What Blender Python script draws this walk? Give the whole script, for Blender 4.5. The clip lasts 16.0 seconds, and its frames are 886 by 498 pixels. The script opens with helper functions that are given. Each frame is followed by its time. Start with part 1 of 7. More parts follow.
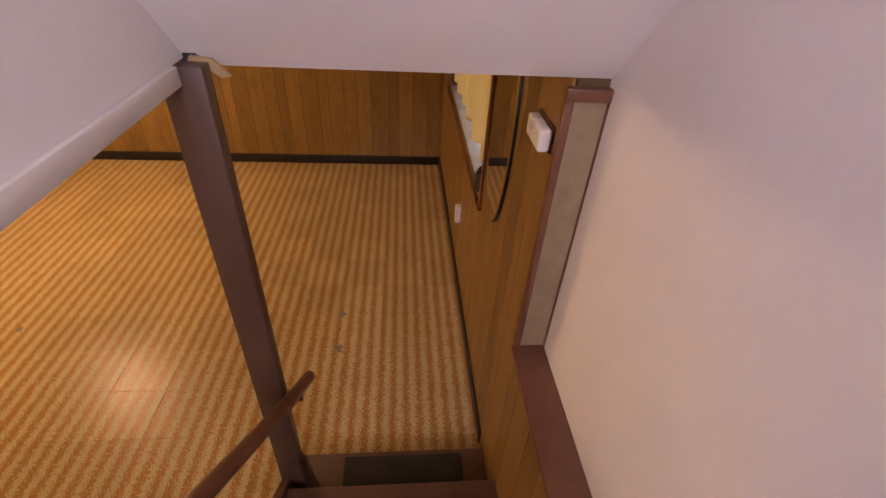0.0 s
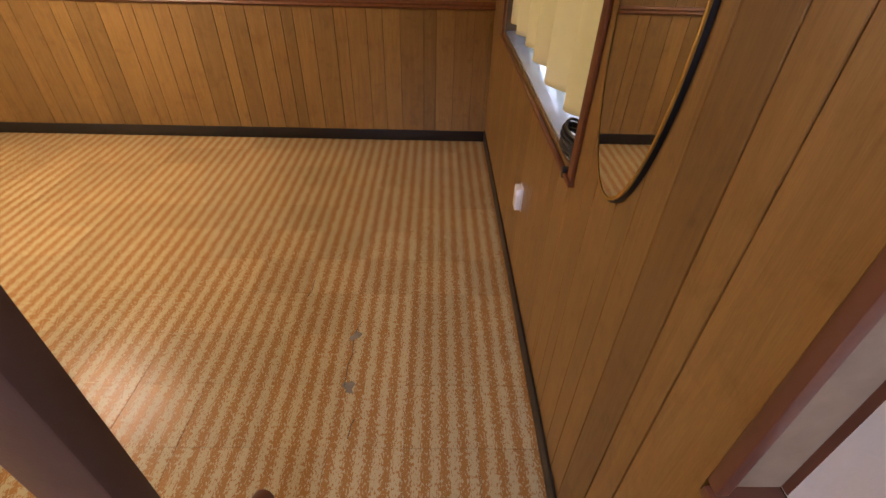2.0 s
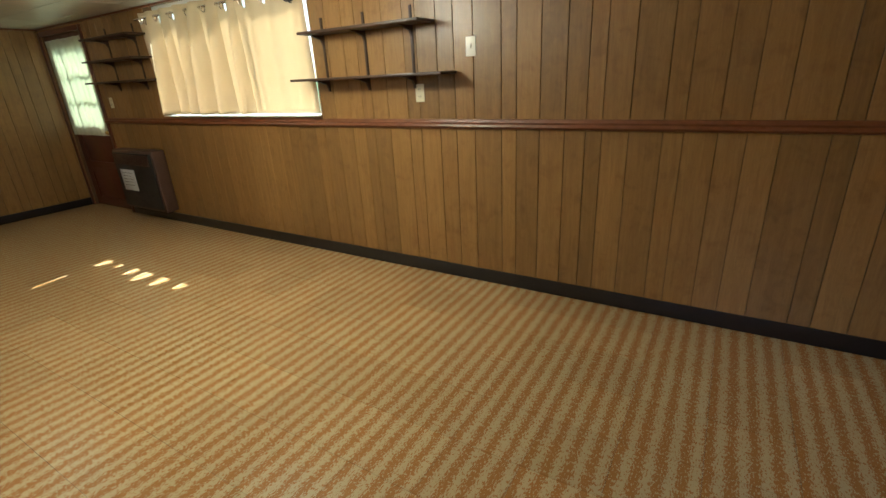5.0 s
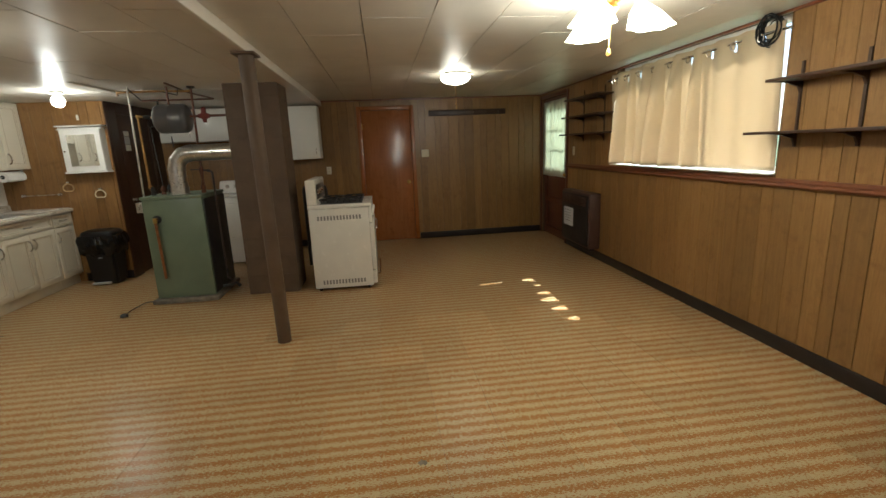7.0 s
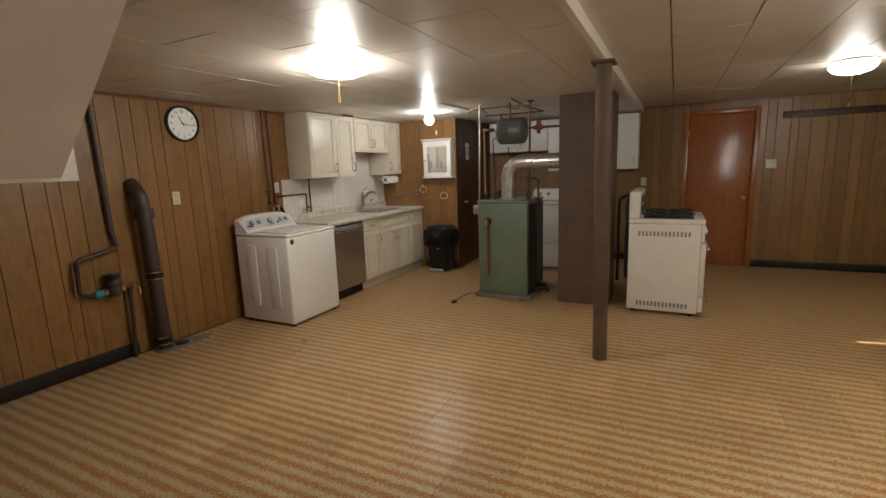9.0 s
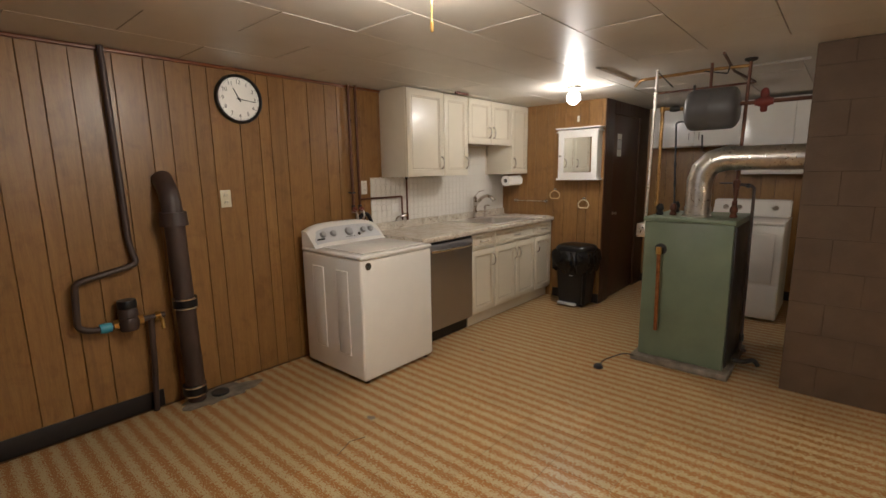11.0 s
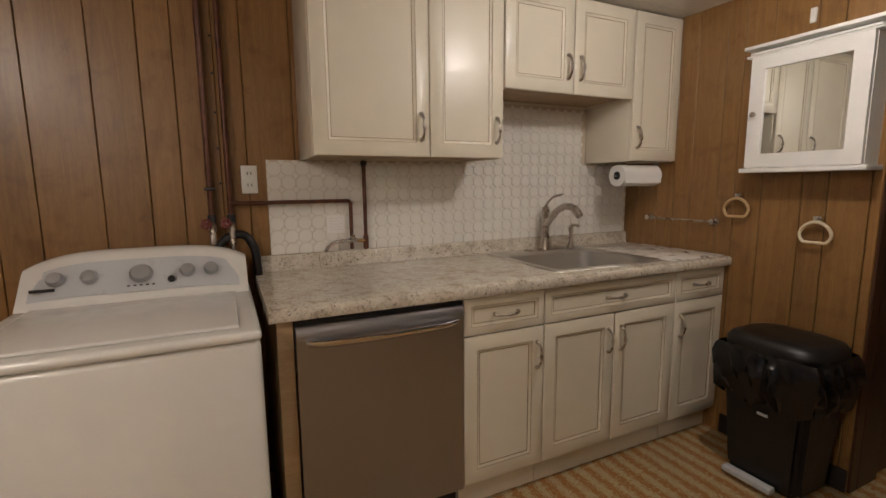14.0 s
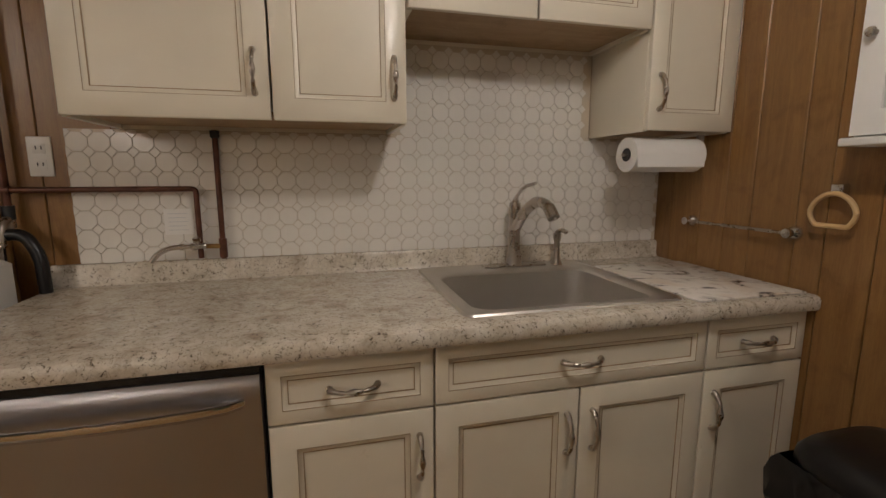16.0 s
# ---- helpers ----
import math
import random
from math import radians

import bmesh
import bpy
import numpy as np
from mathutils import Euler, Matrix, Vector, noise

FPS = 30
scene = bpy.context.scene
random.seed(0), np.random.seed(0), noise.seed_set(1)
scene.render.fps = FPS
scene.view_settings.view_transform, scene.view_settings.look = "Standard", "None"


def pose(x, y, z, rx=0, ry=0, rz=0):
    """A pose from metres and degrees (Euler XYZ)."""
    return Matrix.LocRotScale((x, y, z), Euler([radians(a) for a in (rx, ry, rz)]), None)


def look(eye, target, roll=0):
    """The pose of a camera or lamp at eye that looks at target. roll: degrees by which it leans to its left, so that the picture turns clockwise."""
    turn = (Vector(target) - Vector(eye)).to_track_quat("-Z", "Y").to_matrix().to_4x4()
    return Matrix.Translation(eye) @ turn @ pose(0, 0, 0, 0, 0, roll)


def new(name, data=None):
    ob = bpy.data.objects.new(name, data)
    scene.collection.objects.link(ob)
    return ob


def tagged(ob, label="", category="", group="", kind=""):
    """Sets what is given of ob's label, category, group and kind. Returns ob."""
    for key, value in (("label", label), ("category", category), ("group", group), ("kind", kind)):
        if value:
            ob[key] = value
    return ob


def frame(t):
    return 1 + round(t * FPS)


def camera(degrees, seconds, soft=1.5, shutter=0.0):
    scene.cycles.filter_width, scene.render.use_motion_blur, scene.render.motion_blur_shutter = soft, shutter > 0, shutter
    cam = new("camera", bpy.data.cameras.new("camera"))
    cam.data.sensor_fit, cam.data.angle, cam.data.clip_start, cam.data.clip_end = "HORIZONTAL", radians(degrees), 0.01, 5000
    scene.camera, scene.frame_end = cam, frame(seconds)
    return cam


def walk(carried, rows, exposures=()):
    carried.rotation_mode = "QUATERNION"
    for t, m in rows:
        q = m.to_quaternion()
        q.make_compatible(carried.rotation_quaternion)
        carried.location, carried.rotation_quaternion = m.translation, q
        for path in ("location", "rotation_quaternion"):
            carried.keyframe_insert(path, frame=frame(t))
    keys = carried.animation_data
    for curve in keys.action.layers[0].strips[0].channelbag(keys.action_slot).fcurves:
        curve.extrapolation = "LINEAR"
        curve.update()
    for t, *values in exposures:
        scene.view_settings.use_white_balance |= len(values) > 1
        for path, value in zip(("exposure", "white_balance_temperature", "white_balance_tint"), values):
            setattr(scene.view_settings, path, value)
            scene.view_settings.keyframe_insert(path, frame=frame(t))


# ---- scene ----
cam = camera(88.0, 16.0)
PATH = [
    (0, (0.173, -0.059, 2.324), (0.349, 1.542, 1.139), 3.74),
    (0.5, (0.152, 0.147, 2.197), (0.293, 1.725, 0.976), 2.95),
    (1, (0.162, 0.334, 2.067), (0.271, 1.909, 0.840), 2.48),
    (1.5, (0.136, 0.522, 1.939), (0.208, 2.100, 0.712), 2.13),
    (2, (0.140, 0.709, 1.784), (0.180, 2.297, 0.569), 1.71),
    (2.5, (0.137, 0.930, 1.635), (0.099, 2.535, 0.442), 0.99),
    (3, (0.111, 1.114, 1.513), (0.026, 2.751, 0.368), 0.87),
    (3.2, (0.110, 1.197, 1.463), (-0.020, 2.855, 0.352), 0.63),
    (5.3, (-0.442, 1.994, 1.441), (-1.617, 3.475, 0.788), -3.22),
    (5.5, (-0.463, 2.019, 1.439), (-1.759, 3.411, 0.821), -3.18),
    (6, (-0.473, 2.084, 1.430), (-2.052, 3.189, 0.893), -2.76),
    (6.5, (-0.449, 2.101, 1.437), (-2.261, 2.796, 0.956), -2.10),
    (7, (-0.407, 2.104, 1.444), (-2.344, 2.345, 1.010), -2.41),
    (7.5, (-0.384, 2.066, 1.463), (-2.340, 1.959, 1.058), -2.14),
    (8, (-0.369, 1.974, 1.462), (-2.294, 1.590, 1.083), -1.89),
    (8.5, (-0.406, 1.843, 1.459), (-2.266, 1.199, 1.101), -1.60),
    (9, (-0.496, 1.703, 1.462), (-2.252, 0.813, 1.112), -2.06),
    (9.5, (-0.711, 1.560, 1.462), (-2.347, 0.460, 1.120), -2.25),
    (9.7, (-0.801, 1.475, 1.459), (-2.391, 0.312, 1.117), -2.03),
    (11.8, (-2.441, 0.471, 1.392), (-3.898, -0.862, 1.076), -0.93),
    (12, (-2.597, 0.388, 1.361), (-4.040, -0.963, 1.059), -0.99),
    (12.5, (-2.969, 0.174, 1.326), (-4.329, -1.262, 1.031), -1.15),
    (13, (-3.371, 0.002, 1.304), (-4.576, -1.569, 1.020), -1.49),
    (13.5, (-3.809, -0.061, 1.309), (-4.828, -1.757, 1.018), -1.02),
    (14, (-4.207, -0.198, 1.279), (-5.052, -1.989, 0.999), -0.51),
    (14.5, (-4.536, -0.306, 1.240), (-5.244, -2.156, 0.966), -0.21),
    (15, (-4.782, -0.398, 1.242), (-5.367, -2.290, 0.962), 0.02),
    (15.5, (-4.949, -0.530, 1.265), (-5.466, -2.437, 0.956), -0.01),
    (16, (-5.099, -0.666, 1.251), (-5.598, -2.576, 0.931), -0.09),
]
EXPOSURES = [(0.0, 1.76, 11300, 33), (1.0, 2.02, 10000, 31), (2.0, 2.22, 7200, 18), (3.2, 2.1, 5950, 4), (5.5, 1.7, 5700, -7), (7.0, 1.4, 5600, 0), (8.0, 1.38, 5550, 5), (9.5, 1.64, 5650, 9), (12.5, 1.55, 6000, 14), (14.0, 1.24, 6000, 15), (15.0, 1.1, 6000, 15), (16.0, 1.04, 6000, 15)]
walk(cam, [(t, look(eye, target, roll)) for t, eye, target, roll in PATH], EXPOSURES)

# ---- world, sun, lamps ----
world = bpy.data.worlds.new("sky")
scene.world = world
world.use_nodes = True
sky = world.node_tree.nodes.new("ShaderNodeTexSky")
sky.sky_type, sky.sun_disc = "NISHITA", False
SUN_WAY = Vector((0.12, -1.0, -1.194)).normalized()
sky.sun_elevation = math.asin(-SUN_WAY.z)
sky.sun_rotation = math.atan2(-SUN_WAY.x, -SUN_WAY.y)
world.node_tree.links.new(sky.outputs[0], world.node_tree.nodes["Background"].inputs[0])
world.node_tree.nodes["Background"].inputs[1].default_value = 0.15


def lamp(name, kind, at, power, colour, size=0.05, target=None):
    data = bpy.data.lights.new(name, kind)
    data.energy, data.color = power, colour
    if kind == "POINT":
        data.shadow_soft_size = size
    ob = new(name, data)
    ob.matrix_basis = look(at, target) if target else Matrix.Translation(at)
    return ob


sun = lamp("sun", "SUN", (0, 8, 6), 5.0, (1.0, 0.97, 0.92), target=Vector((0, 8, 6)) + SUN_WAY)
sun.data.angle = radians(0.5)
WARM = (1.0, 0.86, 0.68)
DOME, CLUSTER, DISH, BULB = (-5.46, 2.94), (-2.73, 3.27), (-2.97, -0.26), (-5.58, -1.0)
lamp("dome_lamp", "POINT", (*DOME, 2.10), 1.4, WARM, 0.06)
lamp("cluster_lamp", "POINT", (*CLUSTER, 1.93), 15, WARM, 0.10)
lamp("dish_lamp", "POINT", (*DISH, 2.03), 10.5, WARM, 0.10)
lamp("globe_lamp", "POINT", (*BULB, 2.04), 7, (1.0, 0.90, 0.76), 0.05)
# Added area lamp, standing in for unseen daylight from the upstairs hall.
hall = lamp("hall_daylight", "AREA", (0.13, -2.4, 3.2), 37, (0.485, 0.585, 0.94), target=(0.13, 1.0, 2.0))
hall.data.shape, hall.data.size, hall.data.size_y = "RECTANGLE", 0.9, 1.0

# ---- materials ----


def nodes_of(name):
    m = bpy.data.materials.new(name)
    m.use_nodes = True
    return m, m.node_tree.nodes, m.node_tree.links, m.node_tree.nodes["Principled BSDF"]


def ramp(nodes, links, fac, stops):
    r = nodes.new("ShaderNodeValToRGB")
    while len(r.color_ramp.elements) < len(stops):
        r.color_ramp.elements.new(0.5)
    for e, (p, c) in zip(r.color_ramp.elements, stops):
        e.position, e.color = p, (*c, 1)
    links.new(fac, r.inputs[0])
    return r.outputs[0]


def coords(nodes, links, scale=(1, 1, 1), kind="Object"):
    m = nodes.new("ShaderNodeMapping")
    m.inputs["Scale"].default_value = scale
    if kind == "World":
        links.new(nodes.new("ShaderNodeNewGeometry").outputs["Position"], m.inputs[0])
    else:
        links.new(nodes.new("ShaderNodeTexCoord").outputs[kind], m.inputs[0])
    return m.outputs[0]


def noise_of(nodes, links, vec, scale, detail=4.0, rough=0.55, distort=0.0):
    n = nodes.new("ShaderNodeTexNoise")
    n.inputs["Scale"].default_value, n.inputs["Detail"].default_value = scale, detail
    n.inputs["Roughness"].default_value, n.inputs["Distortion"].default_value = rough, distort
    links.new(vec, n.inputs["Vector"])
    return n.outputs[0]


def mix(nodes, links, fac, a, b, mode="MIX"):
    m = nodes.new("ShaderNodeMix")
    m.data_type, m.blend_type = "RGBA", mode
    for v, i in ((fac, 0), (a, 6), (b, 7)):
        if hasattr(v, "is_linked"):
            links.new(v, m.inputs[i])
        else:
            m.inputs[i].default_value = v if i == 0 else (*v, 1)
    return m.outputs[2]


def bump(nodes, links, bsdf, height, strength, distance=0.002):
    b = nodes.new("ShaderNodeBump")
    b.inputs["Strength"].default_value, b.inputs["Distance"].default_value = strength, distance
    links.new(height, b.inputs["Height"])
    links.new(b.outputs[0], bsdf.inputs["Normal"])


def plain(name, colour, rough=0.5, metal=0.0, vary=0.06, scale=6.0, grain=0.0, grain_scale=200.0, coat=0.0, rough_vary=0.1):
    """Paint, plastic or metal: a base colour with soft blotches, uneven gloss and fine relief."""
    m, nodes, links, b = nodes_of(name)
    vec = coords(nodes, links, kind="World")
    n = noise_of(nodes, links, vec, scale, 5)
    lo = tuple(max(0.0, c * (1 - vary * 2)) for c in colour)
    hi = tuple(min(1.0, c * (1 + vary)) for c in colour)
    links.new(ramp(nodes, links, n, [(0.25, lo), (0.7, hi)]), b.inputs["Base Color"])
    r = nodes.new("ShaderNodeMapRange")
    r.inputs[3].default_value, r.inputs[4].default_value = max(0.02, rough - rough_vary), min(1.0, rough + rough_vary)
    links.new(noise_of(nodes, links, vec, scale * 3.1, 4), r.inputs[0])
    links.new(r.outputs[0], b.inputs["Roughness"])
    b.inputs["Metallic"].default_value = metal
    b.inputs["Coat Weight"].default_value = coat
    if grain:
        bump(nodes, links, b, noise_of(nodes, links, vec, grain_scale, 3), grain)
    return m


def wood(name, dark, light, along, rough=0.38, random_tint=0.35, coat=0.12):
    """Varnished veneer: long grain, pores, and a tint that differs from board to board."""
    m, nodes, links, b = nodes_of(name)
    info = nodes.new("ShaderNodeObjectInfo").outputs["Random"]
    shift = nodes.new("ShaderNodeVectorMath")
    shift.operation = "MULTIPLY_ADD"
    links.new(nodes.new("ShaderNodeNewGeometry").outputs["Position"], shift.inputs[0])
    shift.inputs[1].default_value = (1, 1, 1)
    comb = nodes.new("ShaderNodeCombineXYZ")
    for i in range(3):
        mul = nodes.new("ShaderNodeMath")
        mul.operation, mul.inputs[1].default_value = "MULTIPLY", (37.0, 53.0, 71.0)[i]
        links.new(info, mul.inputs[0])
        links.new(mul.outputs[0], comb.inputs[i])
    links.new(comb.outputs[0], shift.inputs[2])
    mp = nodes.new("ShaderNodeMapping")
    mp.inputs["Scale"].default_value = along
    links.new(shift.outputs[0], mp.inputs[0])
    figure = noise_of(nodes, links, mp.outputs[0], 5.0, 6, 0.6, 1.2)
    pores = noise_of(nodes, links, mp.outputs[0], 60.0, 3, 0.6)
    base = ramp(nodes, links, figure, [(0.28, dark), (0.5, tuple((p + q) / 2 for p, q in zip(dark, light))), (0.72, light)])
    base = mix(nodes, links, 0.25, base, ramp(nodes, links, pores, [(0.4, dark), (0.6, light)]))
    blots = noise_of(nodes, links, shift.outputs[0], 9.0, 5, 0.65, 0.5)
    base = mix(nodes, links, 1.0, base, ramp(nodes, links, blots, [(0.30, (0.80, 0.76, 0.72)), (0.48, (1, 1, 1))]), "MULTIPLY")
    tint = ramp(nodes, links, info, [(0.0, (1 - random_tint,) * 3), (0.5, (1 - random_tint * 0.45, 1 - random_tint * 0.5, 1 - random_tint * 0.55)), (1.0, (1, 1, 1))])
    base = mix(nodes, links, 1.0, base, tint, "MULTIPLY")
    links.new(base, b.inputs["Base Color"])
    b.inputs["Roughness"].default_value, b.inputs["Coat Weight"].default_value = rough, coat
    b.inputs["Coat Roughness"].default_value = 0.25
    bump(nodes, links, b, pores, 0.12, 0.001)
    return m


PANEL = wood("panel_wood", (0.228, 0.118, 0.035), (0.352, 0.197, 0.064), (7, 7, 0.5), random_tint=0.30)
REDPANEL = wood("panel_red_wood", (0.205, 0.10, 0.029), (0.335, 0.178, 0.055), (7, 7, 0.5), random_tint=0.2)
DARKPANEL = wood("panel_dark_wood", (0.045, 0.017, 0.009), (0.08, 0.031, 0.014), (7, 7, 0.5))
DOORWOOD = wood("door_wood", (0.28, 0.088, 0.024), (0.40, 0.145, 0.042), (5, 5, 0.4), rough=0.22, random_tint=0.1, coat=0.5)
TRIMWOOD = wood("trim_wood", (0.14, 0.042, 0.014), (0.21, 0.07, 0.024), (3, 3, 3), rough=0.35, random_tint=0.15)
SHELFWOOD = wood("shelf_wood", (0.03, 0.014, 0.008), (0.06, 0.026, 0.013), (0.5, 6, 6), rough=0.4, random_tint=0.1)
CASEWOOD = wood("case_wood", (0.34, 0.22, 0.11), (0.48, 0.33, 0.18), (0.6, 5, 5), rough=0.5, random_tint=0.1)
GROOVE = plain("groove_brown", (0.10, 0.050, 0.019), 0.7)
BASEBOARD = plain("baseboard_vinyl", (0.016, 0.013, 0.013), 0.35, vary=0.15)
PLASTER = plain("white_plaster", (0.78, 0.76, 0.75), 0.8, vary=0.03, scale=3, grain=0.5, grain_scale=45)
SOFFIT = plain("soffit_paint", (0.80, 0.74, 0.72), 0.7, vary=0.03, scale=3, grain=0.2, grain_scale=60)
WHITETRIM = plain("white_trim_paint", (0.78, 0.76, 0.72), 0.45, vary=0.03)
CEILING = plain("ceiling_tile_paint", (0.66, 0.62, 0.55), 0.38, vary=0.05, scale=2, grain=0.15, grain_scale=90)
CEILGAP = plain("ceiling_gap", (0.30, 0.27, 0.23), 0.8)
CREAM = plain("cream_cabinet_paint", (0.74, 0.68, 0.55), 0.32, vary=0.02, coat=0.15)
ENAMEL = plain("white_enamel", (0.78, 0.76, 0.72), 0.22, vary=0.015, coat=0.3)
VENTGREY = plain("vent_slot_grey", (0.24, 0.23, 0.21), 0.5)
GREYPLASTIC = plain("grey_console_plastic", (0.55, 0.56, 0.58), 0.3, vary=0.03)
STOVEWHITE = plain("stove_enamel", (0.76, 0.73, 0.66), 0.25, vary=0.02, coat=0.25)
POSTPAINT = plain("brown_post_paint", (0.095, 0.05, 0.037), 0.4, vary=0.12, grain=0.1)
CHIMNEY = plain("brown_block_paint", (0.105, 0.066, 0.038), 0.6, vary=0.12, grain=0.7, grain_scale=120)
STAIRPAINT = plain("stair_paint", (0.10, 0.045, 0.028), 0.4, vary=0.15)
LEDGEPAINT = plain("ledge_paint", (0.16, 0.06, 0.035), 0.35, vary=0.15)
JAMBPANEL = plain("jamb_board", (0.29, 0.205, 0.125), 0.6, vary=0.12, scale=14)
MATRUBBER = plain("mat_rubber", (0.018, 0.013, 0.010), 0.85, vary=0.3, grain=0.8, grain_scale=300)
GREEN = plain("furnace_green", (0.15, 0.19, 0.128), 0.42, vary=0.07, grain=0.15, grain_scale=120)
BLACKMETAL = plain("black_steel", (0.02, 0.02, 0.021), 0.45, vary=0.3)
BLACKPLASTIC = plain("black_plastic", (0.006, 0.006, 0.007), 0.36, vary=0.2)
BAGPLASTIC = plain("bin_bag_plastic", (0.005, 0.005, 0.006), 0.2, vary=0.2, grain=0.35, grain_scale=18)
TANKPAINT = plain("expansion_tank_paint", (0.11, 0.11, 0.115), 0.35, vary=0.1)
OILTANK = plain("oil_tank_paint", (0.03, 0.02, 0.016), 0.45, vary=0.2)
PIPEBROWN = plain("brown_pipe_paint", (0.050, 0.031, 0.025), 0.45, vary=0.15, grain=0.2)
COPPER = plain("aged_copper", (0.40, 0.24, 0.085), 0.38, metal=0.9, vary=0.2, scale=25)
DULLCOPPER = plain("tarnished_copper", (0.12, 0.045, 0.024), 0.42, metal=0.35, vary=0.25, scale=25)
GILT = plain("dull_gilt", (0.50, 0.32, 0.08), 0.35, metal=0.8, vary=0.1)
REDCOPPER = plain("red_copper", (0.36, 0.15, 0.06), 0.4, metal=0.85, vary=0.2, scale=25)
BRASS = plain("brass", (0.62, 0.40, 0.12), 0.3, metal=0.9, vary=0.15)
GALVANISED = plain("galvanised_steel", (0.62, 0.60, 0.56), 0.3, metal=0.9, vary=0.12, scale=20)
STEEL = plain("stainless_steel", (0.43, 0.425, 0.45), 0.33, metal=1.0, vary=0.01, scale=2, rough_vary=0.03)
SINKSTEEL = plain("sink_steel", (0.66, 0.63, 0.59), 0.36, metal=1.0, vary=0.03, scale=5)
DIALSILVER = plain("dial_silver", (0.42, 0.42, 0.43), 0.35, metal=0.5, vary=0.03)
GLAZELINE = plain("cabinet_glaze", (0.33, 0.23, 0.12), 0.5, vary=0.1)
CHROME = plain("chrome", (0.72, 0.70, 0.67), 0.16, metal=1.0, vary=0.03)
NICKEL = plain("brushed_nickel", (0.50, 0.45, 0.39), 0.28, metal=1.0, vary=0.05)
REDPAINT = plain("red_valve_paint", (0.20, 0.035, 0.028), 0.4, vary=0.15)
BLUEPAINT = plain("blue_valve_paint", (0.05, 0.30, 0.42), 0.4)
PLATE = plain("ivory_plate_plastic", (0.72, 0.66, 0.50), 0.3, vary=0.03)
WHITEPLATE = plain("white_plate_plastic", (0.80, 0.78, 0.73), 0.3, vary=0.02)
GROUT = plain("grout", (0.60, 0.52, 0.40), 0.7, vary=0.06)
GLAZE = plain("white_tile_glaze", (0.80, 0.77, 0.71), 0.16, vary=0.02, coat=0.3)
PAPER = plain("white_paper", (0.82, 0.80, 0.76), 0.85, vary=0.02, grain=0.3)
WOODRING = plain("towel_ring_plastic", (0.62, 0.42, 0.20), 0.35, vary=0.1)
IVORYRING = plain("towel_ring_ivory", (0.70, 0.60, 0.42), 0.3, vary=0.05)
CONCRETE = plain("rough_concrete", (0.22, 0.19, 0.15), 0.85, vary=0.25, scale=12, grain=0.8, grain_scale=80)
INK = plain("black_ink", (0.012, 0.012, 0.012), 0.5)
CLOCKFACE = plain("clock_face", (0.80, 0.79, 0.75), 0.4, vary=0.01)
SILLPAINT = plain("grey_sill_gloss", (0.50, 0.52, 0.54), 0.18, vary=0.08, coat=0.3)
WHITEFRAME = plain("white_window_frame", (0.80, 0.80, 0.78), 0.4, vary=0.02)
REDDOOR = wood("red_brown_door", (0.085, 0.025, 0.014), (0.14, 0.045, 0.022), (5, 5, 0.5), rough=0.3, random_tint=0.1)
LEAFGREEN = plain("garden_green", (0.10, 0.17, 0.05), 0.8, vary=0.5, scale=3)


def emitter(name, colour, power):
    m, nodes, links, b = nodes_of(name)
    b.inputs["Base Color"].default_value = (0.9, 0.88, 0.82, 1)
    b.inputs["Emission Color"].default_value = (*colour, 1)
    b.inputs["Emission Strength"].default_value = power
    return m


GLOWGLASS = emitter("lit_frosted_glass", (1.0, 0.86, 0.66), 4.5)
GLOWBULB = emitter("lit_bulb", (1.0, 0.89, 0.74), 7.0)


def mirror_material():
    m, nodes, links, b = nodes_of("mirror_silver")
    b.inputs["Base Color"].default_value = (0.86, 0.88, 0.87, 1)
    b.inputs["Metallic"].default_value, b.inputs["Roughness"].default_value = 1.0, 0.02
    return m


def glass_material():
    m, nodes, links, b = nodes_of("clear_glass")
    b.inputs["Base Color"].default_value = (1, 1, 1, 1)
    b.inputs["Roughness"].default_value, b.inputs["Transmission Weight"].default_value = 0.02, 1.0
    b.inputs["IOR"].default_value = 1.02
    return m


def fabric(name, colour, through_colour, weight):
    """A curtain cloth that lets part of the daylight through."""
    m, nodes, links, b = nodes_of(name)
    vec = coords(nodes, links, kind="World")
    weave = noise_of(nodes, links, coords(nodes, links, (300, 300, 60), "World"), 2.0, 3)
    soft = noise_of(nodes, links, vec, 5.0, 3)
    links.new(ramp(nodes, links, soft, [(0.3, tuple(c * 0.93 for c in colour)), (0.7, colour)]), b.inputs["Base Color"])
    b.inputs["Roughness"].default_value = 0.9
    bump(nodes, links, b, weave, 0.2, 0.001)
    tr = nodes.new("ShaderNodeBsdfTranslucent")
    tr.inputs[0].default_value = (*through_colour, 1)
    mx = nodes.new("ShaderNodeMixShader")
    mx.inputs[0].default_value = weight
    links.new(b.outputs[0], mx.inputs[1])
    links.new(tr.outputs[0], mx.inputs[2])
    links.new(mx.outputs[0], nodes["Material Output"].inputs[0])
    return m


MIRROR, GLASS = mirror_material(), glass_material()
CURTAIN = fabric("beige_curtain_cloth", (0.64, 0.53, 0.37), (0.80, 0.67, 0.49), 0.40)
CREAMCLOTH = fabric("cream_curtain_cloth", (0.74, 0.64, 0.46), (0.88, 0.74, 0.46), 0.42)
SHEER = fabric("sheer_curtain_cloth", (0.70, 0.70, 0.58), (0.80, 0.82, 0.66), 0.45)


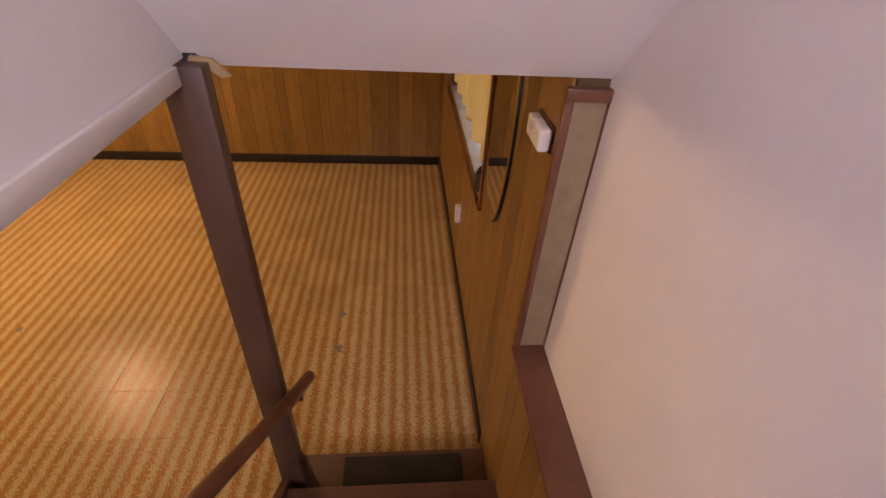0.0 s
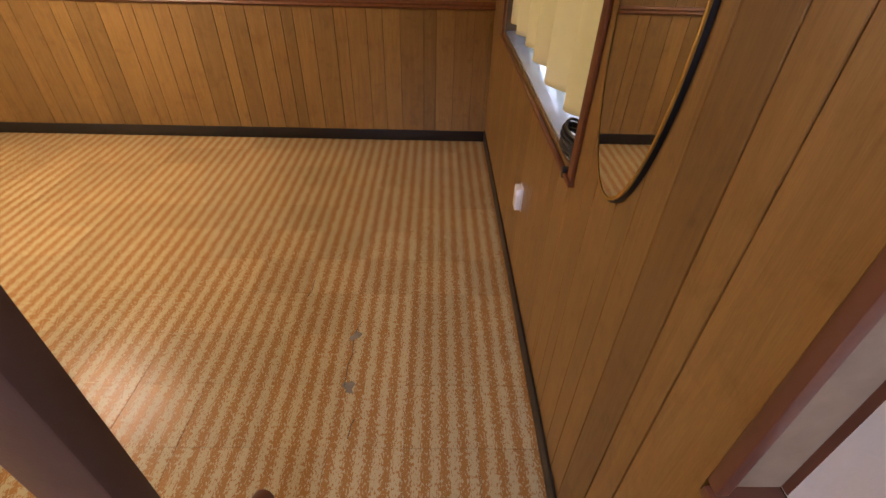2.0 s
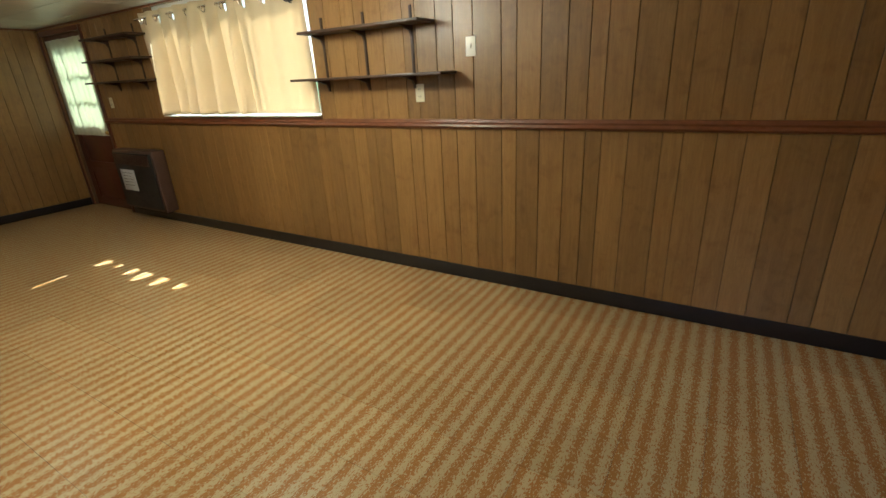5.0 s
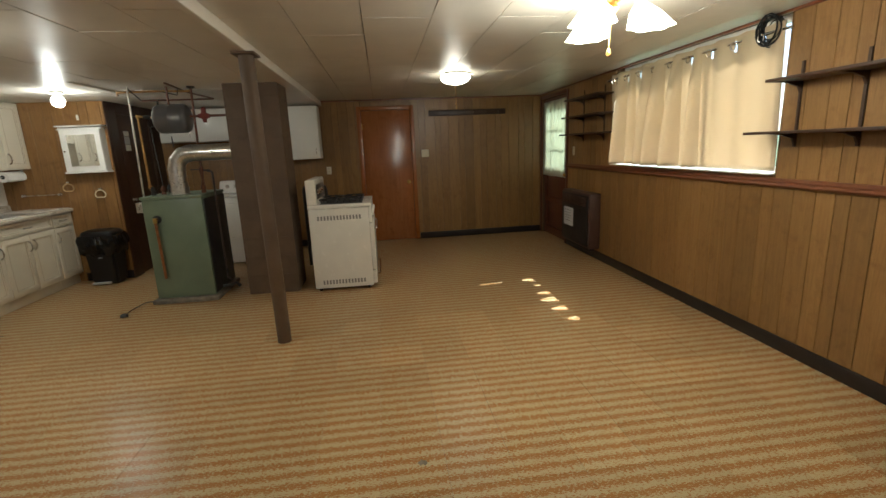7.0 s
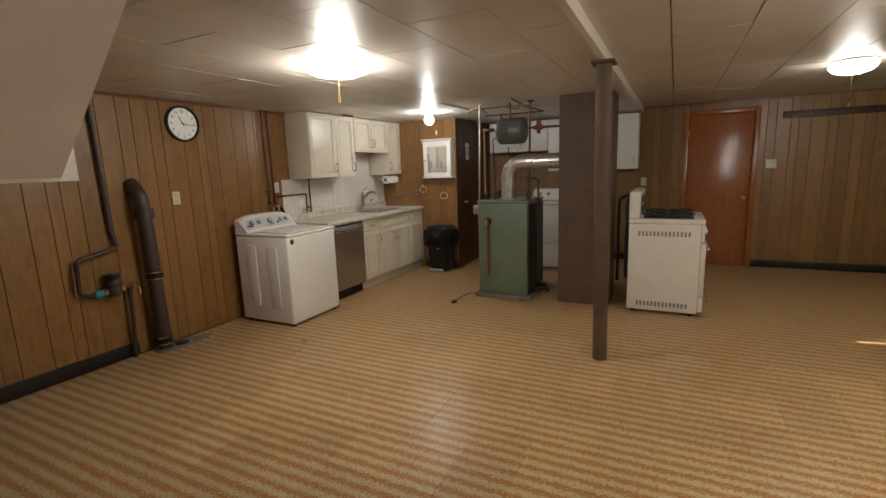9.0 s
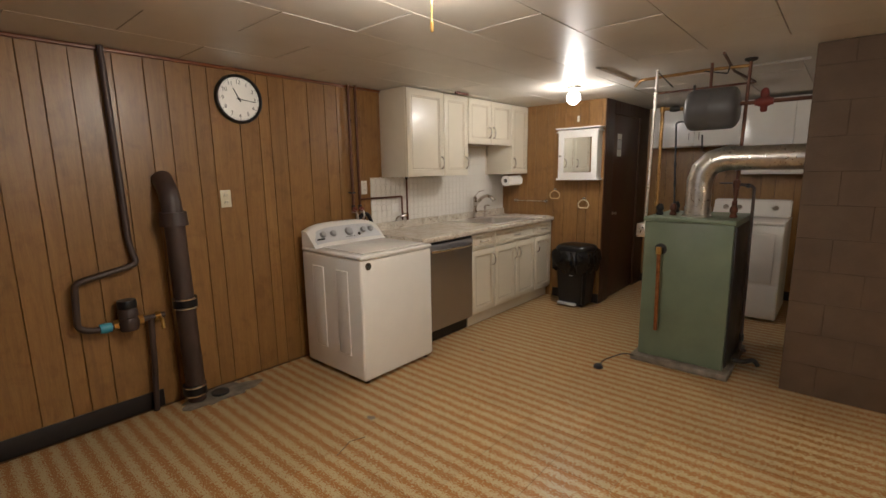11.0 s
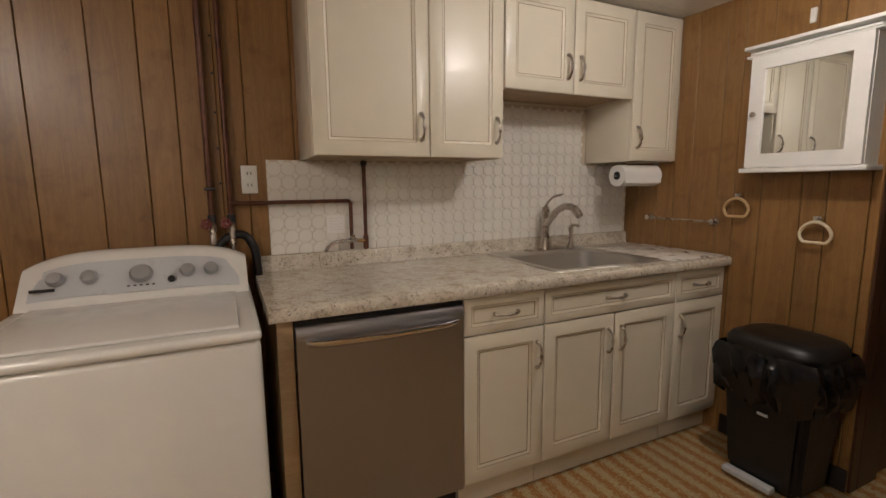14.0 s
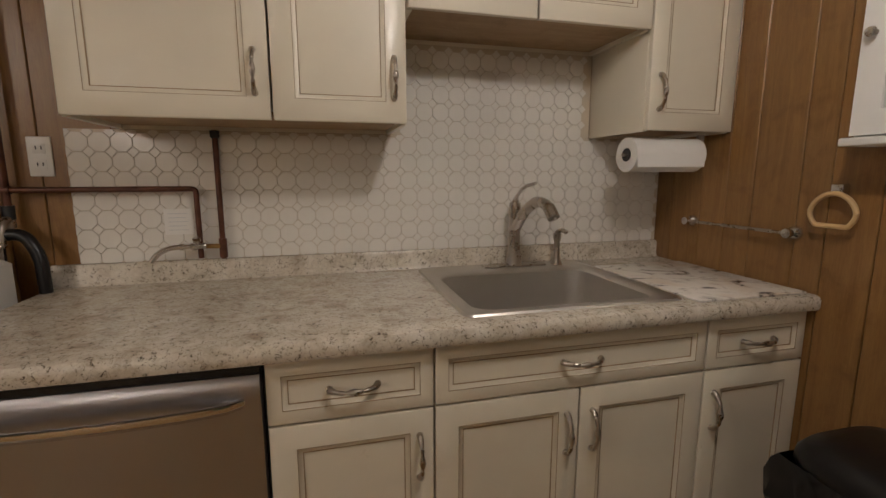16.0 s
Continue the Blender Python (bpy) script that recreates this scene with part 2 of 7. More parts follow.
def floor_material():
    """Vinyl tile with speckled stripes along y, in tan and orange brown."""
    m, nodes, links, b = nodes_of("striped_floor_tile")
    geo = nodes.new("ShaderNodeNewGeometry").outputs["Position"]
    rnd = nodes.new("ShaderNodeObjectInfo").outputs["Random"]
    mp = nodes.new("ShaderNodeMapping")
    mp.inputs["Scale"].default_value = (75, 32, 1)
    links.new(geo, mp.inputs[0])
    speck = noise_of(nodes, links, mp.outputs[0], 2.0, 2, 0.6)
    mp2 = nodes.new("ShaderNodeMapping")
    mp2.inputs["Scale"].default_value = (14, 9, 1)
    links.new(geo, mp2.inputs[0])
    wob = noise_of(nodes, links, mp2.outputs[0], 1.5, 2)
    sep = nodes.new("ShaderNodeSeparateXYZ")
    links.new(geo, sep.inputs[0])

    def maths(op, a, v):
        n = nodes.new("ShaderNodeMath")
        n.operation = op
        for i, q in enumerate((a, v)):
            if hasattr(q, "is_linked"):
                links.new(q, n.inputs[i])
            else:
                n.inputs[i].default_value = q
        return n.outputs[0]

    ph = maths("MULTIPLY", sep.outputs[0], 2 * math.pi / 0.0763)
    ph = maths("ADD", ph, maths("MULTIPLY", wob, 2.5))
    wave = maths("SINE", ph, 0.0)
    val = maths("ADD", maths("MULTIPLY", wave, 0.165), maths("MULTIPLY", speck, 1.5))
    tan, orange = (0.52, 0.42, 0.245), (0.385, 0.18, 0.05)
    col = ramp(nodes, links, val, [(0.70, orange), (0.755, tuple((p + q) / 2 for p, q in zip(tan, orange))), (0.80, tan)])
    big = noise_of(nodes, links, geo, 0.9, 4)
    col = mix(nodes, links, 1.0, col, ramp(nodes, links, big, [(0.30, (0.94, 0.94, 0.93)), (0.65, (1, 1, 1))]), "MULTIPLY")
    col = mix(nodes, links, 1.0, col, ramp(nodes, links, rnd, [(0.0, (0.86, 0.85, 0.84)), (1.0, (1, 1, 1))]), "MULTIPLY")
    links.new(col, b.inputs["Base Color"])
    wear = noise_of(nodes, links, geo, 2.3, 5)
    rr = nodes.new("ShaderNodeMapRange")
    rr.inputs[1].default_value, rr.inputs[2].default_value = 0.3, 0.7
    rr.inputs[3].default_value, rr.inputs[4].default_value = 0.295, 0.31
    links.new(wear, rr.inputs[0])
    links.new(rr.outputs[0], b.inputs["Roughness"])
    b.inputs["Specular IOR Level"].default_value = 0.17
    bump(nodes, links, b, speck, 0.08, 0.001)
    return m


def laminate_material():
    """Speckled granite-look worktop."""
    m, nodes, links, b = nodes_of("speckled_laminate")
    vec = coords(nodes, links, kind="World")
    clouds = noise_of(nodes, links, vec, 16, 6, 0.7, 0.6)
    spots = noise_of(nodes, links, vec, 95, 4, 0.8, 0.8)
    col = ramp(nodes, links, clouds, [(0.3, (0.42, 0.35, 0.27)), (0.48, (0.66, 0.60, 0.50)), (0.7, (0.78, 0.74, 0.66))])
    dark = ramp(nodes, links, spots, [(0.36, (0.12, 0.10, 0.08)), (0.435, (0.84, 0.82, 0.79)), (0.7, (1, 1, 1))])
    links.new(mix(nodes, links, 1.0, col, dark, "MULTIPLY"), b.inputs["Base Color"])
    b.inputs["Roughness"].default_value, b.inputs["Coat Weight"].default_value = 0.25, 0.2
    return m


def marble_material():
    m, nodes, links, b = nodes_of("marbled_board")
    vec = coords(nodes, links, kind="World")
    v = noise_of(nodes, links, vec, 9, 6, 0.6, 2.5)
    w = noise_of(nodes, links, vec, 4, 4, 0.6, 1.0)
    col = ramp(nodes, links, v, [(0.34, (0.16, 0.15, 0.15)), (0.40, (0.60, 0.56, 0.51)), (0.5, (0.76, 0.72, 0.66))])
    links.new(mix(nodes, links, 1.0, col, ramp(nodes, links, w, [(0.32, (0.90, 0.80, 0.70)), (0.5, (1, 1, 1))]), "MULTIPLY"), b.inputs["Base Color"])
    b.inputs["Roughness"].default_value = 0.25
    return m


FLOORTILE, LAMINATE, MARBLE = floor_material(), laminate_material(), marble_material()

# ---- mesh tools: all shapes are given in world metres ----


def place_of(ob):
    v = Vector((0, 0, 0))
    while ob:
        v += ob.location
        ob = ob.parent
    return v


def mesh_from(bm, name, mat, shift):
    bmesh.ops.recalc_face_normals(bm, faces=bm.faces)
    bmesh.ops.translate(bm, verts=bm.verts, vec=-shift)
    me = bpy.data.meshes.new(name)
    bm.to_mesh(me)
    bm.free()
    for x in mat if isinstance(mat, (list, tuple)) else [mat]:
        me.materials.append(x)
    return me


def shade(me, angle=40):
    me.polygons.foreach_set("use_smooth", [True] * len(me.polygons))
    me.set_sharp_from_angle(angle=radians(angle))


def part(name, bm, material, parent, label=""):
    """One mesh object under a thing or a part."""
    me = mesh_from(bm, name, material, place_of(parent))
    shade(me)
    ob = new(name, me)
    ob.parent = parent
    return tagged(ob, label)


def thing(name, at, label, category, group=""):
    ob = new(name)
    ob.location = at
    ob.empty_display_size = 0.1
    return tagged(ob, label, category, group)


def single(name, bm, material, label, category="", group="", kind="", at=(0, 0, 0)):
    """A thing or a piece of the setting that is one mesh."""
    me = mesh_from(bm, name, material, Vector(at))
    shade(me)
    ob = new(name, me)
    ob.location = at
    return tagged(ob, label, category, group, kind)


def box(bm, x0, x1, y0, y1, z0, z1, bev=0.0, seg=2):
    x0, x1 = min(x0, x1), max(x0, x1)
    y0, y1 = min(y0, y1), max(y0, y1)
    z0, z1 = min(z0, z1), max(z0, z1)
    m = Matrix.LocRotScale(((x0 + x1) / 2, (y0 + y1) / 2, (z0 + z1) / 2), None, (x1 - x0, y1 - y0, z1 - z0))
    made = bmesh.ops.create_cube(bm, size=1.0, matrix=m)
    if bev > 0:
        vs = set(made["verts"])
        es = [e for e in bm.edges if e.verts[0] in vs and e.verts[1] in vs]
        bmesh.ops.bevel(bm, geom=es, offset=bev, segments=seg, profile=0.5, affect="EDGES")
    return bm


def B(*args, **kw):
    bm = bmesh.new()
    return box(bm, *args, **kw) if args else bm


def cyl(bm, p0, p1, r0, r1=None, seg=20):
    p0, p1 = Vector(p0), Vector(p1)
    d = p1 - p0
    m = Matrix.Translation((p0 + p1) / 2) @ d.to_track_quat("Z", "Y").to_matrix().to_4x4()
    bmesh.ops.create_cone(bm, cap_ends=True, segments=seg, radius1=r0, radius2=r0 if r1 is None else r1, depth=d.length, matrix=m)
    return bm


def lathe(bm, profile, at, seg=28, way=(0, 0, 1), squash=1.0, caps=True):
    """A turned shape: (radius, height) pairs round an axis."""
    q = Vector(way).to_track_quat("Z", "Y").to_matrix().to_4x4()
    rings = []
    for r, h in profile:
        ring = []
        for i in range(seg):
            a = 2 * math.pi * i / seg
            ring.append(bm.verts.new(Vector(at) + q @ Vector((r * math.cos(a), r * squash * math.sin(a), h))))
        rings.append(ring)
    for a, b in zip(rings, rings[1:]):
        for i in range(seg):
            bm.faces.new((a[i], a[(i + 1) % seg], b[(i + 1) % seg], b[i]))
    for ring in (rings[0], rings[-1]) if caps else ():
        bm.faces.new(ring)
    return bm


def smooth_path(points, radius, steps=5):
    """Round the corners of a polyline."""
    pts = [Vector(p) for p in points]
    out = [pts[0]]
    for a, b, c in zip(pts, pts[1:], pts[2:]):
        r = min(radius, (a - b).length * 0.45, (c - b).length * 0.45)
        s, e = b + (a - b).normalized() * r, b + (c - b).normalized() * r
        for i in range(steps + 1):
            t = i / steps
            out.append(s * (1 - t) ** 2 + b * 2 * t * (1 - t) + e * t * t)
    out.append(pts[-1])
    return out


def tube(bm, points, r, seg=10, corner=0.0, flat=1.0, radii=None):
    pts = smooth_path(points, corner) if corner else [Vector(p) for p in points]
    rings, prev = [], None
    for i, p in enumerate(pts):
        d = (pts[min(i + 1, len(pts) - 1)] - pts[max(i - 1, 0)]).normalized()
        if prev is None:
            u = d.orthogonal().normalized()
        else:
            u = (prev - d * prev.dot(d)).normalized()
        prev, v = u, d.cross(u)
        rr = r if radii is None else radii[min(i, len(radii) - 1)]
        rings.append([bm.verts.new(p + u * rr * math.cos(2 * math.pi * k / seg) + v * rr * flat * math.sin(2 * math.pi * k / seg)) for k in range(seg)])
    for a, b in zip(rings, rings[1:]):
        for k in range(seg):
            bm.faces.new((a[k], a[(k + 1) % seg], b[(k + 1) % seg], b[k]))
    bm.faces.new(rings[0])
    bm.faces.new(rings[-1])
    return bm


def prism(bm, outline, axis, a, b):
    """A flat outline drawn out along an axis ('x': outline is y, z; 'y': x, z; 'z': x, y)."""
    def at(p, w):
        return {"x": (w, p[0], p[1]), "y": (p[0], w, p[1]), "z": (p[0], p[1], w)}[axis]
    lo = [bm.verts.new(at(p, a)) for p in outline]
    hi = [bm.verts.new(at(p, b)) for p in outline]
    n = len(outline)
    for i in range(n):
        bm.faces.new((lo[i], lo[(i + 1) % n], hi[(i + 1) % n], hi[i]))
    bm.faces.new(lo)
    bm.faces.new(hi)
    return bm


def open_spans(z0, z1, holes):
    spans = [(z0, z1)]
    for h0, h1 in holes:
        spans = [q for s0, s1 in spans for q in ((s0, min(s1, h0)), (max(s0, h1), s1)) if q[1] - q[0] > 0.002]
    return spans


def wall(name, axis, c0, c1, a0, a1, z0, z1, holes, label, mat):
    """A thick wall along x or y, with holes (a0, a1, z0, z1) right through it."""
    bm = bmesh.new()
    cuts = sorted({a0, a1, *(v for h in holes for v in h[:2] if a0 < v < a1)})
    for s, e in zip(cuts, cuts[1:]):
        for b0, b1 in open_spans(z0, z1, [h[2:] for h in holes if h[0] < (s + e) / 2 < h[1]]):
            if axis == "x":
                box(bm, s, e, c0, c1, b0, b1)
            else:
                box(bm, c0, c1, s, e, b0, b1)
    bmesh.ops.remove_doubles(bm, verts=bm.verts, dist=0.0005)
    return single(name, bm, mat, label, kind="structure")


PLANKS = {}


def plank_mesh(w, h, mat):
    key = (round(w, 3), round(h, 3), mat.name)
    if key not in PLANKS:
        bm = bmesh.new()
        g, t, c = 0.0014, 0.008, 0.0022
        lo = [bm.verts.new((x, 0, z)) for x, z in ((g, 0), (w - g, 0), (w - g, h), (g, h))]
        mid = [bm.verts.new((x, t - c, z)) for x, z in ((g, 0), (w - g, 0), (w - g, h), (g, h))]
        top = [bm.verts.new((x, t, z)) for x, z in ((g + c, 0), (w - g - c, 0), (w - g - c, h), (g + c, h))]
        for a, b in ((lo, mid), (mid, top)):
            for i in range(4):
                bm.faces.new((a[i], a[(i + 1) % 4], b[(i + 1) % 4], b[i]))
        bm.faces.new(top)
        bmesh.ops.recalc_face_normals(bm, faces=bm.faces)
        me = bpy.data.meshes.new("plank")
        bm.to_mesh(me)
        bm.free()
        me.materials.append(mat)
        PLANKS[key] = me
    return PLANKS[key]


SOUTHBOARDS = (0.19, 0.10, 0.14, 0.112, 0.152, 0.193, 0.121, 0.085, 0.136)
NORTHBOARDS = (0.156, 0.127, 0.139, 0.19, 0.10, 0.151, 0.155, 0.123, 0.092, 0.146, 0.173, 0.10)
WIDTHS = (0.10, 0.15, 0.085, 0.125, 0.165, 0.095, 0.14, 0.11)


def planking(parent, axis, face, normal, a0, a1, z0, z1, holes=(), mat=None, phase=0, widths=WIDTHS, origin=None):
    """Grooved boards on a wall's face; each board is a piece of its own."""
    start = a0 if origin is None else origin - sum(widths) * math.ceil((origin - a0) / sum(widths))
    cuts, a, i = [start], start, phase
    while a < a1 - 0.05:
        a = min(a + widths[i % len(widths)], a1)
        cuts.append(a)
        i += 1
    cuts = sorted({round(v, 4) for v in [a0, *(c for c in cuts if c > a0), a1, *(v for h in holes for v in h[:2] if a0 < v < a1)]})
    for s, e in zip(cuts, cuts[1:]):
        if e - s < 0.012:
            continue
        for b0, b1 in open_spans(z0, z1, [h[2:] for h in holes if h[0] < (s + e) / 2 < h[1]]):
            ob = new("plank", plank_mesh(e - s, b1 - b0, mat or PANEL))
            ob.parent = parent
            if axis == "x":
                ob.matrix_basis = Matrix.Translation((s, face, b0)) if normal > 0 else Matrix.Translation((e, face, b0)) @ Matrix.Rotation(math.pi, 4, "Z")
            else:
                ob.matrix_basis = (Matrix.Translation((face, e, b0)) @ Matrix.Rotation(-math.pi / 2, 4, "Z")) if normal > 0 else (Matrix.Translation((face, s, b0)) @ Matrix.Rotation(math.pi / 2, 4, "Z"))


# ---- the room: x to the east, y to the north ----
EAST, NORTH, WEST, SOUTH = 0.60, 4.70, -7.77, -2.30
LOW, HIGH, STEP = 2.13, 2.19, 1.24
T = 0.15
WINDOW = (-5.36, -3.18, 1.17, 2.19)
BACKDOOR = (-7.70, -6.70, 0.0, 2.10)
EASTWIN = (2.065, 4.05, 1.075, 2.02)
WESTDOOR = (1.84, 2.59, 0.0, 2.03)

floor = single("floor", B(WEST - T, 0.9, SOUTH - T, NORTH + T, -0.2, -0.004), GROOVE, "striped vinyl tile floor on a dark bed", kind="structure")
wall_north = wall("wall_north", "x", NORTH + 0.002, NORTH + T, WEST - T, EAST + T, 0, 2.4, [WINDOW, BACKDOOR], "north basement wall clad in grooved wood panelling", GROOVE)
wall_west = wall("wall_west", "y", WEST - T, WEST - 0.002, SOUTH - T, NORTH, 0, 2.4, [WESTDOOR], "west basement wall clad in grooved wood panelling", GROOVE)
wall_south = wall("wall_south", "x", SOUTH - T, SOUTH - 0.002, WEST, EAST + T, 0, 2.4, [], "south basement wall clad in grooved wood panelling", GROOVE)
wall_east = wall("wall_east", "y", EAST + 0.002, EAST + 0.22, 1.06, NORTH, 0, 2.4, [EASTWIN], "east basement wall clad in grooved wood panelling", GROOVE)
closet_wall = wall("wall_closet", "y", -6.57, -6.452, SOUTH, -1.06, 0, LOW, [], "closet wall clad in grooved wood panelling", GROOVE)
closet_side = wall("wall_closet_side", "x", -1.15, -1.062, WEST, -6.452, 0, LOW, [(-7.45, -6.68, 0.0, 2.0)], "dark panelled side wall of the closet", GROOVE)

planking(wall_north, "x", NORTH, -1, WEST, EAST, 0, 1.10, [BACKDOOR], widths=NORTHBOARDS, origin=-2.228)
planking(wall_north, "x", NORTH, -1, WEST, EAST, 1.10, HIGH, [WINDOW, BACKDOOR], widths=NORTHBOARDS, origin=-2.228)
planking(wall_west, "y", WEST, 1, -1.06, NORTH, 0, HIGH, [WESTDOOR], phase=1)
planking(wall_south, "x", SOUTH, 1, -6.45, EAST, 0, LOW, widths=SOUTHBOARDS, origin=-4.492, mat=REDPANEL)
planking(wall_east, "y", EAST, -1, 1.07, NORTH, 0, HIGH, [EASTWIN], phase=4)
planking(closet_wall, "y", -6.45, 1, SOUTH, -1.06, 0, LOW, phase=5, mat=REDPANEL)
planking(closet_side, "x", -1.06, 1, WEST, -6.45, 0, LOW, [(-7.45, -6.68, 0.0, 2.0)], mat=DARKPANEL, phase=3)


HATCH = (-5.79, -5.0, -0.57, 0.58)


def ceiling_mesh():
    """Staggered tiles with open joints, in two levels."""
    bm = bmesh.new()
    for y0, y1, z in ((SOUTH, STEP, LOW), (STEP, NORTH, HIGH)):
        box(bm, WEST - T, -0.42 if y0 < STEP else 0.9, y0 - (T if y0 == SOUTH else 0), y1 + (T if y1 == NORTH else 0), z + 0.06, z + 0.2)
        box(bm, -0.42, 0.9, STEP - 0.18, STEP, z + 0.06, z + 0.2) if y0 < STEP else None
    ceil = single("ceiling", bm, CEILGAP, "low ceiling of staggered cream tiles", kind="structure")
    bm = bmesh.new()
    row = 0
    for y0, y1, z in ((SOUTH, STEP, LOW), (STEP, NORTH, HIGH)):
        y = y0
        while y < y1 - 0.02:
            ye = min(y + 0.405, y1)
            x = WEST - 0.4 * (row % 2)
            while x < EAST:
                xs, xe = max(x, WEST), min(x + 0.81, EAST)
                if y < STEP - 0.02:
                    xe = min(xe, -0.44)
                if xe - xs > 0.03:
                    d = random.uniform(-0.0015, 0.0015)
                    p0, p1, q0, q1 = xs + 0.0025, xe - 0.0025, y + 0.0025, ye - 0.0025
                    m0, m1, n0, n1 = max(p0, HATCH[0]), min(p1, HATCH[1]), max(q0, HATCH[2]), min(q1, HATCH[3])
                    if m0 < m1 and n0 < n1:
                        left_over = [(p0, m0, q0, q1), (m1, p1, q0, q1), (m0, m1, q0, n0), (m0, m1, n1, q1)]
                    else:
                        left_over = [(p0, p1, q0, q1)]
                    for c0, c1, e0, e1 in left_over:
                        if c1 - c0 > 0.004 and e1 - e0 > 0.004:
                            box(bm, c0, c1, e0, e1, z + d, z + 0.061)
                x += 0.81
            y, row = ye, row + 1
    box(bm, HATCH[0] - 0.01, HATCH[1] + 0.01, HATCH[2] - 0.01, HATCH[3] + 0.01, LOW + 0.016, LOW + 0.05)
    tiles = single("ceiling_tiles", bm, CEILING, "cream ceiling tiles in staggered rows", kind="structure")
    tiles.parent = ceil
    return ceil


ceiling_mesh()
single("trim_ceiling_step", B(WEST, EAST, STEP - 0.012, STEP + 0.028, LOW - 0.012, HIGH, bev=0.004), CEILING, "cream strip at the step of the ceiling", kind="structure")
bm = bmesh.new()
for y0, y1, x0, x1 in ((NORTH - 0.02, NORTH - 0.008, BACKDOOR[1], EAST - 0.008), ):
    box(bm, x0, x1, y0, y1, 0.002, 0.10, bev=0.004)
box(bm, WEST + 0.008, WEST + 0.02, WESTDOOR[1] + 0.07, NORTH - 0.008, 0.002, 0.10, bev=0.004)
box(bm, WEST + 0.008, WEST + 0.02, -1.05, WESTDOOR[0] - 0.07, 0.002, 0.10, bev=0.004)
box(bm, EAST - 0.02, EAST - 0.008, 1.3, NORTH - 0.02, 0.002, 0.10, bev=0.004)
box(bm, -2.62, EAST, SOUTH + 0.008, SOUTH + 0.02, 0.002, 0.11, bev=0.004)
box(bm, -6.442, -6.43, -1.6, -1.06, 0.002, 0.10, bev=0.004)
single("baseboard", bm, BASEBOARD, "black vinyl baseboard along the panelled walls", kind="structure")
bm = bmesh.new()
prism(bm, [(NORTH - 0.008, 1.09), (NORTH - 0.030, 1.095), (NORTH - 0.040, 1.108), (NORTH - 0.036, 1.122), (NORTH - 0.018, 1.132), (NORTH - 0.014, 1.15), (NORTH - 0.008, 1.152)], "x", BACKDOOR[1] + 0.02, EAST - 0.008)
single("trim_chair_rail", bm, TRIMWOOD, "red-brown moulded chair rail on the north wall", kind="structure")
bm = bmesh.new()
for y0, y1, x0, x1, z in ((NORTH - 0.03, NORTH - 0.008, WEST, EAST, HIGH), (SOUTH + 0.008, SOUTH + 0.026, -6.45, EAST, LOW)):
    box(bm, x0, x1, y0, y1, z - 0.022, z - 0.002, bev=0.006)
box(bm, WEST + 0.008, WEST + 0.028, -1.05, NORTH, HIGH - 0.022, HIGH - 0.002)
single("trim_ceiling_moulding", bm, TRIMWOOD, "narrow brown moulding where walls meet the ceiling", kind="structure")

# ---- the stairs and what encloses them ----
SX0, SX1, RISE, GOING, FOOT = -0.30, 0.57, 0.182, 0.25, 1.145


def staircase():
    st = thing("staircase", (0.13, FOOT, 0), "dark brown painted wooden basement stairs with a handrail", "stairs")
    for i in range(11):
        y, z = FOOT - GOING * i, RISE * (i + 1)
        part("tread", B(SX0, SX1, y - GOING - 0.01, y + 0.025, z - 0.03, z, bev=0.006), STAIRPAINT, st)
        part("riser", B(SX0 + 0.005, SX1 - 0.005, y - 0.018, y - 0.001, z - RISE + 0.001, z - 0.031), STAIRPAINT, st)
    for x in (SX0 - 0.035, SX1 - 0.0):
        bm = bmesh.new()
        prism(bm, [(FOOT + 0.03, 0.001), (FOOT + 0.03, 0.20), (FOOT - GOING * 10, RISE * 11 + 0.05), (FOOT - GOING * 11, RISE * 11 + 0.05), (FOOT - GOING * 11, RISE * 9.6), (FOOT - 0.2, 0.001)], "x", x, x + 0.033) if x < 0 else box(bm, SX1 + 0.001, SX1 + 0.012, FOOT - 2.6, FOOT + 0.02, 0.001, 0.03)
        part("stringer", bm, STAIRPAINT, st)
    return st


staircase()
hole = thing("broken_corner", (-0.29, 1.09, 2.01), "broken plaster corner with a black plate painting the dark inside the gap and torn wood", "plaster damage")
# Flat black plate paints the shade inside the broken corner.
part("gap", prism(B(), [(-0.345, 1.992), (-0.30, 1.997), (-0.252, 2.01), (-0.275, 2.05), (-0.30, 2.08), (-0.325, 2.045)], "y", 1.026, 1.038), INK, hole, "black plate painting the dark inside the gap")
part("splinter", prism(B(), [(-0.30, 2.01), (-0.255, 2.02), (-0.225, 2.0), (-0.205, 2.004), (-0.24, 2.04), (-0.285, 2.045)], "y", 1.015, 1.0255), CASEWOOD, hole, "torn pale wood")
single("rubber_mat", B(-0.10, 0.455, FOOT - 0.235, FOOT - 0.002, RISE + 0.001, RISE + 0.011, bev=0.004), MATRUBBER, "dark brown rubber mat on the bottom stair tread", "mat", at=(0.19, 1.08, RISE))
single("stair_post", B(-0.340, -0.246, 0.97, 1.02, 0.001, 2.034, bev=0.005), POSTPAINT, "dark brown square stair post", "post", at=(-0.29, 1.0, 0))
rail = thing("handrail", (-0.2, 1.1, 0.85), "round brown wooden handrail fixed to the stair post", "handrail")
bm = bmesh.new()
tube(bm, [(-0.198, 1.14, 0.805), (-0.212, 0.86, 1.00), (-0.262, 0.45, 1.28), (-0.272, -1.3, 2.50)], 0.024, 14)
part("rail", bm, LEDGEPAINT, rail)
part("bracket", B(-0.245, -0.19, 0.99, 1.005, 0.855, 0.88), BLACKMETAL, rail)

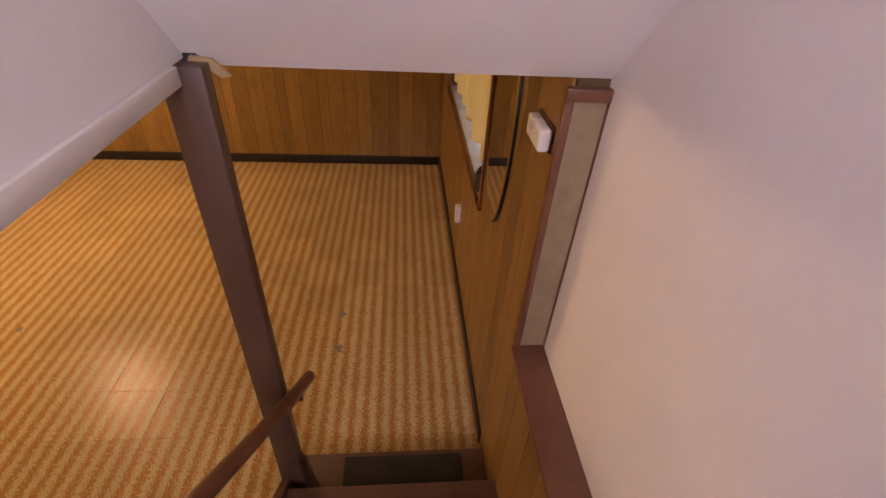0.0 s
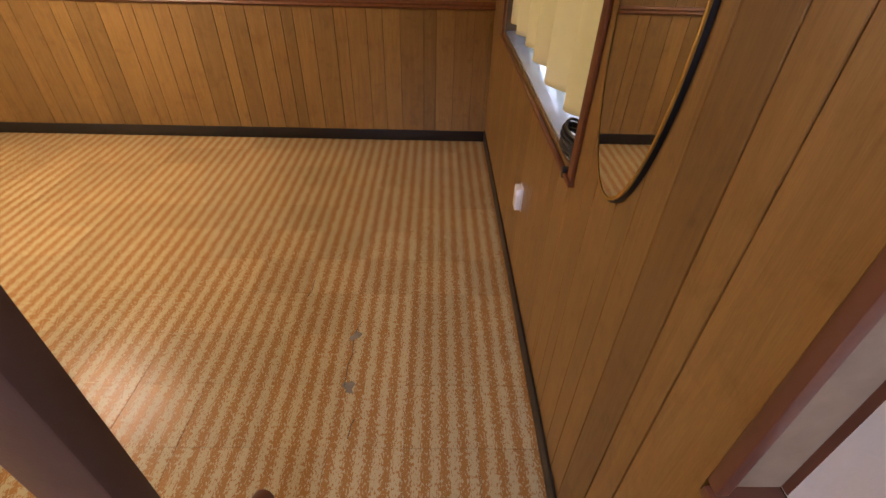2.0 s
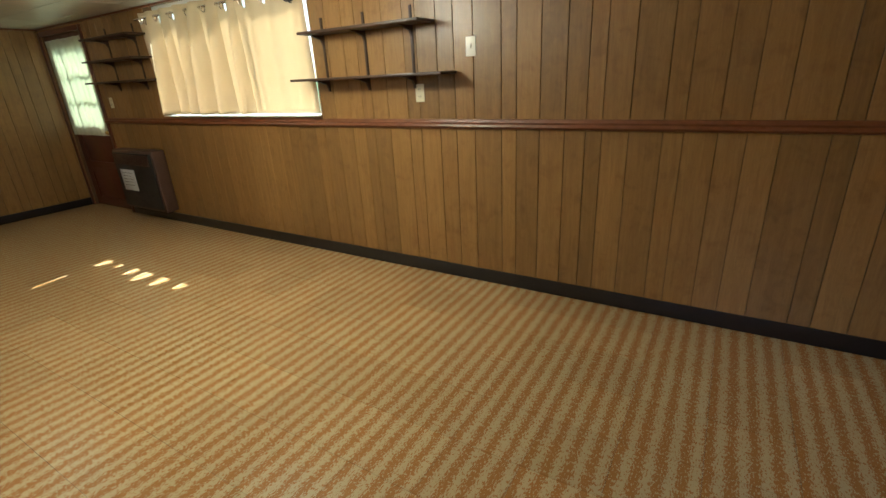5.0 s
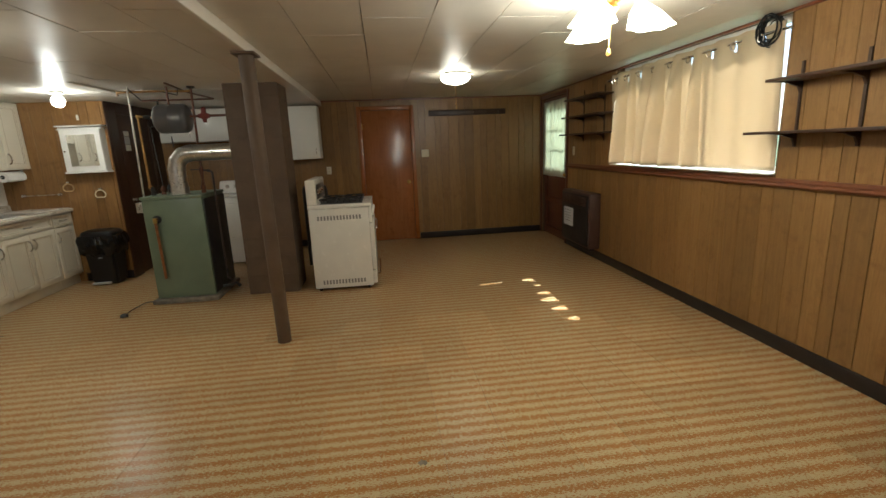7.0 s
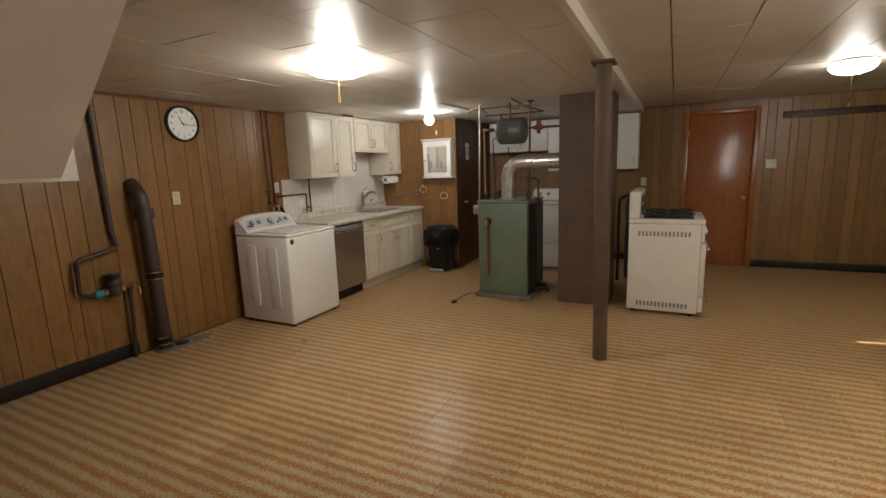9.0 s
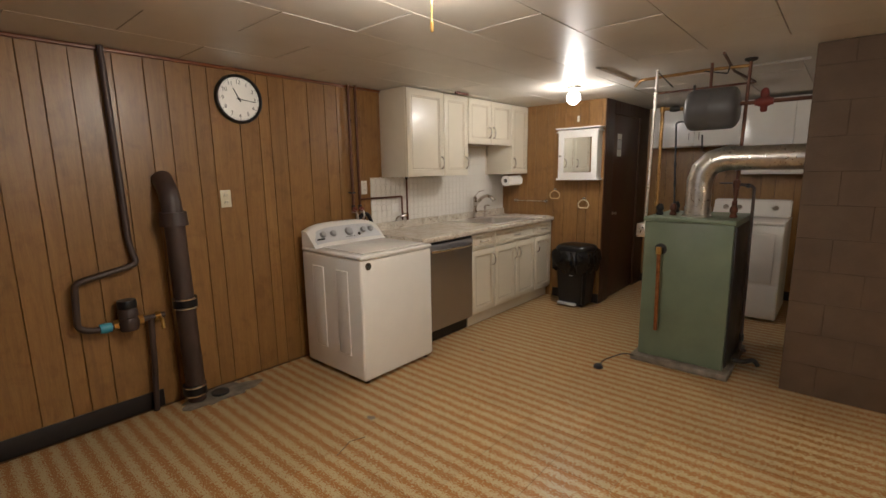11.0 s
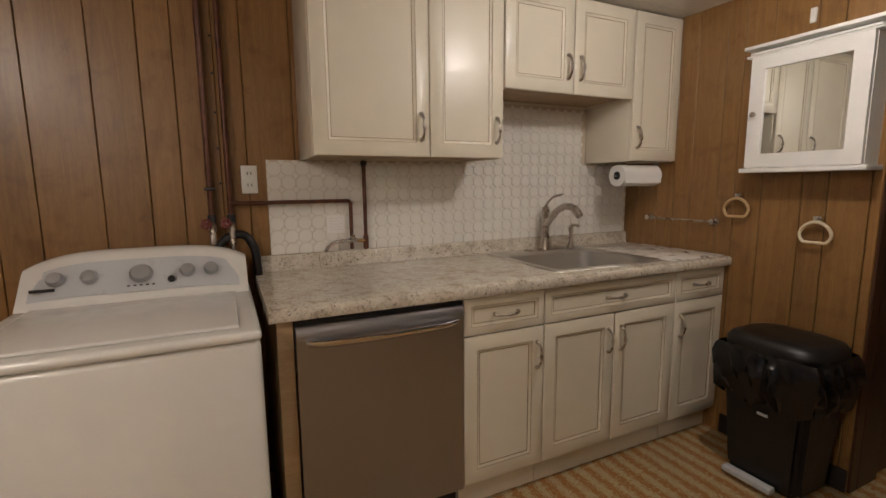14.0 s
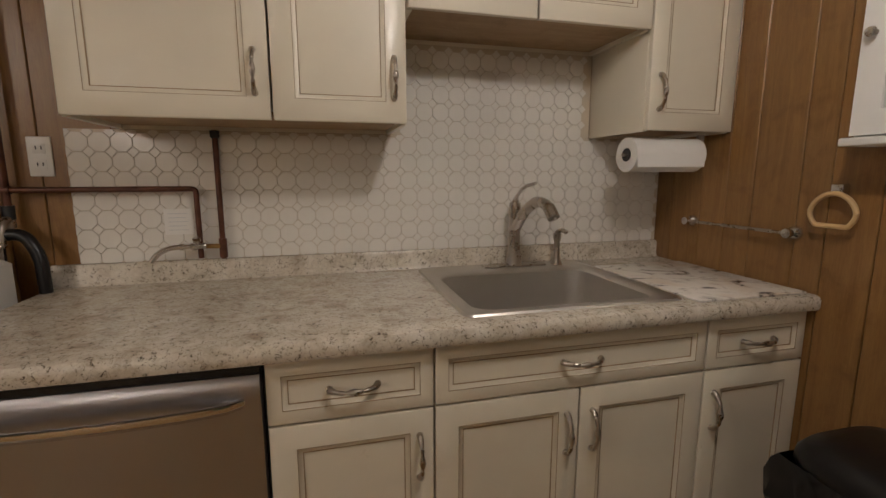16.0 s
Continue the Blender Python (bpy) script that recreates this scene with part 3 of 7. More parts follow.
low = single("wall_stair_lower", B(0.582, 0.80, -2.3, 1.06, 0, 1.045), GROOVE, "lower stair wall clad in grooved wood panelling", kind="structure")
planking(low, "y", 0.580, -1, -2.3, 1.06, 0, 1.045, phase=3)
single("stair_ledge", B(0.565, 0.684, -2.3, 1.05, 1.046, 1.07, bev=0.004), LEDGEPAINT, "red-brown painted ledge along the stair wall", kind="structure")
single("wall_stair_upper", B(0.684, 0.80, -2.3, 1.06, 1.071, 3.6), PLASTER, "rough white plaster stair wall", kind="structure")
jamb = thing("corner_jamb", (0.62, 1.05, 1.04), "beige board end between red-brown corner trims", "jamb")
part("board", B(0.592, 0.69, 1.046, 1.058, 1.071, 1.99), JAMBPANEL, jamb)
for x0, x1 in ((0.572, 0.594), (0.683, 0.706)):
    part("trim", B(x0, x1, 1.03, 1.058, 1.071, 1.995, bev=0.004), LEDGEPAINT, jamb)
part("cap", B(0.572, 0.708, 1.028, 1.058, 1.965, 1.996, bev=0.003), LEDGEPAINT, jamb)
single("wall_stair_left", B(-0.42, -0.302, -2.3, 1.06, 2.037, 3.6), PLASTER, "rough white plaster wall hanging over the stairs", kind="structure")
single("trim_stair_left", B(-0.43, -0.292, -2.3, 0.968, 1.995, 2.036, bev=0.004), WHITETRIM, "white strip under the hanging stair wall", kind="structure")
bm = bmesh.new()
prism(bm, [(1.06, 2.015), (1.06, 2.15), (0.0, 3.19), (-0.4, 3.6), (-0.5, 3.6), (-0.5, 3.55)], "x", -0.302, 0.684)
box(bm, -0.42, 0.684, 1.06, 1.07, 2.015, 2.3)
single("ceiling_stair", bm, PLASTER, "sloping white plaster ceiling over the stairs", kind="structure")
single("wall_stair_back", B(-0.5, 0.8, -2.6, -2.45, 1.6, 3.7), PLASTER, "white wall at the head of the stairs", kind="structure")
single("ceiling_stair_head", B(-0.5, 0.8, -2.6, -0.4, 3.6, 3.7), PLASTER, "white ceiling at the head of the stairs", kind="structure")
bulk = thing("stair_bulkhead", (-0.95, -0.5, 1.43), "sloping pale plaster bulkhead under the upper stairs", "bulkhead")
bm = bmesh.new()
prism(bm, [(-0.50, 1.475), (0.20, LOW - 0.002), (0.18, LOW - 0.002), (-0.52, 1.475)], "x", -1.48, -0.52)
part("sloping_panel", bm, SOFFIT, bulk)
part("board", B(-1.555, -0.52, -0.56, -0.53, 1.46, LOW - 0.001, bev=0.003), WHITETRIM, bulk, "white board behind the sloping panel")
part("strip", B(-1.485, -0.52, -0.529, -0.505, 1.46, 1.512, bev=0.003), WHITETRIM, bulk, "white strip along the lower edge")
# The shade under the bulkhead is put into this panel's dark colour.
part("underside", B(-1.45, -0.52, -2.28, -0.562, 1.465, 1.485), STAIRPAINT, bulk, "underside coloured dark brown for its shade")


def oil_tank():
    t = thing("oil_tank", (-0.95, -1.55, 0), "dark brown oval steel oil tank on pipe legs under the stairs", "oil tank")
    bm = bmesh.new()
    out = []
    for i in range(32):
        a = 2 * math.pi * i / 32
        out.append((-0.97 + 0.33 * math.cos(a), 0.76 + 0.19 * (1 if math.sin(a) > 0 else -1) + 0.29 * math.sin(a)))
    prism(bm, out, "y", -2.2, -1.12)
    bmesh.ops.bevel(bm, geom=[e for e in bm.edges if abs(e.verts[0].co.y - e.verts[1].co.y) < 0.01], offset=0.025, segments=2, affect="EDGES")
    part("shell", bm, OILTANK, t)
    for x in (-1.22, -0.75):
        for y in (-2.0, -1.45):
            bm = bmesh.new()
            cyl(bm, (x, y, 0.0), (x - 0.01, y, 0.40), 0.024, seg=12)
            cyl(bm, (x, y, 0.0), (x, y, 0.012), 0.04, seg=12)
            part("leg", bm, OILTANK, t)
    bm = bmesh.new()
    tube(bm, [(-0.93, -1.1, 0.32), (-0.93, -1.02, 0.30), (-1.25, -1.2, 0.05), (-1.35, -1.9, 0.02)], 0.006, 8, corner=0.1)
    part("fuel_line", bm, DULLCOPPER, t)


oil_tank()


# ---- lamps ----
def ceiling_lamp_dome():
    t = thing("ceiling_lamp", (*DOME, HIGH), "lit frosted glass dome lamp on the cream ceiling", "ceiling lamp")
    bm = bmesh.new()
    lathe(bm, [(0.0, HIGH), (0.155, HIGH), (0.16, HIGH - 0.012), (0.10, HIGH - 0.03), (0.0, HIGH - 0.032)], (*DOME, 0), 32)
    part("base_plate", bm, WHITETRIM, t)
    bm = bmesh.new()
    lathe(bm, [(0.155, 2.165), (0.160, 2.155), (0.150, 2.13), (0.12, 2.105), (0.07, 2.088), (0.02, 2.08), (0.0, 2.08)], (*DOME, 0), 32)
    sh = part("shade", bm, GLOWGLASS, t, "lit frosted glass bowl")
    sh.visible_shadow = False
    bm = bmesh.new()
    cyl(bm, (*DOME, 2.08), (*DOME, 1.86), 0.0022, seg=6)
    lathe(bm, [(0.0, 1.83), (0.008, 1.835), (0.009, 1.85), (0.004, 1.87), (0.0, 1.87)], (*DOME, 0), 10)
    part("pull_chain", bm, BRASS, t)


def ceiling_lamp_cluster():
    x, y = CLUSTER
    t = thing("ceiling_lamp", (x, y, HIGH), "lit brass ceiling lamp with ruffled glass shades and pull chain", "ceiling lamp")
    bm = bmesh.new()
    lathe(bm, [(0.0, HIGH), (0.07, HIGH), (0.065, HIGH - 0.03), (0.03, HIGH - 0.05), (0.028, HIGH - 0.10), (0.045, HIGH - 0.12), (0.02, HIGH - 0.15), (0.0, HIGH - 0.15)], (x, y, 0), 24)
    part("stem", bm, BRASS, t)
    for k in range(3):
        a = math.radians(70 + 120 * k)
        dx, dy = math.cos(a), math.sin(a)
        bm = bmesh.new()
        tube(bm, [(x + dx * 0.03, y + dy * 0.03, HIGH - 0.09), (x + dx * 0.10, y + dy * 0.10, HIGH - 0.06), (x + dx * 0.14, y + dy * 0.14, HIGH - 0.10)], 0.009, 10, corner=0.04)
        arm = part("arm", bm, BRASS, t)
        bm = bmesh.new()
        seg, rings = 36, []
        for r, h, ruff in ((0.024, 0.0, 0), (0.038, 0.018, 0), (0.070, 0.05, 0.003), (0.086, 0.085, 0.007), (0.098, 0.118, 0.014)):
            c = Vector((x + dx * (0.14 + h * 0.45), y + dy * (0.14 + h * 0.45), HIGH - 0.10 - h))
            rings.append([bm.verts.new(c + Vector((math.cos(2 * math.pi * i / seg), math.sin(2 * math.pi * i / seg), 0)) * (r + ruff * math.cos(6 * 2 * math.pi * i / seg))) for i in range(seg)])
        for p, q in zip(rings, rings[1:]):
            for i in range(seg):
                bm.faces.new((p[i], p[(i + 1) % seg], q[(i + 1) % seg], q[i]))
        bm.faces.new(rings[-1])
        sh = part("shade", bm, GLOWGLASS, t, "lit ruffled frosted glass shade")
        sh.visible_shadow = False
    bm = bmesh.new()
    cyl(bm, (x, y, HIGH - 0.15), (x, y, 1.88), 0.005, seg=8)
    lathe(bm, [(0.0, 1.85), (0.012, 1.855), (0.013, 1.87), (0.006, 1.89), (0.0, 1.89)], (x, y, 0), 12)
    part("pull_chain", bm, BRASS, t)


def ceiling_lamp_dish():
    x, y = DISH
    t = thing("ceiling_lamp", (x, y, LOW), "lit wide scalloped glass dish lamp on the low ceiling", "ceiling lamp")
    part("base_plate", lathe(B(), [(0.0, LOW), (0.09, LOW), (0.085, LOW - 0.025), (0.0, LOW - 0.03)], (x, y, 0), 24), WHITETRIM, t)
    bm = bmesh.new()
    seg, rings = 48, []
    for r, h, ruff in ((0.20, LOW - 0.03, 0.014), (0.185, LOW - 0.045, 0.009), (0.13, LOW - 0.065, 0.003), (0.06, LOW - 0.075, 0), (0.01, LOW - 0.078, 0)):
        rings.append([bm.verts.new((x + (r + ruff * math.cos(8 * 2 * math.pi * i / seg)) * math.cos(2 * math.pi * i / seg), y + (r + ruff * math.cos(8 * 2 * math.pi * i / seg)) * math.sin(2 * math.pi * i / seg), h)) for i in range(seg)])
    for p, q in zip(rings, rings[1:]):
        for i in range(seg):
            bm.faces.new((p[i], p[(i + 1) % seg], q[(i + 1) % seg], q[i]))
    bm.faces.new(rings[-1])
    bm.faces.new(rings[0])
    sh = part("shade", bm, GLOWGLASS, t, "lit scalloped glass dish")
    sh.visible_shadow = False
    bm = bmesh.new()
    cyl(bm, (x, y, LOW - 0.078), (x, y, LOW - 0.20), 0.003, seg=6)
    lathe(bm, [(0.0, LOW - 0.235), (0.006, LOW - 0.23), (0.006, LOW - 0.20), (0.0, LOW - 0.195)], (x, y, 0), 8)
    part("pull_chain", bm, BRASS, t)


def ceiling_lamp_globe():
    x, y = BULB
    t = thing("ceiling_lamp", (x, y, LOW), "bare lit bulb in a white lampholder on the kitchen ceiling", "ceiling lamp")
    part("lampholder", lathe(B(), [(0.0, LOW), (0.06, LOW), (0.058, LOW - 0.02), (0.03, LOW - 0.04), (0.024, LOW - 0.07), (0.0, LOW - 0.07)], (x, y, 0), 24), WHITETRIM, t)
    prof = [(0.018, 2.075)] + [(0.058 * math.sin(math.radians(a)), 2.035 + 0.058 * math.cos(math.radians(a))) for a in (25, 45, 65, 90, 115, 140, 160)] + [(0.0, 1.977)]
    sh = part("bulb", lathe(B(), prof, (x, y, 0), 24), GLOWBULB, t, "lit round bulb")
    sh.visible_shadow = False


ceiling_lamp_dome()
ceiling_lamp_cluster()
ceiling_lamp_dish()
ceiling_lamp_globe()

# ---- windows, doors and curtains ----


def curtain(name, axis, at, a0, a1, z0, z1, waves, depth, mat, label, gaps=(), slit=None, holes=False):
    """Hanging cloth in folds, with eyelets along the top where it has them."""
    t = thing(name, ((a0 + a1) / 2, at, z0) if axis == "x" else (at, (a0 + a1) / 2, z0), label, "curtain")
    n, rows = waves * 14 * (3 if gaps else 1), 26
    rnd = random.Random(len(name) * 7 + waves)
    ph = [rnd.uniform(-0.5, 0.5) for _ in range(4)]
    bm = bmesh.new()
    grid = []
    for j in range(rows + 1):
        v = j / rows
        line = []
        for i in range(n + 1):
            u = i / n
            w = math.sin(2 * math.pi * waves * u + 0.5 * math.sin(5 * u + ph[0]) + (1 - v) * 0.7 * math.sin(9 * u + ph[1]))
            d = depth * w * (0.75 + 0.35 * (1 - v)) + 0.008 * math.sin(13 * u + ph[2])
            a = a0 + (a1 - a0) * u
            z = z0 + (z1 - z0) * v
            if gaps:
                d = d * (0.35 + 0.65 * v) + 0.034 * (1 - v)
                d -= (1 - v) ** 0.6 * sum(h * math.sqrt(max(0.0, 1 - ((a - c) / w) ** 2)) for c, w, h in gaps)
                d = min(d, 0.028) if not -5.35 < a < -3.19 else d
            line.append(bm.verts.new((a, at + d, z) if axis == "x" else (at + d, a, z)))
        grid.append(line)
    for j in range(rows):
        for i in range(n):
            if holes and j in (rows - 2, rows - 3) and (i % 42) in (9, 10, 11, 12):
                continue
            if slit and slit[1] < grid[j][i].co.z < slit[2] and grid[j][i].co.x - 0.026 <= slit[0] < grid[j][i + 1].co.x:
                continue
            bm.faces.new((grid[j][i], grid[j][i + 1], grid[j + 1][i + 1], grid[j + 1][i]))
    cl = part("cloth", bm, mat, t)
    so = cl.modifiers.new("thickness", "SOLIDIFY")
    so.thickness = 0.0015
    return t


cur = curtain("window_curtain", "x", 4.652, -5.385, -3.17, 1.20, 2.125, 9, 0.024, CURTAIN, "beige eyelet curtain drawn across the sunlit basement window", holes=True,
              gaps=[(-5.15, 0.062, 0.16), (-4.94, 0.035, 0.09), (-4.68, 0.05, 0.145), (-4.487, 0.068, 0.175), (-4.24, 0.062, 0.165), (-3.98, 0.045, 0.12)], slit=(-5.185, 1.45, 1.82))
bm = bmesh.new()
cyl(bm, (-5.46, 4.652, 2.075), (-3.12, 4.652, 2.075), 0.0095, seg=12)
part("rod", bm, CHROME, cur)
for i in range(9):
    x = -5.385 + 2.215 * (i + 0.27) / 9
    bm = bmesh.new()
    tube(bm, [(x + 0.012 * math.sin(a), 4.637 + 0.024 * math.sin(a) * 0.4, 2.055 + 0.026 * math.cos(a)) for a in [2 * math.pi * k / 16 for k in range(17)]], 0.005, 6)
    part("eyelet", bm, CHROME, cur)


def window(name, axis, c, hole, outward, mull):
    """A white framed window set into its opening."""
    a0, a1, z0, z1 = hole
    t = tagged(new(name), "white framed basement window with clear panes", kind="structure")

    def bx(p0, p1, q0, q1, d0, d1):
        lo, hi = c + outward * d0, c + outward * d1
        return B(p0, p1, lo, hi, q0, q1, bev=0.003) if axis == "x" else B(lo, hi, p0, p1, q0, q1, bev=0.003)

    for p0, p1, q0, q1 in ((a0, a1, z0, z0 + 0.045), (a0, a1, z1 - 0.045, z1), (a0, a0 + 0.045, z0 + 0.045, z1 - 0.045), (a1 - 0.045, a1, z0 + 0.045, z1 - 0.045)):
        part("window_frame", bx(p0 + 0.001, p1 - 0.001, q0 + 0.001, q1 - 0.001, 0.085, 0.14), WHITEFRAME, t)
    w = (a1 - a0) / mull
    for k in range(1, mull):
        part("mullion", bx(a0 + w * k - 0.02, a0 + w * k + 0.02, z0 + 0.045, z1 - 0.045, 0.09, 0.13), WHITEFRAME, t)
    for k in range(mull):
        g = part("pane", bx(a0 + w * k + 0.02, a0 + w * (k + 1) - 0.02, z0 + 0.04, z1 - 0.04, 0.106, 0.110), GLASS, t)
        g.visible_shadow = False
    part("window_sill", bx(a0 + 0.001, a1 - 0.001, z0 + 0.001, z0 + 0.012, -0.055 if axis == "x" else -0.08, 0.085), WHITEFRAME if axis == "x" else SILLPAINT, t)
    return t


window("window_1", "x", NORTH, WINDOW, 1, 3)
window("window_2", "y", EAST + 0.08, EASTWIN, 1, 2)
bm = bmesh.new()
for y0, y1, z0, z1 in ((2.02, 2.065, 1.06, 2.02), (4.05, 4.09, 1.06, 2.02), (2.02, 4.09, 2.021, 2.06)):
    box(bm, EAST - 0.022, EAST - 0.0085, y0, y1, z0, z1, bev=0.003)
box(bm, EAST - 0.03, EAST - 0.0085, 2.01, 4.10, 1.045, 1.06, bev=0.003)
single("trim_east_window", bm, TRIMWOOD, "brown trim round the east window", kind="structure")
c2 = curtain("window_curtain", "y", EAST + 0.055, 2.24, 4.02, 1.155, 1.99, 6, 0.036, CREAMCLOTH, "cream curtain hanging in the east window")
bm = bmesh.new()
cyl(bm, (EAST + 0.045, 2.075, 1.995), (EAST + 0.045, 4.04, 1.995), 0.006, seg=8)
part("rod", bm, WHITETRIM, c2)
cord = thing("extension_cord", (EAST + 0.03, 2.2, 1.09), "coiled black extension cord lying on the window sill", "cord")
bm = bmesh.new()
rc = random.Random(4)
for k in range(11):
    rr, tilt = rc.uniform(0.075, 0.10), rc.uniform(-0.35, 0.35)
    tube(bm, [(EAST + 0.02 + rr * 0.42 * math.cos(a), 2.185 + rr * math.sin(a) + rc.uniform(-0.001, 0.001), 1.096 + 0.0075 * k + rr * tilt * 0.35 * math.sin(a)) for a in [2 * math.pi * i / 20 for i in range(21)]], 0.0058, 6)
part("cable", bm, BLACKPLASTIC, cord)
part("plug", B(EAST - 0.032, EAST - 0.008, 2.085, 2.11, 1.04, 1.075, bev=0.004), BLACKPLASTIC, cord)


def west_door():
    y0, y1, _, z1 = WESTDOOR
    t = tagged(new("door_1"), "closed flush door of orange varnished wood with a small knob", kind="structure")
    part("leaf", B(WEST - 0.045, WEST - 0.004, y0 + 0.003, y1 - 0.003, 0.008, z1 - 0.003, bev=0.002), DOORWOOD, t)
    # Unseen backing panel, added to keep light from leaking round the leaf.
    part("door_stop", B(WEST - 0.07, WEST - 0.047, y0 + 0.001, y1 - 0.001, 0.001, z1 - 0.001), TRIMWOOD, t)
    for a0, a1, q0, q1 in ((y0 - 0.06, y0, 0.001, z1 + 0.06), (y1, y1 + 0.06, 0.001, z1 + 0.06), (y0, y1, z1, z1 + 0.06)):
        part("casing", B(WEST + 0.0085, WEST + 0.022, a0, a1, q0, q1, bev=0.004), DOORWOOD, t)
    bm = bmesh.new()
    lathe(bm, [(0.0, 0.0), (0.028, 0.0), (0.026, 0.006), (0.011, 0.012), (0.011, 0.035), (0.026, 0.045), (0.028, 0.058), (0.018, 0.068), (0.0, 0.07)], (WEST - 0.004, y1 - 0.07, 0.93), 20, (1, 0, 0))
    part("knob", bm, BRASS, t, "brass knob")
    for z in (0.25, 1.75):
        part("hinge", B(WEST - 0.003, WEST + 0.006, y0 + 0.002, y0 + 0.016, z, z + 0.09), BRASS, t)


def back_door():
    x0, x1, _, z1 = BACKDOOR
    t = tagged(new("door_2"), "red-brown outside door with a curtained window", kind="structure")
    a0, a1 = x0 + 0.001, x1 - 0.001
    bm = bmesh.new()
    for b in ((a0, a1, 0.01, 0.12), (a0, a1, 0.95, 1.07), (a0, a1, 1.96, z1 - 0.004), (a0, a0 + 0.13, 0.12, 0.95), (a1 - 0.13, a1, 0.12, 0.95), (a0, a0 + 0.11, 1.07, 1.96), (a1 - 0.11, a1, 1.07, 1.96), (a0 + 0.13, a1 - 0.13, 0.52, 0.60)):
        box(bm, b[0], b[1], 4.735, 4.775, b[2], b[3])
    part("door_frame", bm, REDDOOR, t)
    for q0, q1 in ((0.12, 0.52), (0.60, 0.95)):
        part("panel", B(a0 + 0.125, a1 - 0.125, 4.745, 4.765, q0, q1, bev=0.006), REDDOOR, t)
    g = part("pane", B(a0 + 0.11, a1 - 0.11, 4.752, 4.756, 1.07, 1.96), GLASS, t)
    g.visible_shadow = False
    bm = bmesh.new()
    for f in (1, 2):
        w = a0 + 0.11 + (a1 - a0 - 0.22) * f / 3
        box(bm, w - 0.012, w + 0.012, 4.745, 4.763, 1.07, 1.96)
        zz = 1.07 + 0.89 * f / 3
        box(bm, a0 + 0.11, a1 - 0.11, 4.746, 4.762, zz - 0.011, zz + 0.011)
    part("glazing_bars", bm, WHITEFRAME, t)
    for p0, p1, q0, q1 in ((x0 - 0.06, x0, 0.001, z1 + 0.05), (x1, x1 + 0.06, 0.001, z1 + 0.05), (x0, x1, z1, z1 + 0.05)):
        part("casing", B(p0, p1, NORTH - 0.024, NORTH - 0.0085, q0, q1, bev=0.003), REDDOOR, t)
    bm = bmesh.new()
    lathe(bm, [(0.0, 0.0), (0.026, 0.0), (0.011, 0.012), (0.011, 0.03), (0.027, 0.045), (0.018, 0.064), (0.0, 0.066)], (a1 - 0.06, 4.735, 0.98), 18, (0, -1, 0))
    part("knob", bm, BRASS, t)


west_door()
back_door()
c3 = curtain("door_curtain", "x", 4.71, -7.68, -6.74, 0.94, 2.05, 7, 0.014, SHEER, "thin pale green-white curtain on the outside door")
bm = bmesh.new()
cyl(bm, (-7.69, 4.71, 2.035), (-6.72, 4.71, 2.035), 0.005, seg=8)
part("rod", bm, WHITETRIM, c3)
closet = tagged(new("door_3"), "dark brown closed closet door with a small knob", kind="structure")
part("leaf", B(-7.447, -6.683, -1.10, -1.066, 0.008, 1.997, bev=0.002), DARKPANEL, closet)
bm = bmesh.new()
lathe(bm, [(0.0, 0.0), (0.02, 0.0), (0.009, 0.01), (0.009, 0.025), (0.02, 0.035), (0.0, 0.05)], (-6.75, -1.066, 0.95), 16, (0, 1, 0))
part("knob", bm, NICKEL, closet)
for i, (z0, z1) in enumerate(((1.74, 1.80), (1.64, 1.735), (1.56, 1.635))):
    single("paper_notice", B(-6.92, -6.80, -1.0655, -1.0635, z0, z1), (PAPER, GREYPLASTIC, PAPER)[i], "small printed paper notice taped to the closet door", "notice", at=(-6.86, -1.064, z0))
# lawn and hedge outside the windows
bm = B(-60, 60, 4.86, 90, 0.55, 0.80)
box(bm, 0.83, 60, -60, 4.86, 0.55, 0.80)
single("ground", bm, LEAFGREEN, "grass outside at window height", kind="structure")

# ---- post, chimney, furnace and pipes ----
bm = bmesh.new()
cyl(bm, (-3.93, 1.255, 0.0), (-3.87, 1.245, 2.10), 0.052, seg=28)
post = thing("steel_post", (-3.93, 1.25, 0), "round brown painted steel post under the beam", "post")
part("shaft", bm, CHIMNEY, post)
part("top_plate", B(-3.96, -3.78, 1.17, 1.32, 2.10, LOW - 0.014, bev=0.002), CHIMNEY, post)


def chimney():
    t = thing("chimney", (-5.5, 0.86, 0), "square chimney of brown painted concrete blocks", "chimney")
    x0, x1, y0, y1 = -5.72, -5.29, 0.635, 1.148
    part("core", B(x0 + 0.003, x1 - 0.003, y0 + 0.003, y1 - 0.003, 0.0, LOW - 0.002), CHIMNEY, t)
    z, k = 0.0, 0
    while z < LOW - 0.03:
        h = min(0.2, LOW - 0.004 - z)
        m = (y0 + y1) / 2 + (0.08 if k % 2 else -0.08)
        for a0, a1 in ((y0, m - 0.0008), (m + 0.0008, y1)):
            part("block", B(x0, x1, a0, a1, z + 0.0008, z + h - 0.0008, bev=0.0018, seg=1), CHIMNEY, t)
        z, k = z + h, k + 1


chimney()


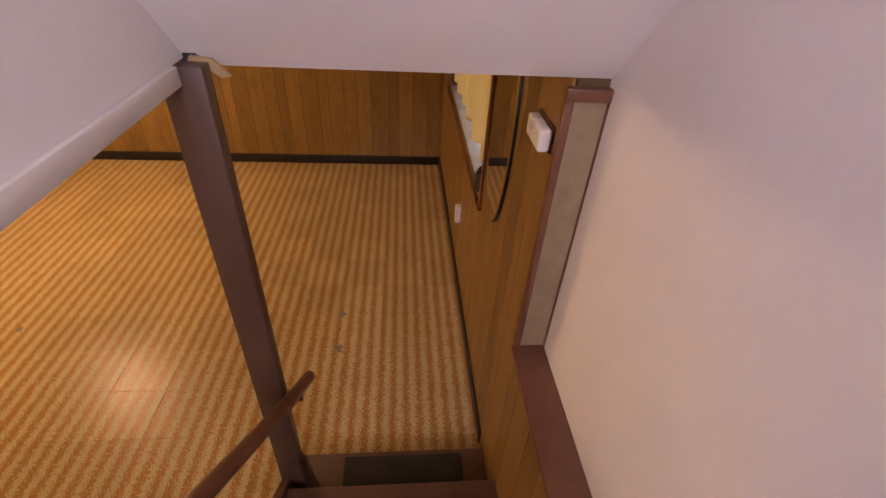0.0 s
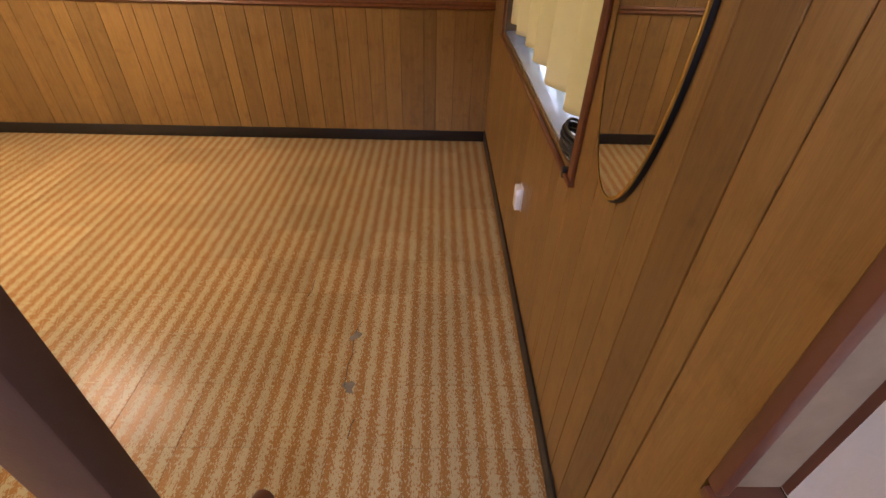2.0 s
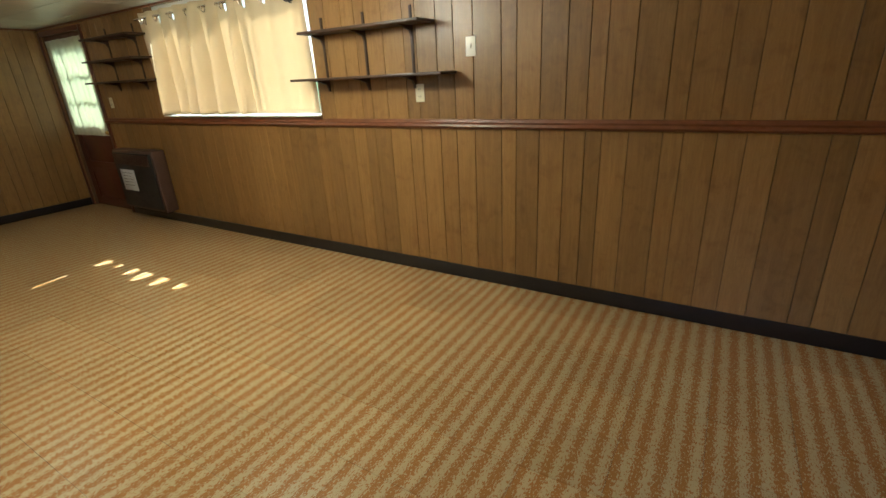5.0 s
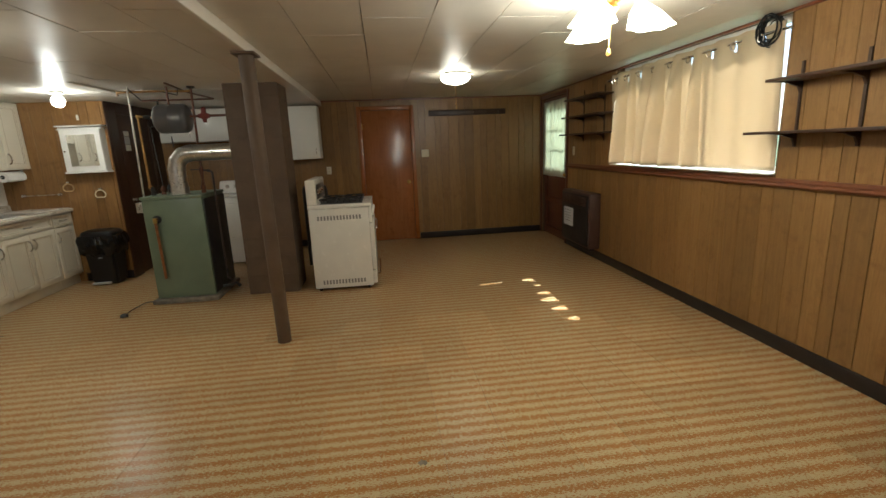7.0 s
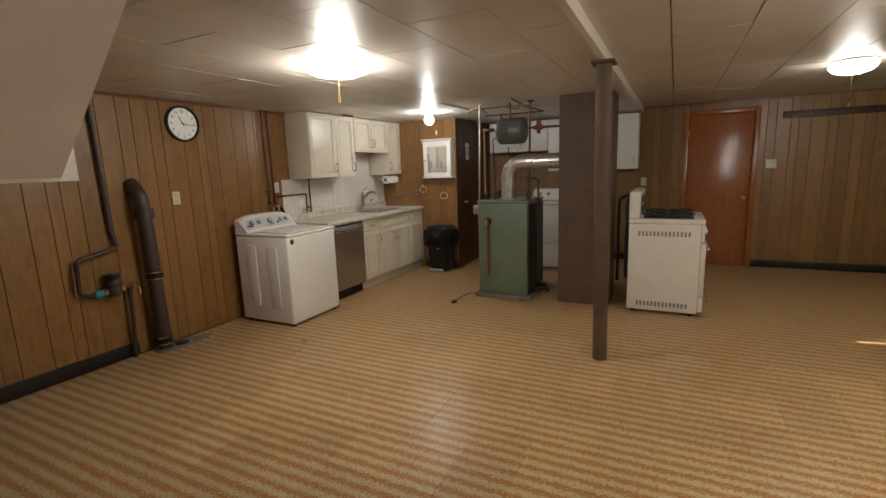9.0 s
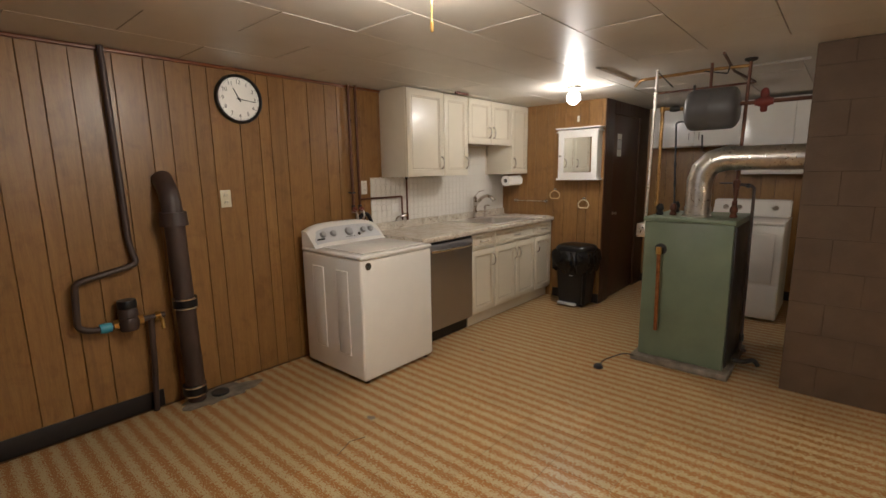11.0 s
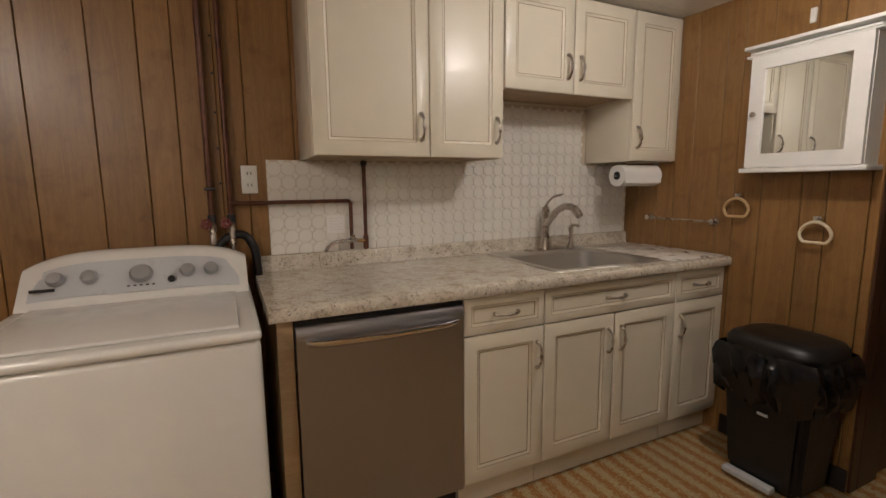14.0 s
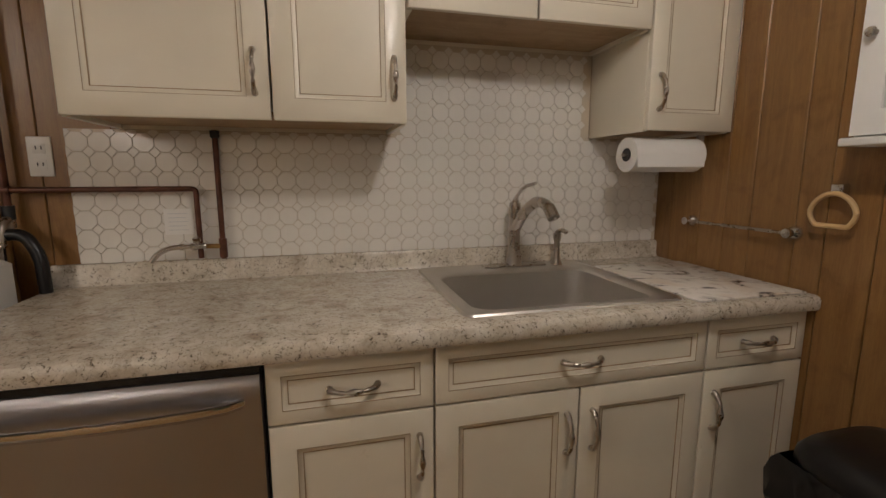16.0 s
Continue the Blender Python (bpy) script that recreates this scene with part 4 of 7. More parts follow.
def furnace():
    t = thing("furnace", (-5.55, 0.05, 0), "green steel boiler with a flue pipe on a concrete slab", "furnace")
    x0, x1, y0, y1 = -5.86, -5.22, -0.24, 0.32
    part("slab", B(x0 - 0.04, x1 + 0.05, y0 - 0.04, y1 + 0.04, 0.001, 0.045, bev=0.008), CONCRETE, t, "rough concrete slab")
    part("cabinet", B(x0, x1, y0, y1, 0.05, 1.055, bev=0.008), GREEN, t)
    part("lid", B(x0 - 0.008, x1 + 0.01, y0 - 0.01, y1 + 0.01, 1.056, 1.085, bev=0.006), GREEN, t)
    part("side_panel", B(x0 + 0.02, x1 - 0.02, y1 + 0.001, y1 + 0.012, 0.07, 1.04, bev=0.003), BLACKMETAL, t, "black side panel")
    part("control_box", B(-5.36, -5.25, y0 - 0.07, y0 - 0.001, 0.93, 1.03, bev=0.006), GALVANISED, t, "grey control box")
    bm = bmesh.new()
    lathe(bm, [(0.0, 0.0), (0.04, 0.0), (0.04, 0.004), (0.0, 0.004)], (x1 + 0.001, -0.12, 0.86), 20, (1, 0, 0))
    part("pipe_port", bm, BLACKMETAL, t)
    bm = bmesh.new()
    tube(bm, [(x1, -0.12, 0.86), (x1 + 0.05, -0.12, 0.86), (x1 + 0.055, -0.115, 0.75), (x1 + 0.05, -0.11, 0.27)], 0.013, 12, corner=0.03)
    part("relief_pipe", bm, REDCOPPER, t, "copper relief pipe")
    bm = bmesh.new()
    cyl(bm, (x1 + 0.05, -0.12, 0.83), (x1 + 0.05, -0.12, 0.88), 0.019, seg=14)
    part("relief_valve", bm, BRASS, t)
    cx, cy, top = -5.43, 0.05, 1.49
    part("flue_collar", lathe(B(), [(0.098, 1.085), (0.098, 1.095), (0.086, 1.10), (0.086, 1.15)], (cx, cy, 0), 32), GALVANISED, t, "galvanised collar")
    part("flue_riser", tube(B(), [(cx, cy, 1.14), (cx, cy, 1.335)], 0.080, 32), GALVANISED, t, "galvanised flue pipe")
    gores = [(cx, cy + 0.155 * (1 - math.cos(a)), 1.335 + 0.155 * math.sin(a)) for a in [math.radians(v) for v in (0, 30, 60, 90)]]
    elbow = part("flue_elbow", tube(B(), [(cx, cy, 1.325), *gores, (cx, gores[-1][1] + 0.012, top)], 0.0825, 32), GALVANISED, t, "galvanised elbow in sections")
    elbow.data.set_sharp_from_angle(angle=radians(18))
    part("flue_pipe", tube(B(), [(cx, gores[-1][1] - 0.005, top), (cx, 0.634, top)], 0.080, 32), GALVANISED, t)
    for p0, p1 in (((cx, cy, 1.15), (cx, cy, 1.156)), ((cx, cy, 1.24), (cx, cy, 1.245)), ((cx, 0.26, top), (cx, 0.266, top))):
        part("collar", cyl(B(), p0, p1, 0.0845, seg=32), GALVANISED, t)
    for x, y, mat in ((-5.42, -0.20, BLACKMETAL), (-5.45, -0.115, DULLCOPPER), (-5.45, 0.27, DULLCOPPER), (-5.70, -0.16, BLACKMETAL)):
        part("fitting", lathe(B(), [(0.0, 1.085), (0.022, 1.085), (0.026, 1.095), (0.017, 1.115), (0.026, 1.13), (0.024, 1.15), (0.014, 1.17), (0.0, 1.17)], (x, y, 0), 14), mat, t)


furnace()


def run(name, pts, r, mat, label, corner=0.03, category="pipe", seg=10, fittings=(), fmat=None):
    t = thing(name, pts[0], label, category)
    bm = bmesh.new()
    tube(bm, pts, r, seg, corner=corner)
    part("pipe", bm, mat, t)
    for p0, p1 in fittings:
        bm = bmesh.new()
        cyl(bm, p0, p1, r * 1.45, seg=12)
        part("fitting", bm, fmat or mat, t)
    return t


run("conduit", [(-5.42, -0.30, 1.02), (-5.42, -0.275, LOW)], 0.010, GALVANISED, "thin galvanised conduit rising from the boiler to the ceiling", 0)
run("pipe_strut", [(-5.42, -0.275, LOW - 0.012), (-5.42, -0.165, 2.0)], 0.005, BLACKMETAL, "thin dark strut bracing the conduit at the ceiling", 0, "bracket", 6)
t = run("copper_riser", [(-5.42, -0.225, 1.15), (-5.42, -0.225, 1.855), (-5.425, -0.06, 1.84)], 0.0125, COPPER, "bright copper pipe rising from the boiler to the expansion tank", 0.02, fittings=[((-5.42, -0.225, 1.835), (-5.42, -0.225, 1.87)), ((-5.42, -0.225, 1.155), (-5.42, -0.225, 1.185))])
part("gate_valve", lathe(B(), [(0.0, -0.035), (0.017, -0.034), (0.021, -0.012), (0.021, 0.012), (0.017, 0.034), (0.0, 0.035)], (-5.422, -0.14, 1.848), 14, (0, 1, 0)), BLACKMETAL, t, "dark valve body")
run("thin_pipe", [(-5.43, -0.06, 1.755), (-5.43, -0.13, 1.755), (-5.45, -0.112, 1.16)], 0.0065, BLACKMETAL, "thin black pipe from the tank down to the boiler", 0.025, fittings=[((-5.44, -0.121, 1.44), (-5.44, -0.12, 1.47)), ((-5.445, -0.117, 1.30), (-5.445, -0.117, 1.32))])
run("thin_pipe", [(-5.47, 0.035, 1.66), (-5.47, 0.04, 1.555)], 0.0055, BLACKMETAL, "thin dark pipe under the expansion tank", 0)
t = run("copper_riser", [(-5.46, 0.29, LOW - 0.002), (-5.46, 0.27, 1.15)], 0.011, DULLCOPPER, "copper pipe rising beside the tank to the ceiling", 0, fittings=[((-5.46, 0.272, 1.24), (-5.46, 0.271, 1.30)), ((-5.46, 0.27, 1.16), (-5.46, 0.27, 1.20))])
part("flange", lathe(B(), [(0.0, 0.0), (0.038, 0.0), (0.036, 0.012), (0.018, 0.02), (0.0, 0.02)], (-5.46, 0.29, LOW - 0.001), 18, (0, 0, -1)), BLACKMETAL, t, "black ceiling flange")
part("valve", lathe(B(), [(0.0, -0.03), (0.02, -0.028), (0.024, 0.0), (0.02, 0.028), (0.0, 0.03)], (-5.46, 0.2715, 1.315), 14), DULLCOPPER, t, "tarnished valve body")
part("lever", B(-5.475, -5.445, 0.17, 0.25, 1.318, 1.326, bev=0.002), BLACKMETAL, t, "black lever")
run("boiler_drop_pipe", [(-5.46, 0.285, 1.315), (-5.46, 0.375, 1.30), (-5.45, 0.385, 0.16), (-5.45, 0.42, 0.15)], 0.010, PIPEBROWN, "dark pipe dropping beside the boiler to the floor", 0.025, fittings=[((-5.46, 0.33, 1.307), (-5.46, 0.35, 1.304)), ((-5.45, 0.385, 0.22), (-5.45, 0.385, 0.27))], fmat=BLACKMETAL)
run("copper_ceiling_pipe", [(-5.80, -0.56, 2.10), (-5.52, -0.42, 2.095), (-5.45, 0.05, 2.09), (-5.46, 0.285, 2.085)], 0.011, COPPER, "copper pipe run under the ceiling", 0.05)
run("pipe_hanger", [(-5.45, 0.02, 2.085), (-5.42, 0.17, 2.045), (-5.42, 0.18, 2.10)], 0.005, BLACKMETAL, "dark bent hanger rod under the ceiling", 0.01, "bracket", 6)
run("copper_ceiling_pipe", [(-6.4, -0.6, 2.11), (-6.4, 0.2, 2.11), (-5.75, 0.15, 2.11), (-5.1, 0.2, 2.115)], 0.009, DULLCOPPER, "tarnished copper pipe under the ceiling", 0.04)
run("boiler_return_pipe", [(-5.36, 0.355, 0.10), (-5.36, 0.42, 0.10), (-5.45, 0.47, 0.10), (-5.45, 0.50, 0.06)], 0.016, BLACKMETAL, "black return pipe at the foot of the boiler", 0.03)


def expansion_tank():
    x, y, z = -5.44, 0.09, 1.825
    t = thing("expansion_tank", (x, y, z - 0.14), "dark grey horizontal expansion tank hung above the boiler", "tank")
    prof = [(0.0, -0.165), (0.06, -0.163), (0.10, -0.156), (0.125, -0.142), (0.137, -0.122), (0.139, -0.10), (0.139, -0.004), (0.1405, 0.0), (0.139, 0.004), (0.139, 0.10), (0.137, 0.122), (0.125, 0.142), (0.10, 0.156), (0.06, 0.163), (0.0, 0.165)]
    part("shell", lathe(B(), prof, (x, y, z), 40, (0, 1, 0)), TANKPAINT, t)
    part("hanger", cyl(B(), (x, y - 0.02, z + 0.135), (x, y - 0.02, LOW), 0.010, seg=10), DULLCOPPER, t, "copper hanger pipe")
    part("air_vent", lathe(B(), [(0.0, 0.0), (0.009, 0.0), (0.009, 0.035), (0.005, 0.045), (0.0, 0.045)], (x, y - 0.12, z + 0.13), 10), BLACKMETAL, t)
    part("outlet_pipe", tube(B(), [(x, y + 0.16, z + 0.02), (x, 0.636, z + 0.02)], 0.0125, 12), DULLCOPPER, t)
    bm = bmesh.new()
    lathe(bm, [(0.0, -0.05), (0.022, -0.05), (0.024, -0.035), (0.030, -0.028), (0.034, 0.0), (0.030, 0.028), (0.024, 0.035), (0.022, 0.05), (0.0, 0.05)], (x, 0.385, z + 0.02), 16, (0, 1, 0))
    lathe(bm, [(0.0, 0.02), (0.024, 0.02), (0.024, 0.06), (0.020, 0.075), (0.010, 0.085), (0.0, 0.085)], (x, 0.385, z + 0.02), 16, (0, 0, 1))
    lathe(bm, [(0.0, 0.0), (0.02, 0.0), (0.02, 0.045), (0.012, 0.055), (0.0, 0.055)], (x, 0.385, z + 0.01), 14, (0, 0, -1))
    part("valve", bm, REDPAINT, t, "red painted valve")


expansion_tank()
run("power_cord", [(-5.2, -0.23, 0.02), (-5.12, -0.3, 0.06), (-5.0, -0.42, 0.008), (-4.9, -0.4, 0.006)], 0.005, PIPEBROWN, "thin brown power cord on the floor beside the boiler", 0.05, "cord", 8)
single("floor_plug", lathe(B(), [(0.0, 0.0), (0.035, 0.0), (0.03, 0.02), (0.015, 0.03), (0.0, 0.03)], (-4.87, -0.4, 0.001), 16), BLACKMETAL, "small dark plug on the floor", "plug", at=(-4.87, -0.4, 0))


# ---- stove ----
def stove():
    t = thing("stove", (-5.55, 1.63, 0), "white enamel gas stove with black burners and slotted side vents", "stove")
    x0, x1, y0, y1 = -5.93, -5.19, 1.33, 1.94
    part("body", B(x0, x1, y0, y1, 0.03, 0.872, bev=0.008), STOVEWHITE, t)
    part("cooktop", B(x0 - 0.006, x1 + 0.006, y0 - 0.004, y1 + 0.03, 0.874, 0.915, bev=0.012, seg=3), STOVEWHITE, t)
    part("backguard", B(x0, x1 + 0.002, y0 - 0.004, y0 + 0.095, 0.916, 1.17, bev=0.012, seg=3), STOVEWHITE, t)
    part("clock_panel", B(x0 + 0.08, x1 - 0.06, y0 + 0.0965, y0 + 0.101, 0.97, 1.12, bev=0.002), BLACKPLASTIC, t)
    for i in range(3):
        bm = bmesh.new()
        lathe(bm, [(0.0, 0.0), (0.03, 0.0), (0.028, 0.015), (0.0, 0.018)], (x1 - 0.12 - 0.16 * i, y0 + 0.101, 1.045), 18, (0, 1, 0))
        part("dial", bm, CHROME, t)
    part("burner_tray", B(x0 + 0.06, x1 - 0.05, y0 + 0.12, y1 - 0.06, 0.9155, 0.921, bev=0.002), BLACKMETAL, t, "black burner tray")
    for bx in (x0 + 0.2, x1 - 0.19):
        for by in (y0 + 0.21, y1 - 0.17):
            bm = bmesh.new()
            lathe(bm, [(0.0, 0.921), (0.045, 0.921), (0.04, 0.938), (0.0, 0.94)], (bx, by, 0), 16)
            part("burner", bm, BLACKMETAL, t)
            bm = bmesh.new()
            for a in range(4):
                c, s = math.cos(a * math.pi / 2 + 0.78), math.sin(a * math.pi / 2 + 0.78)
                tube(bm, [(bx + c * 0.03, by + s * 0.03, 0.953), (bx + c * 0.115, by + s * 0.115, 0.953), (bx + c * 0.12, by + s * 0.12, 0.922)], 0.0055, 6, corner=0.01)
            tube(bm, [(bx + 0.115 * math.cos(2 * math.pi * k / 20), by + 0.115 * math.sin(2 * math.pi * k / 20), 0.950) for k in range(21)], 0.0055, 6)
            part("grate", bm, BLACKMETAL, t, "black iron burner grate")
    for z0, z1 in ((0.755, 0.80), (0.075, 0.12)):
        bm = bmesh.new()
        for i in range(14):
            y = y0 + 0.085 + i * 0.0325
            box(bm, x1 + 0.0005, x1 + 0.002, y, y + 0.019, z0, z1)
        part("side_vent", bm, VENTGREY, t, "grey slotted side vent")
    part("oven_door", B(x0 + 0.01, x1 - 0.01, y1 + 0.001, y1 + 0.045, 0.20, 0.70, bev=0.008), STOVEWHITE, t)
    part("drawer", B(x0 + 0.01, x1 - 0.01, y1 + 0.001, y1 + 0.042, 0.05, 0.19, bev=0.008), STOVEWHITE, t)
    part("knob_panel", B(x0 + 0.01, x1 - 0.004, y1 + 0.001, y1 + 0.03, 0.71, 0.872, bev=0.006), STOVEWHITE, t)
    for i in range(5):
        bm = bmesh.new()
        lathe(bm, [(0.0, 0.0), (0.022, 0.0), (0.019, 0.022), (0.0, 0.024)], (x1 - 0.07 - i * 0.145, y1 + 0.03, 0.80), 16, (0, 1, 0))
        part("knob", bm, STOVEWHITE, t)
    for z in (0.64, 0.15):
        bm = bmesh.new()
        tube(bm, [(x0 + 0.06, y1 + 0.045, z), (x0 + 0.06, y1 + 0.075, z), (x1 - 0.06, y1 + 0.075, z), (x1 - 0.06, y1 + 0.045, z)], 0.009, 10, corner=0.02)
        part("handle", bm, CHROME, t)
    for x in (x0 + 0.05, x1 - 0.05):
        for y in (y0 + 0.05, y1 - 0.05):
            part("foot", cyl(B(), (x, y, 0), (x, y, 0.031), 0.018, seg=12), BLACKPLASTIC, t)


stove()
run("water_heater_pipe", [(-6.35, 1.12, 0.02), (-6.35, 1.12, 1.02), (-6.35, 1.3, 1.1)], 0.02, BLACKMETAL, "black pipe standing behind the chimney", 0.05)
bt = thing("black_cylinder", (-6.55, 1.28, 0), "slim black metal cylinder standing behind the stove", "cylinder")
part("shell", lathe(B(), [(0.0, 0.02), (0.10, 0.02), (0.105, 0.05), (0.105, 0.96), (0.09, 1.02), (0.03, 1.05), (0.0, 1.05)], (-6.55, 1.28, 0), 24), BLACKMETAL, bt)
part("valve", cyl(B(), (-6.55, 1.28, 1.05), (-6.55, 1.28, 1.10), 0.02, seg=12), BLACKMETAL, bt)


# ---- laundry ----
def washer():
    t = thing("washing_machine", (-3.93, -1.83, 0), "white top-loading washing machine with a grey dial console", "washing machine")
    x0, x1, y0, y1 = -4.27, -3.59, -2.17, -1.485
    bm = B(x0, x1, y0, y1, 0.025, 0.866, bev=0.018, seg=3)
    part("body", bm, ENAMEL, t)
    part("top_panel", B(x0 - 0.003, x1 + 0.003, y0, y1 + 0.008, 0.868, 0.896, bev=0.012, seg=3), ENAMEL, t)
    part("lid", B(x0 + 0.05, x1 - 0.05, y0 + 0.19, y1 - 0.035, 0.8965, 0.907, bev=0.008, seg=3), ENAMEL, t)
    def arched(section, lo, hi, lift=0.0):
        """A section (y, z over the top panel) swept along x under an arched crest."""
        bm = bmesh.new()
        rings = []
        for k in range(25):
            u = k / 24 * 2 - 1
            f = 1.0 - 0.30 * abs(u) ** 4
            x = (lo + hi) / 2 + (hi - lo) / 2 * u
            rings.append([bm.verts.new((x, y0 + 0.004 + yy + lift * 0.8, 0.897 + zz * f + lift * 0.6)) for yy, zz in section])
        for a, b in zip(rings, rings[1:]):
            for i in range(len(section)):
                bm.faces.new((a[i], a[(i + 1) % len(section)], b[(i + 1) % len(section)], b[i]))
        bm.faces.new(rings[0])
        bm.faces.new(rings[-1])
        return bm

    con = part("console", arched([(0.0, 0.0), (0.172, 0.0), (0.170, 0.006), (0.160, 0.018), (0.075, 0.142), (0.062, 0.156), (0.045, 0.164), (0.0, 0.164)], x0 + 0.006, x1 - 0.006), ENAMEL, t)
    face = Vector((0, 0.80, 0.60)).normalized()
    down = Vector((0, 0.60, -0.80))
    mid = Vector(((x0 + x1) / 2, y0 + 0.1225, 0.9785))
    part("fascia", arched([(0.150, 0.030), (0.153, 0.031), (0.083, 0.133), (0.080, 0.132)], x0 + 0.035, x1 - 0.035, 0.003), GREYPLASTIC, con, "pale grey console face")
    for dx, r in ((0.235, 0.024), (0.145, 0.024), (0.0, 0.034), (-0.14, 0.024), (-0.215, 0.024)):
        bm = bmesh.new()
        lathe(bm, [(0.0, 0.0075), (r, 0.0075), (r * 0.98, 0.018), (r * 0.8, 0.028), (0.0, 0.03)], mid + Vector((dx, 0, 0)), 24, face)
        part("dial", bm, DIALSILVER, con, "chrome ringed dial")
    bm = bmesh.new()
    for k in range(5):
        c = mid + Vector((0.035 - 0.018 * k, 0, 0)) + down * 0.041
        box(bm, c.x - 0.004, c.x + 0.004, c.y + 0.005, c.y + 0.009, c.z + 0.002, c.z + 0.006)
    part("indicator", bm, INK, con)
    bm = bmesh.new()
    lathe(bm, [(0.0, 0.0075), (0.012, 0.0075), (0.011, 0.013), (0.0, 0.013)], mid + Vector((-0.09, 0, 0)) + down * 0.028, 16, face)
    part("button", bm, BLACKPLASTIC, con)
    bm = bmesh.new()
    c = mid + Vector((0.265, 0, 0)) + down * 0.035 + face * 0.008
    box(bm, c.x - 0.032, c.x + 0.032, c.y - 0.001, c.y + 0.002, c.z - 0.005, c.z + 0.005)
    part("badge", bm, INK, con)
    bm = bmesh.new()
    lathe(bm, [(0.0, 0.0), (0.026, 0.0), (0.025, 0.004), (0.0, 0.005)], (x1 - 0.062, y1 + 0.0005, 0.822), 22, (0, 1, 0))
    part("round_badge", bm, CHROME, t)
    bm = bmesh.new()
    for dz in (-0.008, 0.0, 0.008):
        box(bm, x1 - 0.074, x1 - 0.05, y1 + 0.005, y1 + 0.0065, 0.821 + dz - 0.002, 0.821 + dz + 0.002)
    part("badge_print", bm, INK, t)
    for a0, a1 in ((y0 + 0.14, y0 + 0.27), (y1 - 0.27, y1 - 0.14)):
        part("side_rib", B(x1 - 0.001, x1 + 0.006, a0, a1, 0.18, 0.78, bev=0.006, seg=3), ENAMEL, t)
    for x in (x0 + 0.05, x1 - 0.05):
        for y in (y0 + 0.05, y1 - 0.05):
            part("foot", cyl(B(), (x, y, 0), (x, y, 0.03), 0.02, seg=12), BLACKPLASTIC, t)


washer()


def dryer():
    t = thing("clothes_dryer", (-7.11, 0.12, 0), "white clothes dryer against the back wall", "dryer")
    x0, x1, y0, y1 = -7.48, -6.80, -0.215, 0.462
    part("body", B(x0, x1, y0, y1, 0.02, 0.90, bev=0.012, seg=3), ENAMEL, t)
    part("top_panel", B(x0, x1 + 0.008, y0 - 0.003, y1 + 0.003, 0.902, 0.93, bev=0.01, seg=3), ENAMEL, t)
    part("door", B(x1 + 0.001, x1 + 0.014, y0 + 0.06, y1 - 0.06, 0.37, 0.83, bev=0.006), ENAMEL, t)
    part("kick_panel", B(x1 + 0.001, x1 + 0.006, y0 + 0.01, y1 - 0.01, 0.04, 0.34, bev=0.003), ENAMEL, t)
    part("latch", B(x1 + 0.0145, x1 + 0.025, y0 + 0.07, y0 + 0.09, 0.55, 0.63, bev=0.003), CHROME, t)
    bm = bmesh.new()
    prism(bm, [(x0 + 0.004, 0.931), (x0 + 0.17, 0.931), (x0 + 0.085, 1.09), (x0 + 0.004, 1.10)], "y", y0 + 0.005, y1 - 0.005)
    bmesh.ops.bevel(bm, geom=bm.edges[:], offset=0.012, segments=2, affect="EDGES")
    part("console", bm, ENAMEL, t)
    for y in (y0 + 0.12, y0 + 0.24, y1 - 0.13):
        bm = bmesh.new()
        lathe(bm, [(0.0, 0.0), (0.028, 0.0), (0.024, 0.02), (0.0, 0.022)], (x0 + 0.128, y, 1.012), 18, (0.88, 0, 0.47))
        part("dial", bm, CHROME, t)


dryer()

# ---- kitchen ----
FRONT, UFRONT, BACK = -1.632, -1.955, SOUTH + 0.0105


def shaker(bm, x0, x1, y, z0, z1, rail=0.055):
    """A framed door or drawer front with a sunk panel, facing north."""
    outer = [(x0, z0), (x1, z0), (x1, z1), (x0, z1)]
    def inset(d):
        return [(x0 + d, z0 + d), (x1 - d, z0 + d), (x1 - d, z1 - d), (x0 + d, z1 - d)]
    rings = [(outer, -0.019), (outer, -0.002), (inset(0.003), 0.0), (inset(rail), 0.0), (inset(rail + 0.003), -0.003), (inset(rail + 0.010), -0.004), (inset(rail + 0.014), -0.008)]
    vs = [[bm.verts.new((px, y + dy, pz)) for px, pz in pts] for pts, dy in rings]
    for a, b in zip(vs, vs[1:]):
        for i in range(4):
            bm.faces.new((a[i], a[(i + 1) % 4], b[(i + 1) % 4], b[i]))
    bm.faces.new(vs[-1])
    bm.faces.new(vs[0])
    return bm


def glaze(parent, x0, x1, y, z0, z1, rail=0.055):
    """Brown glaze caught in the step round the sunk panel."""
    for d, w, y0, y1 in ((rail + 0.012, 0.0022, -0.009, -0.0057), (rail + 0.0002, 0.0012, -0.002, 0.0003)):
        bm = bmesh.new()
        a0, a1, q0, q1 = x0 + d, x1 - d, z0 + d, z1 - d
        for b in ((a0, a1, q0, q0 + w), (a0, a1, q1 - w, q1), (a0, a0 + w, q0 + w, q1 - w), (a1 - w, a1, q0 + w, q1 - w)):
            box(bm, b[0], b[1], y + y0, y + y1, b[2], b[3])
        part("glaze_line", bm, GLAZELINE, parent)


